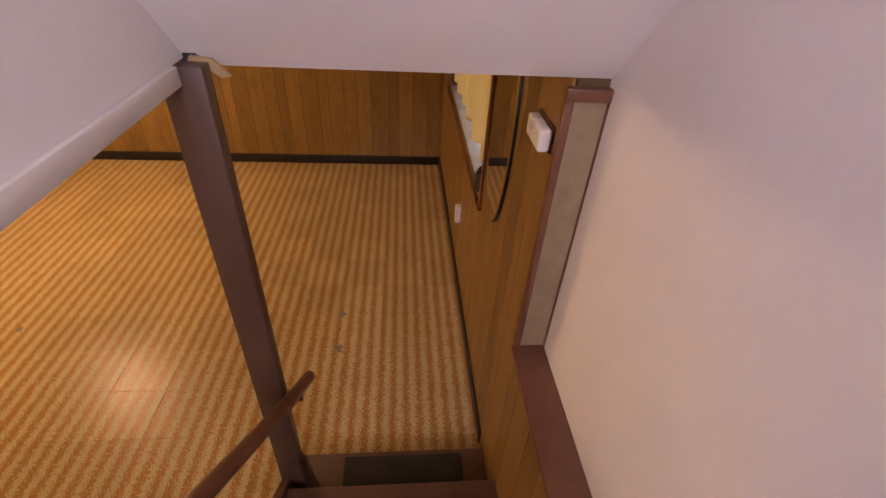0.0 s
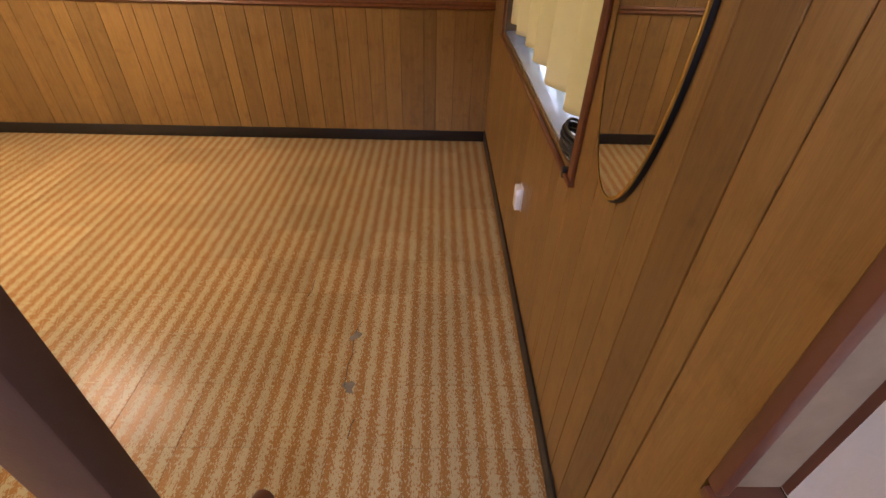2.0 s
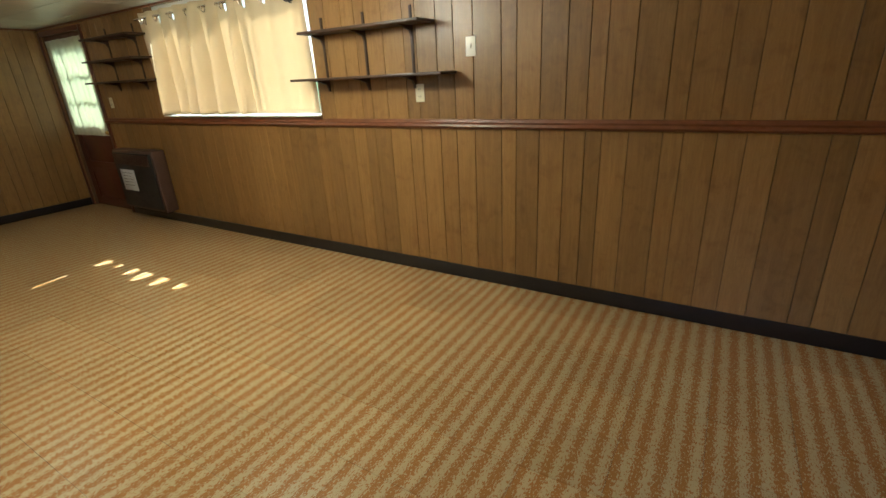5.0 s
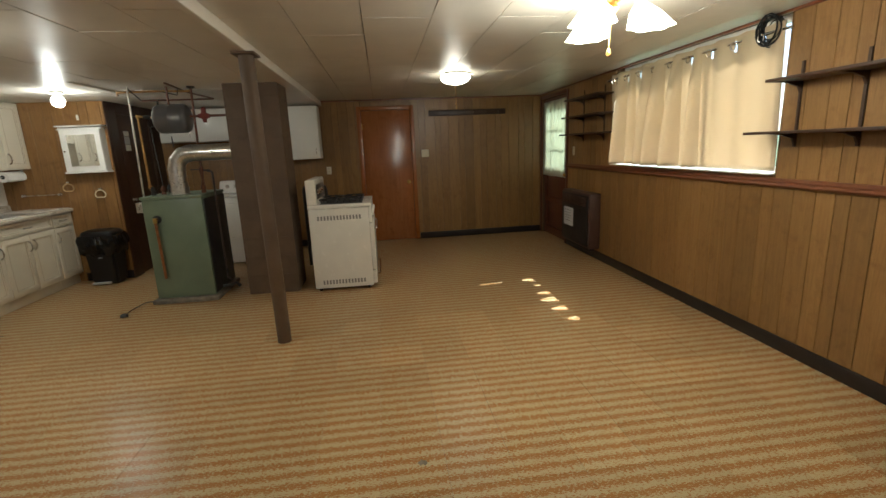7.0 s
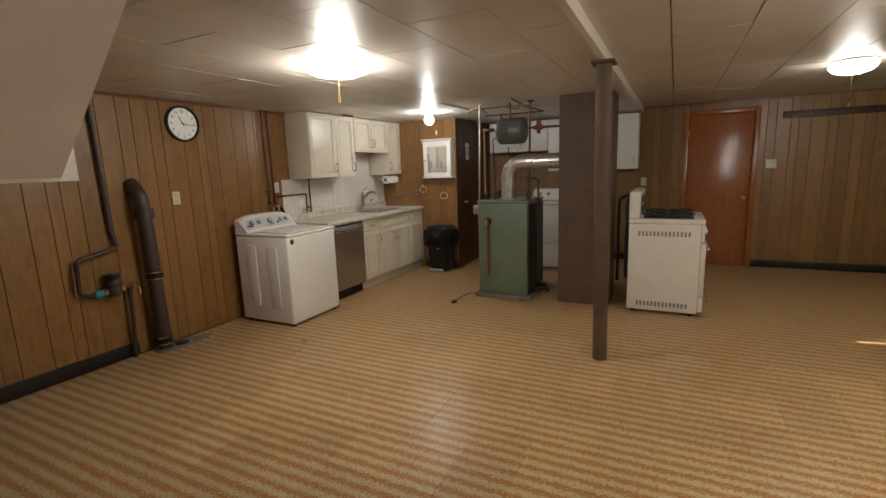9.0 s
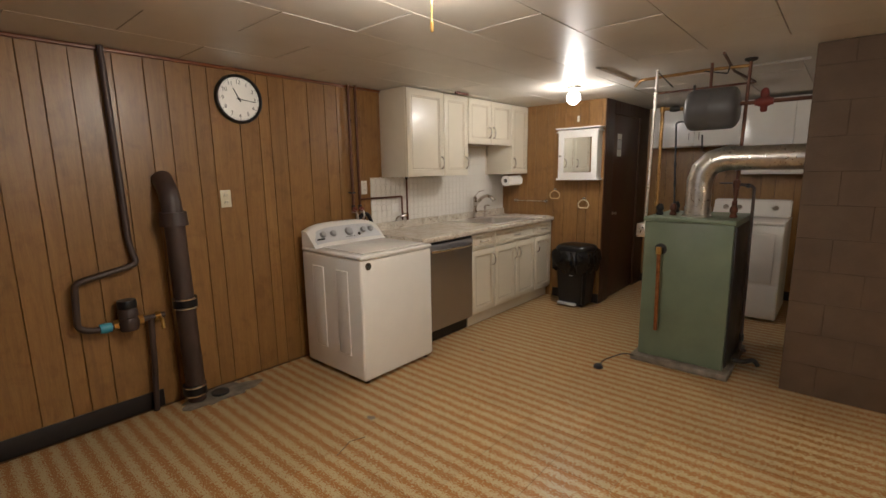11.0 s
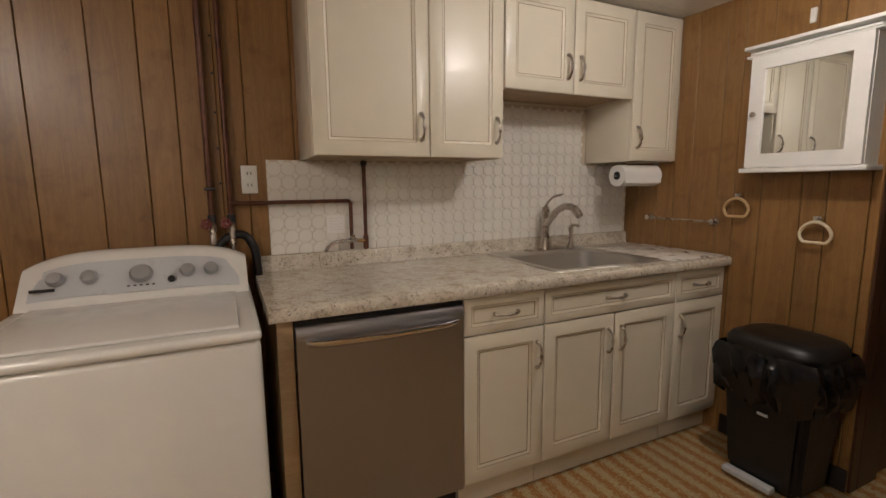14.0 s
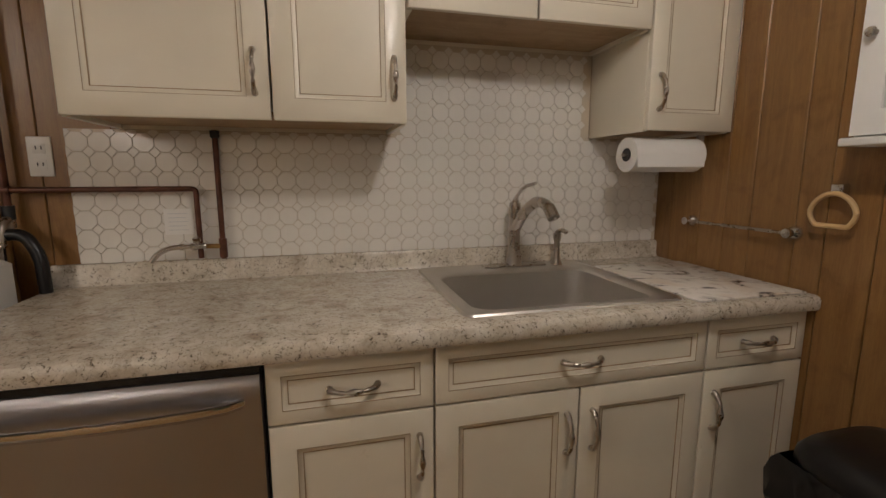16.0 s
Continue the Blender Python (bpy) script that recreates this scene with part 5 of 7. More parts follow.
def pull(parent, c, upright=True, length=0.105):
    """An arched metal pull with feet and a beaded middle."""
    bm = bmesh.new()
    pts, radii = [], []
    for k in range(17):
        t = k / 16 * 2 - 1
        lift = 0.024 * (1 - abs(t) ** 3) + 0.006
        off = length / 2 * t
        pts.append((c[0], c[1] + lift, c[2] + off) if upright else (c[0] + off, c[1] + lift, c[2]))
        radii.append(0.0054 + 0.0026 * math.cos(t * math.pi * 2) * (abs(t) < 0.5) + 0.002 * (abs(t) > 0.85))
    tube(bm, pts, 0.005, 10, radii=radii)
    for s in (-1, 1):
        p = (c[0], c[1], c[2] + s * length / 2) if upright else (c[0] + s * length / 2, c[1], c[2])
        cyl(bm, p, (p[0], p[1] + 0.009, p[2]), 0.0085, 0.006, seg=12)
    return part("handle", bm, NICKEL, parent, "arched nickel handle")


def wall_cabinet(x0, x1, z0, z1, doors, label):
    t = thing("wall_cabinet", ((x0 + x1) / 2, (BACK + UFRONT) / 2, z0), label, "cabinet", "kitchen wall cabinets")
    f = UFRONT - 0.021
    part("side_panel", B(x0 + 0.001, x0 + 0.017, BACK, f, z0, z1, bev=0.001), CREAM, t)
    part("side_panel", B(x1 - 0.017, x1 - 0.001, BACK, f, z0, z1, bev=0.001), CREAM, t)
    part("top_panel", B(x0 + 0.0172, x1 - 0.0172, BACK, f, z1 - 0.016, z1), CREAM, t)
    part("back_panel", B(x0 + 0.0172, x1 - 0.0172, BACK, BACK + 0.006, z0, z1 - 0.0165), CREAM, t)
    part("bottom", B(x0 + 0.0175, x1 - 0.0175, BACK + 0.007, f - 0.001, z0 + 0.012, z0 + 0.026), CASEWOOD, t, "bare wood bottom")
    for a0, a1, hx in doors:
        bm = bmesh.new()
        shaker(bm, a0 + 0.002, a1 - 0.002, UFRONT, z0 + 0.003, z1 - 0.004)
        d = part("door", bm, CREAM, t)
        glaze(d, a0 + 0.002, a1 - 0.002, UFRONT, z0 + 0.003, z1 - 0.004)
        pull(d, (hx, UFRONT, z0 + 0.12))
    return t


wall_cabinet(-5.337, -4.51, 1.388, 2.124, [(-4.982, -4.512, -4.945), (-5.335, -4.984, -5.30)], "cream framed double-door cabinet on the tiled wall")
wall_cabinet(-6.105, -5.338, 1.69, 2.124, [(-5.72, -5.34, -5.685), (-6.103, -5.722, -5.758)], "short cream double-door cabinet above the sink")
wall_cabinet(-6.442, -6.106, 1.388, 2.124, [(-6.44, -6.108, -6.145)], "narrow tall cream cabinet in the corner")


def base_cabinet(x0, x1, drawer, doors, label):
    t = thing("base_cabinet", ((x0 + x1) / 2, -1.95, 0), label, "cabinet", "kitchen base cabinets")
    f = FRONT - 0.021
    for a in (x0 + 0.001, x1 - 0.018):
        part("side_panel", B(a, a + 0.017, BACK + 0.02, f, 0.105, 0.868), CREAM, t)
    part("bottom", B(x0 + 0.0182, x1 - 0.0182, BACK + 0.02, f, 0.105, 0.1195), CREAM, t)
    part("face_frame", B(x0 + 0.0182, x1 - 0.0182, f - 0.018, f, 0.12, 0.868), CREAM, t)
    part("plinth", B(x0 + 0.001, x1 - 0.001, BACK + 0.05, FRONT - 0.055, 0.003, 0.104), CREAM, t)
    d = part("drawer", shaker(B(), x0 + 0.002, x1 - 0.002, FRONT, 0.722, 0.862, rail=0.03), CREAM, t)
    glaze(d, x0 + 0.002, x1 - 0.002, FRONT, 0.722, 0.862, 0.03)
    pull(d, (drawer, FRONT, 0.792), False)
    for a0, a1, hx in doors:
        d = part("door", shaker(B(), a0 + 0.002, a1 - 0.002, FRONT, 0.125, 0.716), CREAM, t)
        glaze(d, a0 + 0.002, a1 - 0.002, FRONT, 0.125, 0.716)
        pull(d, (hx, FRONT, 0.60))


base_cabinet(-5.330, -4.965, -5.148, [(-5.33, -4.965, -5.295)], "cream base cabinet with one drawer and one door")
base_cabinet(-6.090, -5.332, -5.711, [(-5.71, -5.332, -5.675), (-6.09, -5.711, -5.748)], "wide cream sink base cabinet with two doors")
base_cabinet(-6.436, -6.092, -6.264, [(-6.436, -6.092, -6.128)], "narrow cream base cabinet beside the panelled wall")


def dishwasher():
    t = thing("dishwasher", (-4.67, -1.95, 0), "stainless steel dishwasher with a curved bar handle under the worktop", "dishwasher")
    x0, x1 = -4.962, -4.372
    part("tub", B(x0 + 0.002, x1 - 0.002, BACK + 0.03, FRONT - 0.03, 0.10, 0.862), BLACKPLASTIC, t)
    bm = bmesh.new()
    out = [(FRONT - 0.028, 0.12), (FRONT + 0.004, 0.12), (FRONT + 0.008, 0.13), (FRONT + 0.008, 0.775), (FRONT + 0.014, 0.80), (FRONT + 0.014, 0.835), (FRONT + 0.006, 0.845), (FRONT - 0.028, 0.845)]
    prism(bm, out, "x", x0 + 0.004, x1 - 0.004)
    part("door", bm, STEEL, t, "stainless steel door")
    part("control_strip", B(x0 + 0.004, x1 - 0.004, FRONT - 0.028, FRONT + 0.004, 0.847, 0.861), BLACKPLASTIC, t)
    bm = bmesh.new()
    n, pts = 21, []
    for k in range(n):
        u = k / (n - 1) * 2 - 1
        pts.append((-4.667 + 0.255 * u, FRONT + 0.018 + 0.036 * (1 - u * u) ** 0.5 if abs(u) < 1 else FRONT + 0.018, 0.79))
    tube(bm, pts, 0.021, 12, flat=0.45)
    part("handle", bm, CHROME, t, "curved steel bar handle")
    part("kick_plate", B(x0 + 0.004, x1 - 0.004, BACK + 0.05, FRONT - 0.06, 0.003, 0.10), BLACKPLASTIC, t)
    part("door_seal", B(x0 + 0.006, x1 - 0.006, FRONT - 0.05, FRONT - 0.029, 0.10, 0.86), BLACKPLASTIC, t)


dishwasher()
single("end_panel", B(-4.370, -4.322, BACK + 0.02, FRONT - 0.004, 0.003, 0.868, bev=0.002), CASEWOOD, "pale wood end panel between washer and dishwasher", "panel", at=(-4.345, -1.9, 0))


def worktop():
    t = thing("worktop", (-5.37, -1.93, 0.87), "speckled granite-look laminate worktop with upstand", "worktop")
    x0, x1, y1 = -6.438, -4.30, -1.602
    sx0, sx1, sy0, sy1 = -6.01, -5.45, -2.15, -1.70
    edge = [(y1 - 0.02, 0.870), (y1 - 0.004, 0.872), (y1, 0.880), (y1, 0.902), (y1 - 0.006, 0.911), (y1 - 0.018, 0.914)]
    bm = bmesh.new()
    prism(bm, [(sy1, 0.870), *edge, (sy1, 0.914)], "x", x0, x1)
    box(bm, x0, sx0, BACK + 0.001, sy1, 0.870, 0.914)
    box(bm, sx1, x1, BACK + 0.001, sy1, 0.870, 0.914)
    box(bm, sx0, sx1, BACK + 0.001, sy0, 0.870, 0.914)
    bmesh.ops.remove_doubles(bm, verts=bm.verts, dist=0.0004)
    part("top", bm, LAMINATE, t)
    bm = bmesh.new()
    prism(bm, [(BACK + 0.001, 0.9145), (BACK + 0.028, 0.9145), (BACK + 0.020, 0.925), (BACK + 0.020, 0.971), (BACK + 0.014, 0.981), (BACK + 0.001, 0.981)], "x", x0, x1)
    part("upstand", bm, LAMINATE, t)


worktop()


def sink():
    t = thing("kitchen_sink", (-5.73, -1.93, 0.90), "stainless steel single-bowl drop-in sink", "sink")
    x0, x1, y0, y1 = -6.045, -5.415, -2.255, -1.665
    bx0, bx1, by0, by1 = -5.995, -5.465, -2.135, -1.715
    def loop(a0, a1, b0, b1, r, z):
        pts = []
        for cx, cy, s in ((a1 - r, b1 - r, 0), (a0 + r, b1 - r, 90), (a0 + r, b0 + r, 180), (a1 - r, b0 + r, 270)):
            for k in range(7):
                a = math.radians(s + 15 * k)
                pts.append((cx + r * math.cos(a), cy + r * math.sin(a), z))
        return pts
    bm = bmesh.new()
    loops = [loop(x0, x1, y0, y1, 0.03, 0.9145), loop(x0 + 0.004, x1 - 0.004, y0 + 0.004, y1 - 0.004, 0.028, 0.920), loop(bx0 - 0.012, bx1 + 0.012, by0 - 0.012, by1 + 0.012, 0.06, 0.918), loop(bx0, bx1, by0, by1, 0.055, 0.908), loop(bx0 + 0.008, bx1 - 0.008, by0 + 0.008, by1 - 0.008, 0.05, 0.76), loop(bx0 + 0.03, bx1 - 0.03, by0 + 0.03, by1 - 0.03, 0.04, 0.738)]
    vs = [[bm.verts.new(p) for p in lp] for lp in loops]
    for a, b in zip(vs, vs[1:]):
        for i in range(len(a)):
            bm.faces.new((a[i], a[(i + 1) % len(a)], b[(i + 1) % len(a)], b[i]))
    bm.faces.new(vs[-1])
    part("bowl", bm, SINKSTEEL, t)
    part("drain", lathe(B(), [(0.0, 0.7385), (0.042, 0.7385), (0.04, 0.742), (0.015, 0.740), (0.0, 0.740)], (-5.73, -1.93, 0), 24), CHROME, t)


sink()


def faucet():
    x, y, z = -5.77, -2.205, 0.9195
    t = thing("faucet", (x, y, z), "brushed nickel pull-out kitchen faucet with a top lever", "faucet")
    part("base_plate", B(x - 0.12, x + 0.12, y - 0.026, y + 0.026, z, z + 0.007, bev=0.003), NICKEL, t)
    part("body", lathe(B(), [(0.0, 0.0), (0.03, 0.0), (0.027, 0.02), (0.021, 0.06), (0.020, 0.17), (0.023, 0.20), (0.020, 0.225), (0.0, 0.225)], (x, y, z + 0.007), 24), NICKEL, t)
    bm = bmesh.new()
    pts = [(x, y + 0.01, z + 0.14), (x - 0.01, y + 0.06, z + 0.205), (x - 0.02, y + 0.13, z + 0.245), (x - 0.03, y + 0.19, z + 0.235), (x - 0.035, y + 0.225, z + 0.195)]
    tube(bm, smooth_path(pts, 0.06), 0.017, 16, radii=[0.018] * 16 + [0.019, 0.02, 0.02])
    part("spout", bm, NICKEL, t)
    bm = bmesh.new()
    tube(bm, smooth_path([(x, y, z + 0.225), (x + 0.003, y + 0.012, z + 0.25), (x - 0.012, y + 0.045, z + 0.29), (x - 0.03, y + 0.10, z + 0.302)], 0.03), 0.010, 12, flat=0.7, radii=[0.018, 0.016, 0.013, 0.011, 0.010, 0.009, 0.008, 0.008])
    part("lever", bm, NICKEL, t)
    s = thing("soap_dispenser", (-5.935, -2.19, z), "brushed nickel soap dispenser beside the faucet", "soap dispenser")
    part("body", lathe(B(), [(0.0, 0.0), (0.022, 0.0), (0.019, 0.012), (0.011, 0.03), (0.010, 0.085), (0.015, 0.10), (0.014, 0.118), (0.0, 0.12)], (-5.935, -2.19, z), 18), NICKEL, s)
    bm = bmesh.new()
    tube(bm, [(-5.935, -2.195, z + 0.118), (-5.937, -2.17, z + 0.132), (-5.94, -2.135, z + 0.128)], 0.008, 10, corner=0.02)
    part("nozzle", bm, NICKEL, s)


faucet()
single("cutting_board", B(-6.42, -6.052, -2.12, -1.63, 0.915, 0.922, bev=0.003), MARBLE, "marble-patterned cutting board lying on the worktop", "cutting board", at=(-6.23, -1.88, 0.915))
pt = thing("paper_towel_roll", (-6.22, -2.02, 1.30), "white paper towel roll on a holder under the cabinet", "paper towels")
bm = bmesh.new()
ring = [(0.022, 0.0), (0.056, 0.0), (0.056, 0.27), (0.022, 0.27)]
lathe(bm, [*ring, ring[0]], (-6.085, -2.02, 1.315), 28, (-1, 0, 0), caps=False)
part("roll", bm, PAPER, pt)
part("core", lathe(B(), [(0.0, -0.002), (0.0215, -0.002), (0.0215, 0.272), (0.0, 0.272)], (-6.085, -2.02, 1.315), 20, (-1, 0, 0)), BLACKPLASTIC, pt)
bm = bmesh.new()
tube(bm, [(-6.07, -2.02, 1.315), (-6.385, -2.02, 1.315), (-6.385, -2.02, 1.386)], 0.006, 8, corner=0.01)
cyl(bm, (-6.385, -2.03, 1.345), (-6.385, -2.03, 1.386), 0.012, seg=10)
part("holder", bm, NICKEL, pt)
bm = bmesh.new()
box(bm, -6.35, -6.09, -1.9655, -1.9645, 1.275, 1.315)
part("sheet", bm, PAPER, pt)


# ---- things on the south wall ----
def wall_plate(axis, face, nrm, a, z, mat, label, kind="outlet", w=0.07, h=0.115):
    """A cover plate with its sockets or rocker; nrm points into the room."""
    t = thing("wall_" + kind, (a, face, z) if axis == "x" else (face, a, z), label, kind)
    def bx(p0, p1, q0, q1, d0, d1, bev=0.0):
        lo, hi = face + nrm * d0, face + nrm * d1
        return B(p0, p1, lo, hi, q0, q1, bev=bev) if axis == "x" else B(lo, hi, p0, p1, q0, q1, bev=bev)
    part("plate", bx(a - w / 2, a + w / 2, z - h / 2, z + h / 2, 0.0, 0.006, 0.003), mat, t)
    if kind == "outlet":
        for dz in (-0.024, 0.024):
            part("socket", bx(a - 0.016, a + 0.016, z + dz - 0.015, z + dz + 0.015, 0.0061, 0.008, 0.001), mat, t)
            bm = bmesh.new()
            for da in (-0.007, 0.007):
                p0, p1 = a + da - 0.0015, a + da + 0.0015
                lo, hi = face + nrm * 0.0081, face + nrm * 0.0086
                box(bm, p0, p1, lo, hi, z + dz - 0.004, z + dz + 0.007) if axis == "x" else box(bm, lo, hi, p0, p1, z + dz - 0.004, z + dz + 0.007)
            part("slots", bm, INK, t)
    else:
        part("toggle", bx(a - 0.006, a + 0.006, z - 0.012, z + 0.014, 0.0061, 0.016, 0.002), mat, t)
    return t


SF = SOUTH + 0.008
wall_plate("x", SF, 1, -3.122, 1.275, PLATE, "ivory double outlet on the panelled south wall")
wall_plate("x", SF, 1, -4.305, 1.305, WHITEPLATE, "white double outlet beside the tiled splashback", w=0.062, h=0.115)
NF = NORTH - 0.008
wall_plate("x", NF, -1, -1.82, 1.59, WHITEPLATE, "white cable plate on the panelled north wall", "switch")
wall_plate("x", NF, -1, -2.22, 1.325, PLATE, "ivory outlet under the wall shelf")
wall_plate("x", NF, -1, -6.45, 1.32, PLATE, "ivory outlet under the corner shelves")
wall_plate("y", WEST + 0.008, 1, 2.80, 1.36, PLATE, "ivory double switch beside the wooden door", "switch", w=0.115)
wall_plate("y", WEST + 0.008, 1, 1.30, 1.16, PLATE, "ivory outlet on the panelled west wall")
oc = thing("outlet_cover", (EAST - 0.01, 2.77, 0.555), "white box cover over an outlet low on the panelled wall", "outlet cover")
part("back_plate", B(EAST - 0.012, EAST - 0.0085, 2.732, 2.808, 0.488, 0.622, bev=0.001), WHITEPLATE, oc)
part("cover", B(EAST - 0.044, EAST - 0.0125, 2.736, 2.804, 0.492, 0.618, bev=0.006), WHITEPLATE, oc)


def wall_clock():
    c = Vector((-3.266, SF, 1.93))
    t = thing("wall_clock", c, "round white wall clock with a black rim and black numerals", "clock")
    part("rim", lathe(B(), [(0.0, 0.0), (0.158, 0.0), (0.160, 0.012), (0.155, 0.032), (0.146, 0.036), (0.140, 0.026), (0.138, 0.014), (0.0, 0.014)], c, 48, (0, 1, 0)), BLACKPLASTIC, t)
    part("dial", lathe(B(), [(0.0, 0.0142), (0.138, 0.0142), (0.138, 0.016), (0.0, 0.016)], c, 48, (0, 1, 0)), CLOCKFACE, t)
    for h in range(1, 13):
        a = radians(30 * h)
        cu = bpy.data.curves.new("numeral", "FONT")
        cu.body, cu.size, cu.align_x, cu.align_y, cu.extrude = str(h), 0.036, "CENTER", "CENTER", 0.0004
        cu.materials.append(INK)
        ob = new("numeral", cu)
        ob.parent = t
        ob.matrix_basis = Matrix.Translation((-0.108 * math.sin(a), 0.0168, 0.108 * math.cos(a))) @ Matrix.Rotation(math.pi, 4, "Z") @ Matrix.Rotation(math.pi / 2, 4, "X")
    bm = bmesh.new()
    for k in range(60):
        a = radians(6 * k)
        r0 = 0.125 if k % 5 == 0 else 0.130
        p, q = Vector((-math.sin(a), 0, math.cos(a))) * r0, Vector((-math.sin(a), 0, math.cos(a))) * 0.134
        cyl(bm, c + p + Vector((0, 0.0165, 0)), c + q + Vector((0, 0.0165, 0)), 0.0012 if k % 5 else 0.0018, seg=4)
    part("minute_marks", bm, INK, t)
    for ang, ln, w, dy in ((331, 0.075, 0.0042, 0.019), (97, 0.112, 0.003, 0.0215)):
        a = radians(ang)
        d = Vector((-math.sin(a), 0, math.cos(a)))
        part("clock_hand", cyl(B(), c - d * 0.02 + Vector((0, dy, 0)), c + d * ln + Vector((0, dy, 0)), w, w * 0.6, seg=6), INK, t)
    part("hub", cyl(B(), c + Vector((0, 0.016, 0)), c + Vector((0, 0.025, 0)), 0.006, seg=12), INK, t)
    g = part("glass", lathe(B(), [(0.0, 0.0285), (0.1385, 0.0265), (0.1385, 0.0275), (0.0, 0.0295)], c, 40, (0, 1, 0)), GLASS, t)
    g.visible_shadow = False


wall_clock()
for i, x in enumerate((-4.155, -4.225)):
    t = run("washer_supply_pipe", [(x, SOUTH + 0.045, LOW), (x, SOUTH + 0.045, 1.16)], 0.011, DULLCOPPER, "tarnished copper water pipe down the panelled wall to the washer", 0, fittings=[((x, SOUTH + 0.045, 1.125), (x, SOUTH + 0.045, 1.165))], fmat=BLACKMETAL)
    if i == 0:
        part("clip", B(x - 0.02, x + 0.02, SF + 0.001, SOUTH + 0.060, 1.262, 1.274, bev=0.003), BLACKMETAL, t, "dark pipe clip")
    bm = bmesh.new()
    cyl(bm, (x, SOUTH + 0.045, 1.10), (x, SOUTH + 0.045, 1.165), 0.014, seg=12)
    tube(bm, [(x, SOUTH + 0.045, 1.13), (x, SOUTH + 0.085, 1.115), (x, SOUTH + 0.095, 1.05)], 0.012, 10, corner=0.02)
    part("tap", bm, NICKEL, t, "nickel hose tap")
    bm = bmesh.new()
    axis = Vector((0.35, 0.85, 0.25)).normalized()
    hub = Vector((x + 0.012, SOUTH + 0.065, 1.125))
    lathe(bm, [(0.0, 0.0), (0.005, 0.0), (0.005, 0.018), (0.008, 0.019), (0.008, 0.028), (0.0, 0.029)], hub, 10, axis)
    u = axis.orthogonal().normalized()
    v = axis.cross(u)
    rim = [hub + axis * 0.024 + (u * math.cos(a) + v * math.sin(a)) * (0.0175 + 0.0012 * math.cos(5 * a)) for a in [2 * math.pi * k / 20 for k in range(21)]]
    tube(bm, rim, 0.0042, 6)
    for k in range(5):
        a = 2 * math.pi * k / 5
        tube(bm, [hub + axis * 0.024, hub + axis * 0.024 + (u * math.cos(a) + v * math.sin(a)) * 0.017], 0.0035, 6)
    part("tap_wheel", bm, REDPAINT, t, "red tap wheel")
    bm = bmesh.new()
    tube(bm, [(x, SOUTH + 0.095, 1.05), (x, SOUTH + 0.10, 0.95), (x + 0.02, SOUTH + 0.09, 0.80)], 0.009, 8, corner=0.04)
    part("supply_hose", bm, CHROME, t)
bm = bmesh.new()
for z in (2.0, 1.86, 1.72, 1.57, 1.43, 1.29):
    cyl(bm, (-4.195, SF + 0.0005, z), (-4.195, SF + 0.004, z), 0.005, seg=8)
single("nail_heads", bm, INK, "dark nail heads in the panel strip between the pipes", "nails", at=(-4.195, SF, 1.6))
run("drain_hose", [(-4.312, SOUTH + 0.09, 0.90), (-4.308, SOUTH + 0.085, 1.02), (-4.275, SOUTH + 0.08, 1.085), (-4.215, SOUTH + 0.08, 1.085), (-4.15, SOUTH + 0.09, 1.02), (-4.13, SOUTH + 0.10, 0.92)], 0.017, BLACKPLASTIC, "black corrugated washer drain hose", 0.06, "hose", 12)
run("splash_pipe", [(-4.225, SOUTH + 0.045, 1.209), (-4.718, SOUTH + 0.045, 1.209), (-4.718, SOUTH + 0.045, 0.990)], 0.0085, DULLCOPPER, "copper pipe running across the tiled splashback", 0.015, fittings=[((-4.238, SOUTH + 0.045, 1.209), (-4.22, SOUTH + 0.045, 1.209))])
t = run("splash_pipe", [(-4.784, SOUTH + 0.045, 1.388), (-4.784, SOUTH + 0.045, 0.985)], 0.0085, DULLCOPPER, "copper pipe down from the cabinet to the old tap", 0, fittings=[((-4.784, SOUTH + 0.045, 0.99), (-4.784, SOUTH + 0.045, 1.05))])
part("collar", lathe(B(), [(0.0, 0.0), (0.014, 0.0), (0.014, 0.018), (0.010, 0.023), (0.0, 0.023)], (-4.784, SOUTH + 0.045, 1.386), 14, (0, 0, -1)), BLACKMETAL, t, "black rubber collar")
tap = thing("wall_tap", (-4.72, SOUTH + 0.06, 1.02), "small old chrome tap at the back of the worktop", "tap")
part("feed_pipe", cyl(B(), (-4.780, SOUTH + 0.048, 1.026), (-4.735, SOUTH + 0.052, 1.028), 0.0075, seg=12), COPPER, tap, "copper feed pipe")
part("valve", lathe(B(), [(0.0, 0.0), (0.011, 0.0), (0.0125, 0.006), (0.009, 0.012), (0.009, 0.026), (0.0125, 0.030), (0.0125, 0.042), (0.008, 0.046), (0.008, 0.060), (0.011, 0.063), (0.011, 0.074), (0.0, 0.075)], (-4.738, SOUTH + 0.058, 1.030), 12, (1, 0.12, 0)), CHROME, tap, "worn chrome valve body")
part("spout", tube(B(), [(-4.672, SOUTH + 0.065, 1.030), (-4.640, SOUTH + 0.072, 1.030), (-4.608, SOUTH + 0.082, 1.016), (-4.588, SOUTH + 0.090, 0.990)], 0.0085, 12, corner=0.025), CHROME, tap)
part("handle", lathe(B(), [(0.0, 0.0), (0.006, 0.0), (0.006, 0.014), (0.012, 0.016), (0.012, 0.024), (0.0, 0.026)], (-4.715, SOUTH + 0.062, 1.036), 12, (0, 0.6, 0.8)), CHROME, tap)
nt = thing("paper_note", (-4.657, SOUTH + 0.022, 1.07), "small handwritten paper note stuck on the tiles", "note")
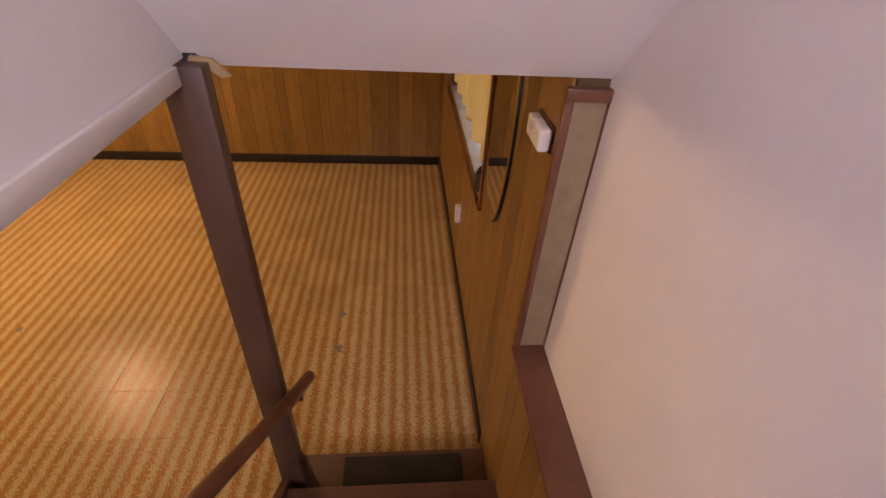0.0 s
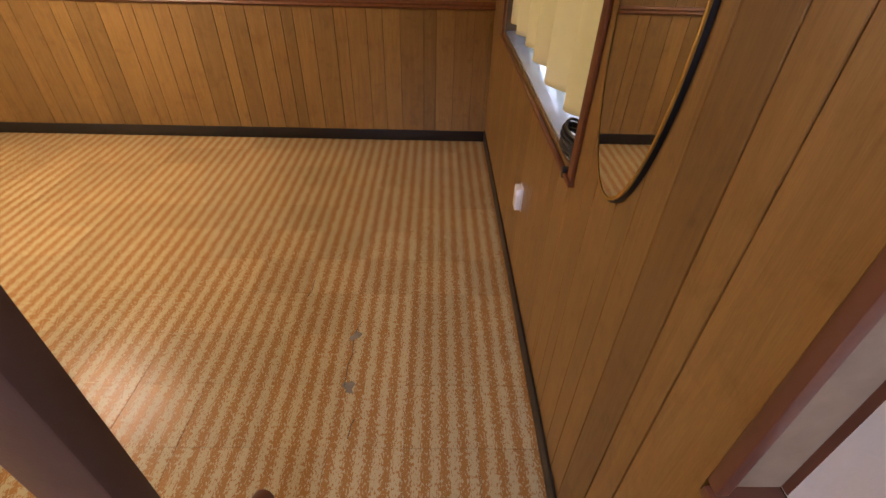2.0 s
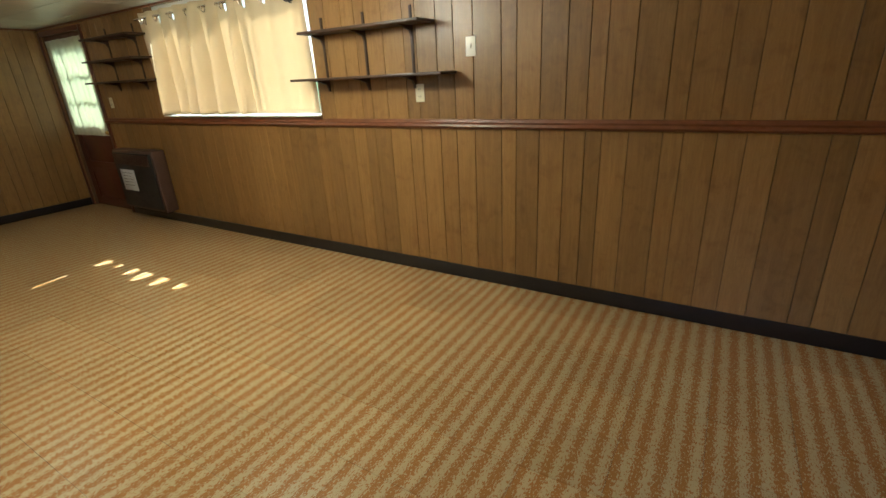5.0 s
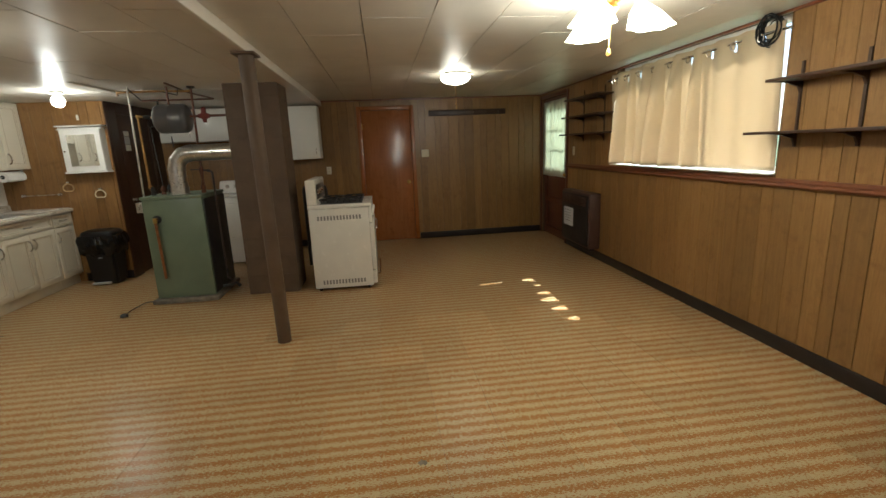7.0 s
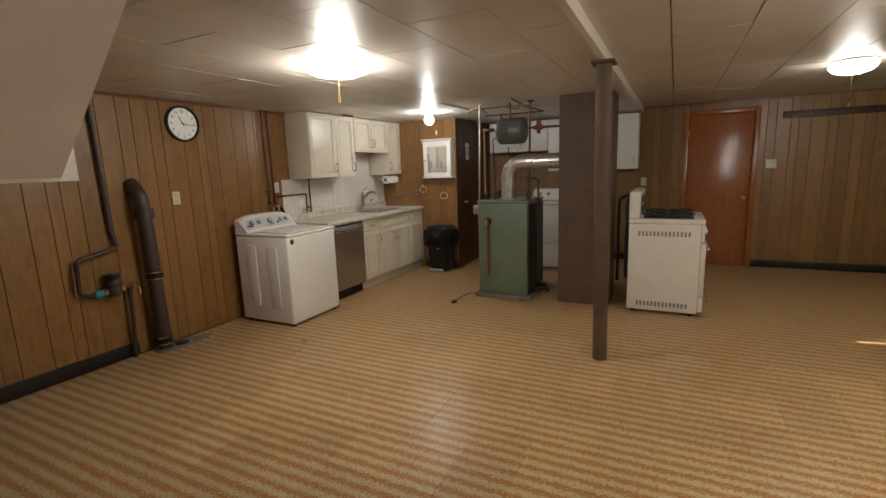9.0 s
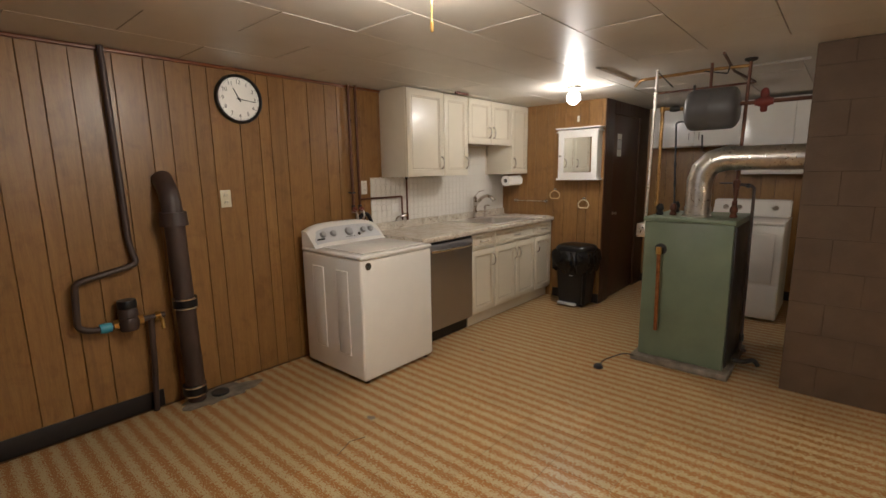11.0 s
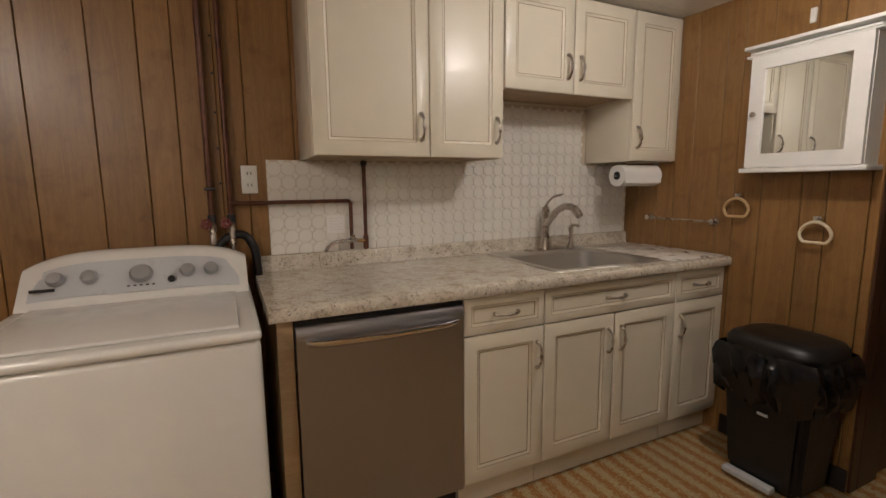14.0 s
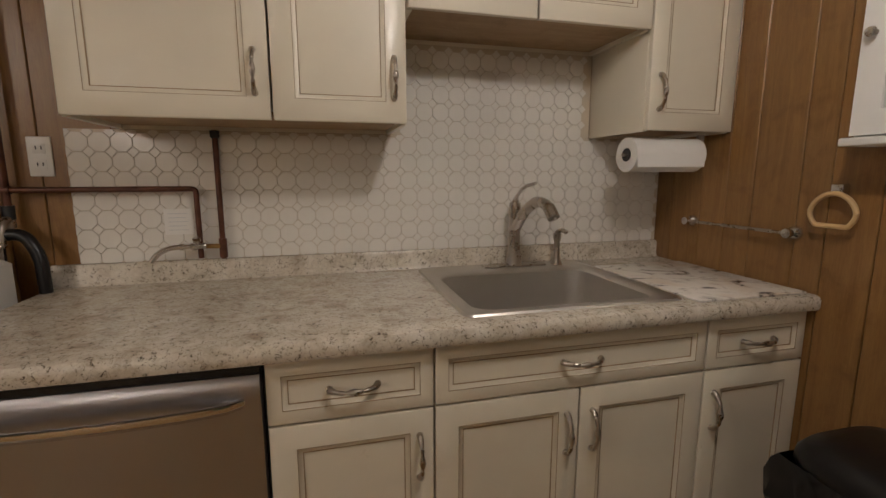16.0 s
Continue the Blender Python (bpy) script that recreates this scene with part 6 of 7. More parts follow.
part("sheet", B(-4.697, -4.614, SOUTH + 0.0185, SOUTH + 0.0195, 1.064, 1.146), PAPER, nt)
bm = bmesh.new()
for k in range(5):
    box(bm, -4.682 + 0.006 * (k % 2), -4.625, SOUTH + 0.0196, SOUTH + 0.0199, 1.130 - 0.013 * k, 1.1315 - 0.013 * k)
part("writing", bm, GREYPLASTIC, nt)
single("ceiling_wire_box", B(-5.20, -5.02, -1.86, -1.84, LOW - 0.026, LOW - 0.004, bev=0.004), DULLCOPPER, "small rusty bracket on the ceiling above the cabinets", "bracket", at=(-5.11, -1.85, LOW))


def soil_stack():
    x, y = -2.75, SOUTH + 0.13
    t = thing("soil_pipe", (x, y, 0), "thick brown painted drain pipe with banded couplings", "pipe")
    bm = bmesh.new()
    tube(bm, [(x - 0.02, y, 0.02), (x, y, 1.20), (x + 0.005, y - 0.01, 1.33), (x + 0.0, y - 0.125, 1.42)], 0.056, 20, corner=0.10)
    part("pipe", bm, PIPEBROWN, t)
    part("hub", cyl(B(), (x, y, 1.14), (x, y, 1.22), 0.078, 0.072, seg=24), PIPEBROWN, t)
    for z in (0.66, 0.09):
        band = part("coupling", cyl(B(), (x - 0.012, y, z - 0.035), (x - 0.012, y, z + 0.035), 0.068, seg=24), BLACKPLASTIC, t, "black rubber coupling")
        for dz in (-0.028, 0.028):
            part("clamp", cyl(B(), (x - 0.012, y, z + dz - 0.005), (x - 0.012, y, z + dz + 0.005), 0.0705, seg=24), CHROME, band)
    bm = bmesh.new()
    rnd = random.Random(5)
    rim = [((x - 0.17) + (0.24 + rnd.uniform(-0.06, 0.06)) * math.cos(2 * math.pi * k / 22), (y + 0.03) + (0.10 + rnd.uniform(-0.03, 0.03)) * math.sin(2 * math.pi * k / 22)) for k in range(22)]
    prism(bm, rim, "z", 0.0012, 0.006)
    single("floor_patch", bm, CONCRETE, "rough bare patch of floor round the drain pipe", "floor patch", at=(x - 0.1, y, 0))
    part("cleanout", cyl(B(), (x - 0.16, y + 0.01, 0.006), (x - 0.16, y + 0.01, 0.018), 0.055, seg=20), BLACKMETAL, t)


soil_stack()
wm = thing("water_meter", (-2.45, SOUTH + 0.09, 0.6), "water meter with a blue valve on dark pipes", "water meter")
SY = SOUTH + 0.07
bm = bmesh.new()
tube(bm, [(-2.515, SOUTH + 0.04, LOW), (-2.53, SOUTH + 0.04, 1.05), (-2.55, SY, 0.93), (-2.25, SY, 0.87), (-2.235, SY, 0.62), (-2.30, SY, 0.59), (-2.66, SY, 0.60)], 0.017, 12, corner=0.035)
part("pipe", bm, PIPEBROWN, wm)
part("inlet_pipe", tube(B(), [(-2.585, SY, 0.60), (-2.575, SY, 0.3), (-2.56, SOUTH + 0.05, 0.0)], 0.016, 12, corner=0.05), PIPEBROWN, wm)
part("meter_body", lathe(B(), [(0.0, -0.05), (0.045, -0.045), (0.055, 0.0), (0.045, 0.03), (0.05, 0.035), (0.05, 0.07), (0.04, 0.085), (0.0, 0.085)], (-2.47, SY + 0.01, 0.60), 20), PIPEBROWN, wm)
part("register", lathe(B(), [(0.0, 0.0), (0.048, 0.0), (0.05, 0.03), (0.046, 0.045), (0.0, 0.047)], (-2.47, SY + 0.01, 0.688), 20), BLACKPLASTIC, wm)
part("valve", lathe(B(), [(0.0, -0.03), (0.026, -0.028), (0.03, 0.0), (0.026, 0.028), (0.0, 0.03)], (-2.36, SY, 0.592), 16, (1, 0, 0)), BLUEPAINT, wm, "blue painted valve")
for x in (-2.41, -2.53, -2.62):
    part("union_nut", cyl(B(), (x - 0.014, SY, 0.597), (x + 0.014, SY, 0.597), 0.027, seg=6), BRASS, wm)
part("tap", tube(B(), [(-2.62, SY, 0.60), (-2.63, SY + 0.05, 0.585), (-2.63, SY + 0.06, 0.53)], 0.011, 10, corner=0.02), BRASS, wm)


# ---- closet wall ----
def medicine_cabinet():
    t = thing("medicine_cabinet", (-6.38, -1.33, 1.335), "white mirrored medicine cabinet with a cornice on panelling", "cabinet")
    X, y0, y1 = -6.442, -1.512, -1.085
    bm = bmesh.new()
    box(bm, X, X + 0.10, y0, y0 + 0.016, 1.337, 1.812)
    box(bm, X, X + 0.10, y1 - 0.016, y1, 1.337, 1.812)
    box(bm, X, X + 0.10, y0 + 0.016, y1 - 0.016, 1.337, 1.353)
    box(bm, X, X + 0.10, y0 + 0.016, y1 - 0.016, 1.796, 1.812)
    box(bm, X, X + 0.006, y0 + 0.016, y1 - 0.016, 1.353, 1.796)
    part("body", bm, WHITETRIM, t)
    bm = bmesh.new()
    for k, (o, z) in enumerate(((0.006, 1.813), (0.012, 1.822), (0.022, 1.809), (0.030, 1.843))):
        box(bm, X, X + 0.10 + o, y0 - o, y1 + o, z, z + (0.009 if k < 3 else 0.014), bev=0.002)
    part("cornice", bm, WHITETRIM, t)
    part("sill", B(X, X + 0.125, y0 - 0.018, y1 + 0.018, 1.317, 1.3365, bev=0.004), WHITETRIM, t)
    bm = bmesh.new()
    F = X + 0.102
    for a0, a1, q0, q1 in ((y0 + 0.002, y1 - 0.002, 1.34, 1.397), (y0 + 0.002, y1 - 0.002, 1.752, 1.809), (y0 + 0.002, y0 + 0.06, 1.397, 1.752), (y1 - 0.06, y1 - 0.002, 1.397, 1.752)):
        box(bm, F, F + 0.018, a0, a1, q0, q1)
    d = part("door", bm, WHITETRIM, t)
    part("mirror", B(F + 0.006, F + 0.010, y0 + 0.06, y1 - 0.06, 1.397, 1.752), MIRROR, d, "mirror pane")
    part("knob", lathe(B(), [(0.0, 0.0), (0.006, 0.0), (0.006, 0.01), (0.012, 0.016), (0.009, 0.024), (0.0, 0.025)], (F + 0.018, y0 + 0.03, 1.567), 14, (1, 0, 0)), NICKEL, d)


medicine_cabinet()
single("adhesive_hook", B(-6.442, -6.432, -1.36, -1.335, 1.92, 1.98, bev=0.004), WHITEPLATE, "small white plastic hook on the panelling", "hook", at=(-6.44, -1.35, 1.92))
for y, z, mat, lab in ((-1.585, 1.15, WOODRING, "tan plastic towel ring on a chrome mount"), (-1.25, 1.06, IVORYRING, "ivory plastic towel ring on a chrome mount")):
    t = thing("towel_ring", (-6.43, y, z), lab, "towel ring", "towel rings")
    part("mount", B(-6.442, -6.415, y - 0.016, y + 0.016, z + 0.045, z + 0.075, bev=0.004), CHROME, t)
    bm = bmesh.new()
    pts = [(-6.41, y + 0.058 * math.cos(a) * (1.0 - 0.12 * max(0.0, math.sin(a))), z + max(-0.036, 0.05 * math.sin(a))) for a in [2 * math.pi * k / 32 for k in range(33)]]
    tube(bm, pts, 0.0068, 10)
    part("ring", bm, mat, t)
tb = thing("towel_bar", (-6.42, -1.9, 1.08), "thin clear towel bar between two chrome mounts", "towel bar")
for y in (-2.09, -1.70):
    part("mount", lathe(B(), [(0.0, 0.0), (0.022, 0.0), (0.02, 0.01), (0.011, 0.02), (0.014, 0.04), (0.0, 0.042)], (-6.442, y, 1.08), 16, (1, 0, 0)), CHROME, tb)
part("bar", cyl(B(), (-6.412, -2.09, 1.08), (-6.412, -1.70, 1.08), 0.005, seg=10), NICKEL, tb)


def bin_with_bag():
    t = thing("pedal_bin", (-6.26, -1.23, 0), "black plastic pedal bin lined with a black bag", "bin")
    x0, x1, y0, y1 = -6.42, -6.12, -1.42, -1.07
    bm = bmesh.new()
    v0 = [bm.verts.new(p) for p in ((x0 + 0.03, y0 + 0.03, 0.005), (x1 - 0.04, y0 + 0.03, 0.005), (x1 - 0.04, y1 - 0.03, 0.005), (x0 + 0.03, y1 - 0.03, 0.005))]
    v1 = [bm.verts.new(p) for p in ((x0, y0, 0.57), (x1, y0, 0.57), (x1, y1, 0.57), (x0, y1, 0.57))]
    for i in range(4):
        bm.faces.new((v0[i], v0[(i + 1) % 4], v1[(i + 1) % 4], v1[i]))
    bm.faces.new(v0)
    bm.faces.new(v1)
    bmesh.ops.bevel(bm, geom=bm.edges[:], offset=0.03, segments=3, affect="EDGES")
    part("bucket", bm, BLACKPLASTIC, t)
    bm = bmesh.new()
    n, rings = 48, []
    for k, z in ((1.0, 0.585), (1.03, 0.60), (1.02, 0.622), (0.94, 0.642), (0.72, 0.655), (0.35, 0.662), (0.04, 0.664)):
        ring = []
        for i in range(n):
            a = 2 * math.pi * i / n
            c, q = math.cos(a), math.sin(a)
            m = (abs(c / 0.158) ** 4 + abs(q / 0.183) ** 4) ** -0.25
            ring.append(bm.verts.new(((x0 + x1) / 2 + c * m * k, (y0 + y1) / 2 + q * m * k, z)))
        rings.append(ring)
    for a, b in zip(rings, rings[1:]):
        for i in range(n):
            bm.faces.new((a[i], a[(i + 1) % n], b[(i + 1) % n], b[i]))
    bm.faces.new(rings[-1])
    part("lid", bm, BLACKPLASTIC, t)
    bm = bmesh.new()
    rnd = random.Random(3)
    n, rings = 64, []
    for r, z, am in ((0.0, 0.60, 0.002), (0.014, 0.585, 0.006), (0.024, 0.55, 0.016), (0.030, 0.50, 0.020), (0.026, 0.45, 0.022), (0.012, 0.40, 0.020), (0.002, 0.375, 0.012)):
        ringv = []
        for k in range(n):
            a = 2 * math.pi * k / n
            c, s = math.cos(a), math.sin(a)
            m = max(abs(c) / ((x1 - x0) / 2 + 0.008), abs(s) / ((y1 - y0) / 2 + 0.008))
            shrink = 1 - 0.05 * (0.6 - z) / 0.16
            w = r + am * math.sin(k * 1.9 + z * 40) * rnd.uniform(0.4, 1)
            ringv.append(bm.verts.new(((x0 + x1) / 2 + c * (1 / m * shrink + w), (y0 + y1) / 2 + s * (1 / m * shrink + w), z + (0.02 * math.sin(k * 0.8) + rnd.uniform(-0.008, 0.008) if z < 0.42 else 0))))
        rings.append(ringv)
    for a, b in zip(rings, rings[1:]):
        for k in range(n):
            bm.faces.new((a[k], a[(k + 1) % n], b[(k + 1) % n], b[k]))
    part("bag", bm, BAGPLASTIC, t, "crumpled black bag rim")
    part("pedal", B(x1 - 0.03, x1 + 0.012, y0 + 0.05, y1 - 0.10, 0.02, 0.045, bev=0.006), GREYPLASTIC, t)
    part("badge", B(x1 - 0.004, x1 + 0.001, -1.25, -1.21, 0.335, 0.345), GREYPLASTIC, t)


bin_with_bag()


# ---- west wall ----
def hung_cabinet(y0, y1, z0, z1, label, n=2):
    t = thing("hung_cabinet", (-7.6, (y0 + y1) / 2, z0), label, "cabinet", "white cabinets on the west wall")
    X, F = WEST + 0.0085, -7.45
    part("body", B(X, F - 0.02, y0, y1, z0, z1, bev=0.003), WHITETRIM, t)
    w = (y1 - y0) / n
    for k in range(n):
        d = part("door", B(F - 0.019, F, y0 + w * k + 0.003, y0 + w * (k + 1) - 0.003, z0 + 0.004, z1 - 0.004, bev=0.004), ENAMEL, t)
        hy = y0 + w * (k + 1) - 0.05 if k % 2 == 0 else y0 + w * k + 0.05
        part("handle", tube(B(), [(F, hy, z0 + 0.07), (F + 0.022, hy, z0 + 0.07), (F + 0.022, hy, z0 + 0.15), (F, hy, z0 + 0.15)], 0.004, 8, corner=0.008), CHROME, d)


hung_cabinet(-0.93, -0.012, 1.655, 2.10, "white hung double cabinet on the dark panelled back wall")
hung_cabinet(-0.01, 1.23, 1.35, 2.10, "white tall hung cabinet above the dryer and beside the chimney", 3)
hr = thing("hook_rail", (WEST + 0.02, 3.46, 1.97), "dark carved wooden hook rail on the panelled west wall", "hook rail")
part("board", B(WEST + 0.0085, WEST + 0.026, 2.88, 4.10, 1.915, 2.0, bev=0.006), SHELFWOOD, hr)
for k in range(6):
    y = 3.0 + k * 0.198
    part("peg", lathe(B(), [(0.0, 0.0), (0.012, 0.0), (0.009, 0.03), (0.016, 0.045), (0.0, 0.05)], (WEST + 0.026, y, 1.955), 12, (1, 0, 0)), SHELFWOOD, hr)


# ---- north wall ----
def bracket_shelf(x0, x1, zs, stands, label, depth=0.2, ends=None):
    t = thing("wall_shelf", ((x0 + x1) / 2, NORTH - 0.1, min(zs)), label, "shelf")
    for i, z in enumerate(zs):
        a0, a1 = (x0, x1) if not ends else ends[i]
        part("board", B(a0, a1, NF - 0.012 - depth, NF - 0.012, z - 0.018, z, bev=0.003), SHELFWOOD, t)
    for x in stands:
        part("standard", B(x - 0.009, x + 0.009, NF - 0.011, NF - 0.001, min(zs) - 0.10, max(zs) + 0.10, bev=0.001), SHELFWOOD, t)
        for z in zs:
            bm = bmesh.new()
            prism(bm, [(NF - 0.0115, z - 0.0185), (NF - 0.0115, z - 0.085), (NF - 0.03, z - 0.05), (NF - 0.10, z - 0.028), (NF - 0.18, z - 0.0185)], "x", x - 0.007, x + 0.007)
            part("bracket", bm, SHELFWOOD, t)


bracket_shelf(-3.2, -1.93, (1.455, 1.765), (-3.05, -2.655, -2.255), "dark brown two-tier bracket shelf on the panelled wall", ends=[(-3.24, -1.92), (-3.10, -2.07)])
bracket_shelf(-6.4, -5.38, (1.54, 1.75, 1.96), (-6.15, -5.6), "dark brown three-tier bracket shelf beside the window", ends=[(-6.45, -5.36), (-6.38, -5.36), (-6.3, -5.36)])


def gas_heater():
    t = thing("wall_heater", (-5.95, 4.6, 0.1), "brown wall heater with a pale control label", "heater")
    x0, x1, f = -6.47, -5.62, NORTH - 0.17
    part("case", B(x0, x1, f + 0.02, NF - 0.001, 0.14, 0.82, bev=0.015, seg=3), POSTPAINT, t)
    part("grille_frame", B(x0 + 0.03, x1 - 0.03, f, f + 0.019, 0.17, 0.79, bev=0.006), BLACKMETAL, t)
    for k in range(9):
        part("slat", B(x0 + 0.06, x1 - 0.06, f - 0.008, f - 0.001, 0.66 + 0.013 * k, 0.666 + 0.013 * k), POSTPAINT, t)
    part("label_panel", B(x0 + 0.12, x0 + 0.42, f - 0.004, f - 0.001, 0.36, 0.60, bev=0.001), GREYPLASTIC, t, "pale printed label")
    bm = bmesh.new()
    for k in range(5):
        box(bm, x0 + 0.15, x0 + 0.36 - 0.03 * (k % 2), f - 0.0045, f - 0.0041, 0.56 - 0.035 * k, 0.565 - 0.035 * k)
    part("label_print", bm, BLACKMETAL, t)
    part("foot_bracket", B(x0 + 0.1, x1 - 0.1, NF - 0.09, NF - 0.02, 0.101, 0.139), BLACKMETAL, t)


gas_heater()
ck = thing("cable_coil", (-3.3, 4.66, 2.08), "coil of black cable hung beside the curtain", "cable")
bm = bmesh.new()
rc = random.Random(8)
for k in range(13):
    rx, rz, ox, oz = rc.uniform(0.065, 0.105), rc.uniform(0.06, 0.10), rc.uniform(-0.012, 0.012), rc.uniform(-0.012, 0.012)
    tube(bm, [(-3.29 + ox + rx * math.cos(a), NF - 0.012 - 0.0045 * k, 2.09 + oz + rz * math.sin(a)) for a in [2 * math.pi * i / 24 for i in range(25)]], 0.0042, 6)
part("cable", bm, BLACKPLASTIC, ck)
part("nail", cyl(B(), (-3.29, NF, 2.18), (-3.29, NF - 0.07, 2.165), 0.004, seg=8), NICKEL, ck)

# ---- east wall ----
mi = thing("oval_mirror", (EAST - 0.015, 1.66, 1.2), "tall oval mirror with a thin gilt edge on the panelled wall", "mirror")
lathe_at = (EAST - 0.009, 1.735, 1.66)
part("backing", lathe(B(), [(0.0, 0.0), (0.2025, 0.0), (0.2025, 0.012), (0.0, 0.012)], lathe_at, 64, (-1, 0, 0), squash=1.0), BLACKPLASTIC, mi)
part("edge", lathe(B(), [(0.203, 0.010), (0.203, 0.0), (0.2075, 0.0), (0.2075, 0.0155), (0.203, 0.0165)], lathe_at, 64, (-1, 0, 0), caps=False), GILT, mi)
# Black ring painted in for the shadow round the gilt edge.
part("rim", lathe(B(), [(0.2078, 0.008), (0.2078, 0.0), (0.2108, 0.0), (0.2105, 0.008), (0.2078, 0.011)], lathe_at, 64, (-1, 0, 0), caps=False), BLACKPLASTIC, mi, "black ring painting the shadow round the edge")
part("glass", lathe(B(), [(0.0, 0.0125), (0.2028, 0.0125), (0.2028, 0.015), (0.0, 0.015)], lathe_at, 64, (-1, 0, 0)), MIRROR, mi, "mirror glass")
for ch in mi.children:
    for v in ch.data.vertices:
        v.co.z = (v.co.z - 0.46) * 2.3 + 0.46
th = thing("thermostat", (EAST - 0.03, 1.2, 1.82), "cream thermostat on a wooden backing plate", "thermostat")
part("back_plate", B(EAST - 0.016, EAST - 0.0085, 1.125, 1.275, 1.783, 1.863, bev=0.002), TRIMWOOD, th)
part("case", B(EAST - 0.052, EAST - 0.0165, 1.115, 1.265, 1.79, 1.858, bev=0.010, seg=3), WHITEPLATE, th)
bm = bmesh.new()
for y, z in ((1.17, 1.848), (1.17, 1.823), (1.19, 1.835), (1.15, 1.835)):
    cyl(bm, (EAST - 0.0525, y, z), (EAST - 0.0535, y, z), 0.003, seg=8)
part("buttons", bm, GREYPLASTIC, th)

# ---- splashback tiles ----
splash = single("splashback", B(-6.437, -4.372, BACK - 0.0005, BACK + 0.003, 0.9815, 1.387), GROUT, "white octagon mosaic splashback with tan grout", "splashback", kind="structure")
single("splashback_upper", B(-6.104, -5.339, BACK - 0.0005, BACK + 0.003, 1.3875, 1.70), GROUT, "white octagon mosaic above the sink", "splashback", kind="structure")
P = 0.0585
bm = bmesh.new()
for r, y in ((0.0285, 0.0), (0.0285, 0.0028), (0.0274, 0.004)):
    for k in range(8):
        a = math.pi / 8 + math.pi / 4 * k
        bm.verts.new((r / math.cos(math.pi / 8) * math.cos(a), y, r / math.cos(math.pi / 8) * math.sin(a)))
bm.verts.ensure_lookup_table()
for q in range(2):
    for k in range(8):
        bm.faces.new((bm.verts[q * 8 + k], bm.verts[q * 8 + (k + 1) % 8], bm.verts[q * 8 + 8 + (k + 1) % 8], bm.verts[q * 8 + 8 + k]))
bm.faces.new([bm.verts[16 + k] for k in range(8)])
bmesh.ops.recalc_face_normals(bm, faces=bm.faces)
octagon = bpy.data.meshes.new("tile")
bm.to_mesh(octagon)
bm.free()
octagon.materials.append(GLAZE)
bm = bmesh.new()
bm.from_mesh(octagon)
bmesh.ops.bisect_plane(bm, geom=[*bm.verts, *bm.edges, *bm.faces], plane_co=(0, 0, -0.0165), plane_no=(0, 0, -1), clear_outer=True)
cut_tile = bpy.data.meshes.new("cut_tile")
bm.to_mesh(cut_tile)
bm.free()
cut_tile.materials.append(GLAZE)
dots, high_dots = bmesh.new(), bmesh.new()
x = -4.402
while x > -6.42:
    z = 0.9985
    while z < 1.66:
        if z < 1.36 or -6.08 < x < -5.36:
            ob = new("tile", octagon if z > 1.0 else cut_tile)
            ob.parent = splash
            ob.location = (x, BACK + 0.003, z)
            for side in ((1, -1) if x > -4.41 else (-1,)):
                m = Matrix.Translation((x + side * P / 2, BACK + 0.0045, z + P / 2)) @ Matrix.Rotation(math.pi / 4, 4, "Y") @ Matrix.Diagonal((0.0222, 0.0035, 0.0222, 1))
                bmesh.ops.create_cube(high_dots if -6.08 < x < -5.36 else dots, size=1.0, matrix=m)
        z += P
    x -= P
bmesh.ops.bisect_plane(dots, geom=[*dots.verts, *dots.edges, *dots.faces], plane_co=(-4.3725, 0, 0), plane_no=(1, 0, 0), clear_outer=True)
bmesh.ops.bisect_plane(dots, geom=[*dots.verts, *dots.edges, *dots.faces], plane_co=(0, 0, 1.3865), plane_no=(0, 0, 1), clear_outer=True)
dot = single("tile_dots", dots, GLAZE, "small white square tiles between the octagons", kind="stuff")
dot.parent = splash
dot = single("tile_dots", high_dots, GLAZE, "small white square tiles between the octagons", kind="stuff")
dot.parent = splash

# ---- floor tiles ----
S = 0.305
bm = bmesh.new()
h, g = S / 2 - 0.0004, 0.0005
lo = [bm.verts.new((sx * h, sy * h, -0.0038)) for sx, sy in ((-1, -1), (1, -1), (1, 1), (-1, 1))]
hi = [bm.verts.new((sx * (h - g), sy * (h - g), 0.0)) for sx, sy in ((-1, -1), (1, -1), (1, 1), (-1, 1))]
for i in range(4):
    bm.faces.new((lo[i], lo[(i + 1) % 4], hi[(i + 1) % 4], hi[i]))
bm.faces.new(hi)
tile = bpy.data.meshes.new("tile")
bm.to_mesh(tile)
bm.free()
tile.materials.append(FLOORTILE)
rest, X0, Y0 = bmesh.new(), -0.277 + S / 2, 2.005 + S / 2
count = 0
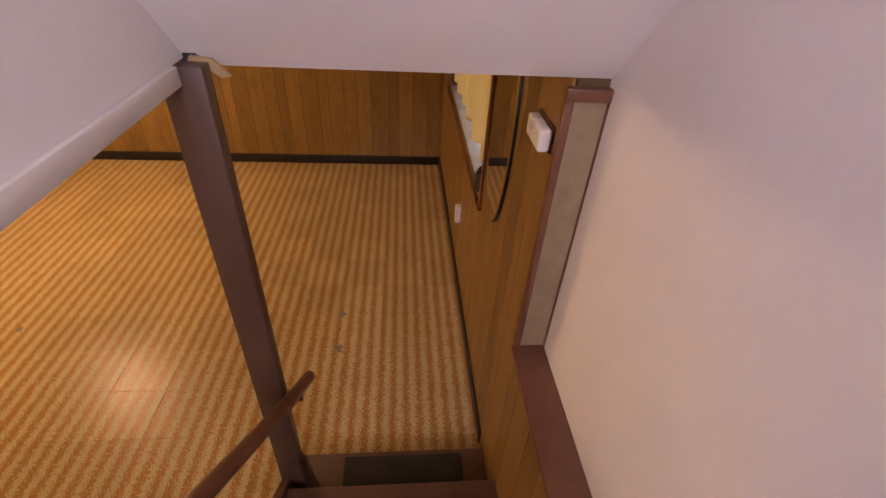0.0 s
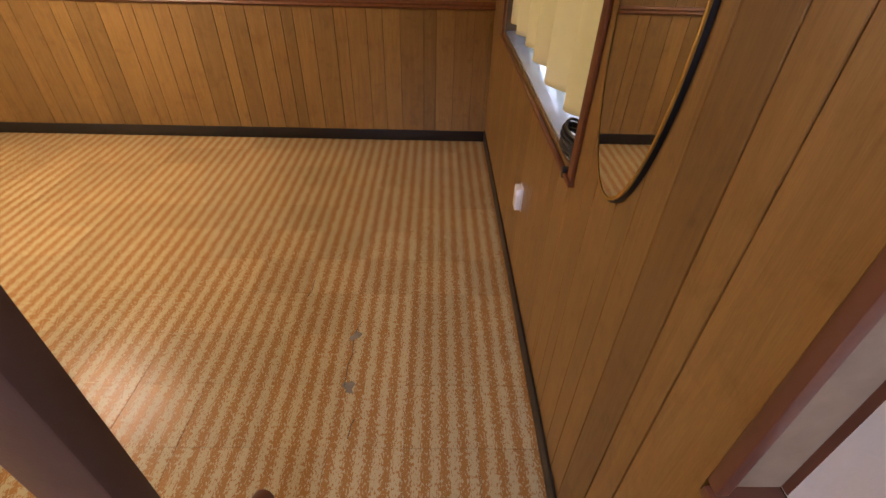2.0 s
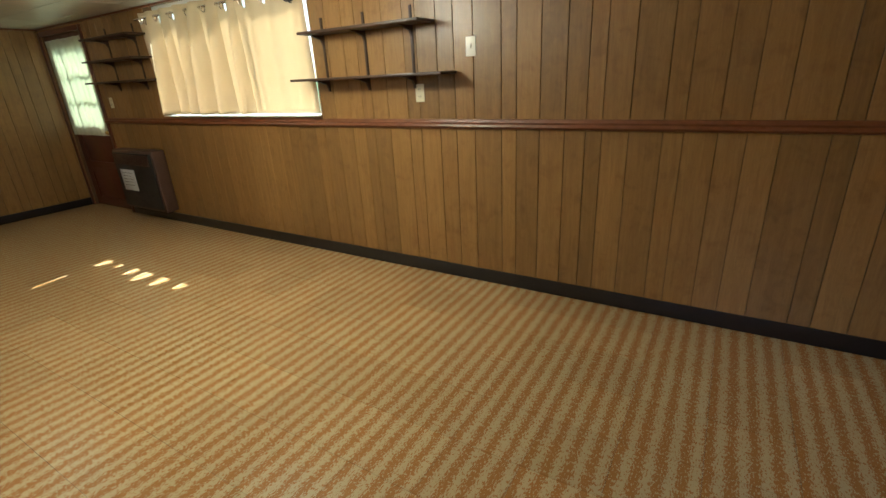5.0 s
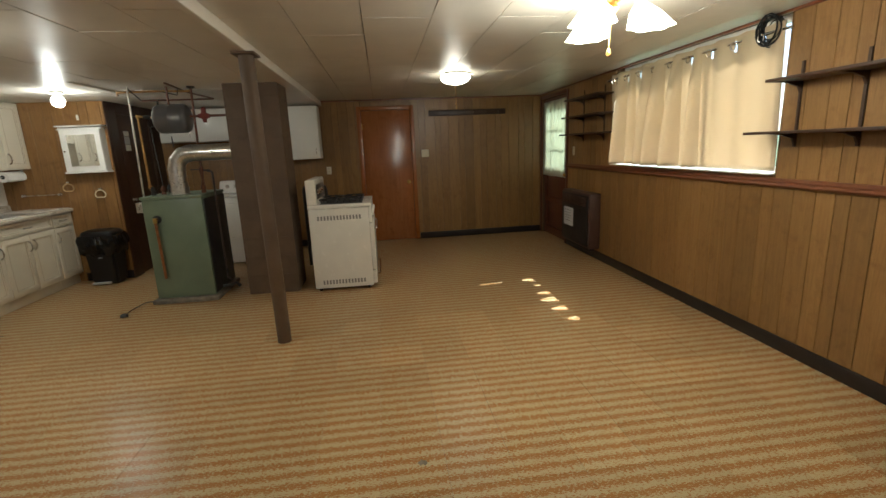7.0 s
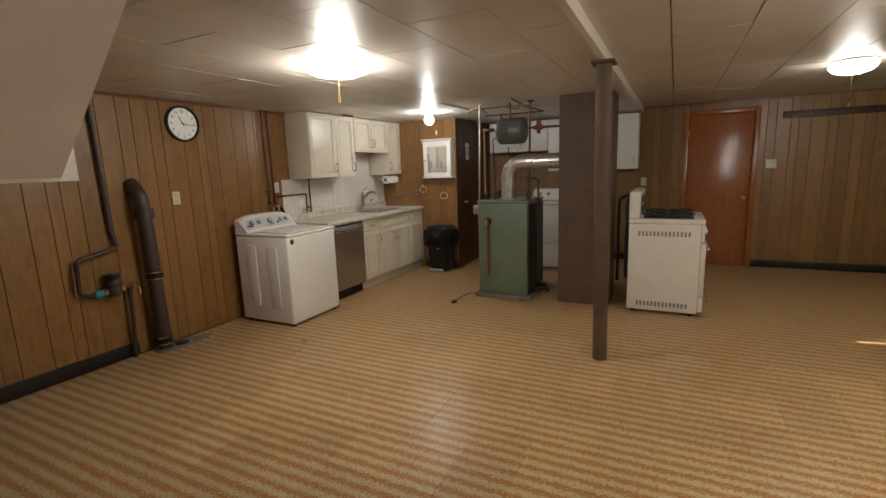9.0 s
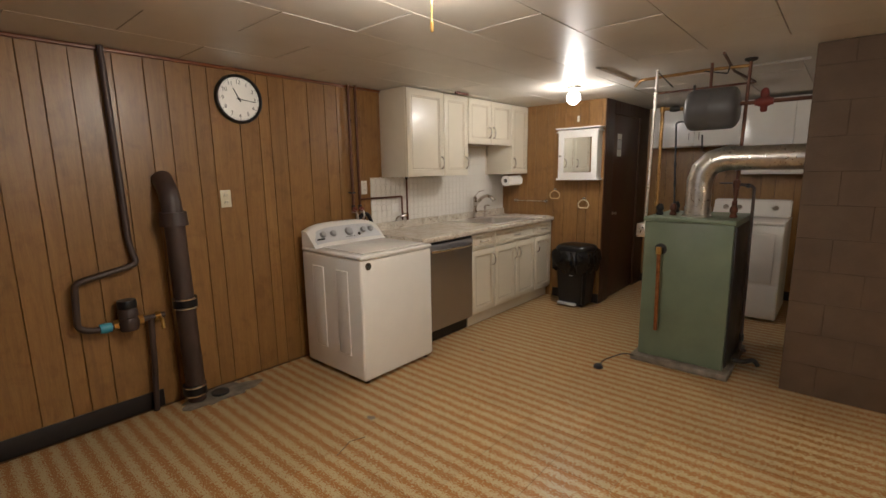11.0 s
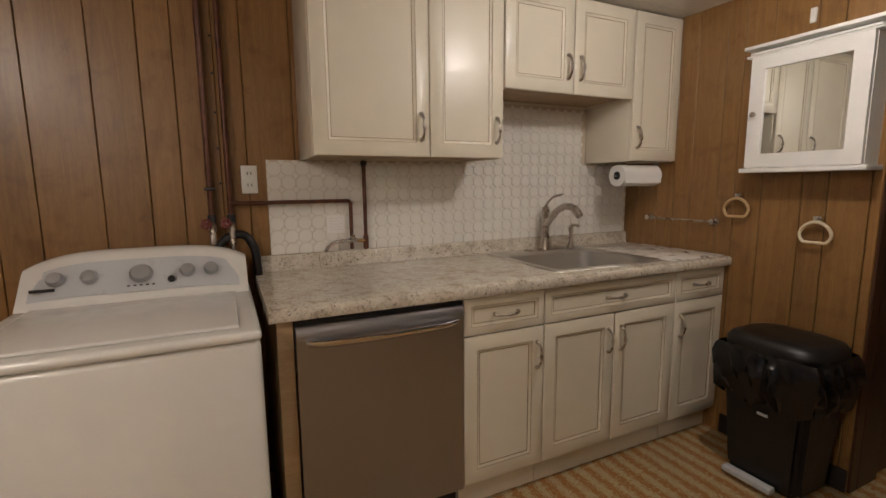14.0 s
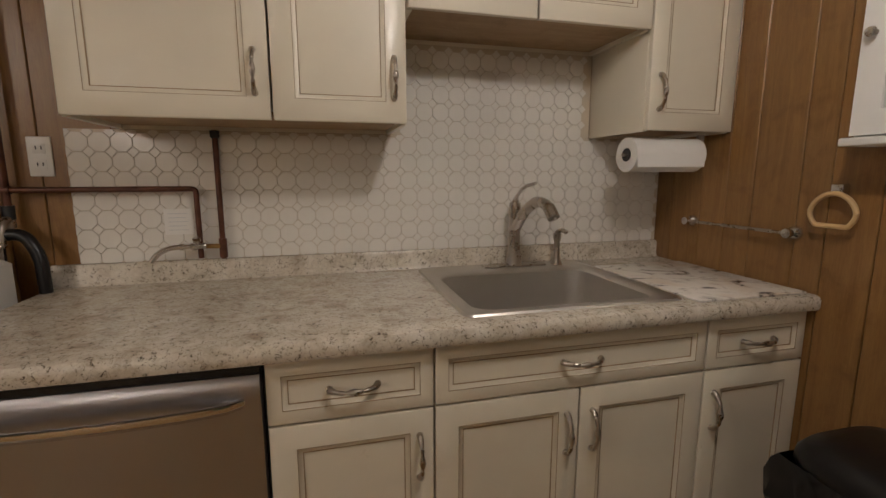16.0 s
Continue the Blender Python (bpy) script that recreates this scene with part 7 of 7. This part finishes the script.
for i in range(-27, 4):
    for j in range(-15, 10):
        cx, cy = X0 + S * i, Y0 + S * j
        if cx < WEST - 0.1 or cx > EAST + 0.1 or cy < SOUTH - 0.1 or cy > NORTH + 0.1:
            continue
        near = -4.2 < cx < 0.6 and cy > 0.6 or (-4.2 < cx < -1.8 and cy > -0.9)
        if near and count < 300:
            ob = new("tile", tile)
            ob.parent = floor
            ob.location = (cx, cy, random.uniform(-0.0003, 0.0002))
            ob.rotation_euler = (random.uniform(-0.0008, 0.0008), random.uniform(-0.0008, 0.0008), random.uniform(-0.0015, 0.0015))
            count += 1
        else:
            v = [rest.verts.new((cx + sx * h, cy + sy * h, -0.0002)) for sx, sy in ((-1, -1), (1, -1), (1, 1), (-1, 1))]
            w = [rest.verts.new((cx + sx * h, cy + sy * h, -0.0038)) for sx, sy in ((-1, -1), (1, -1), (1, 1), (-1, 1))]
            rest.faces.new(v)
            for q in range(4):
                rest.faces.new((w[q], w[(q + 1) % 4], v[(q + 1) % 4], v[q]))
tagged(single("floor_tiles", rest, FLOORTILE, "striped vinyl floor tiles further off", kind="stuff"), kind="stuff").parent = floor
rnd = random.Random(11)
for cx, cy, r in ((-0.25, 2.30, 0.035), (-0.235, 1.99, 0.038), (-0.35, 0.75, 0.02), (-2.3, 2.2, 0.025), (-3.35, -1.15, 0.03), (-4.6, -1.25, 0.02)):
    bm = bmesh.new()
    rim = [(cx + r * rnd.uniform(0.35, 1.1) * math.cos(2 * math.pi * k / 13), cy + r * rnd.uniform(0.5, 1.2) * math.sin(2 * math.pi * k / 13)) for k in range(13)]
    prism(bm, rim, "z", 0.0004, 0.0011)
    single("floor_chip", bm, CONCRETE, "grey chipped corner of a floor tile", "floor chip", at=(cx, cy, 0))
for path in (((-0.255, 2.32), (-0.245, 2.37), (-0.235, 2.395)), ((-0.26, 2.0), (-0.262, 2.12), (-0.25, 2.18), (-0.258, 2.27)), ((-0.56, 2.58), (-0.545, 2.64), (-0.55, 2.72)), ((-0.205, 1.74), (-0.20, 1.80), (-0.19, 1.83)), ((-3.0, -1.0), (-3.12, -1.05), (-3.2, -1.02)), ((-1.9, 0.9), (-2.0, 0.98), (-2.1, 0.97))):
    bm = bmesh.new()
    tube(bm, [(px, py, 0.0006) for px, py in path], 0.0016, 5, flat=1.0)
    single("floor_crack", bm, INK, "thin dark crack in the floor tiles", "floor crack", at=(path[0][0], path[0][1], 0))
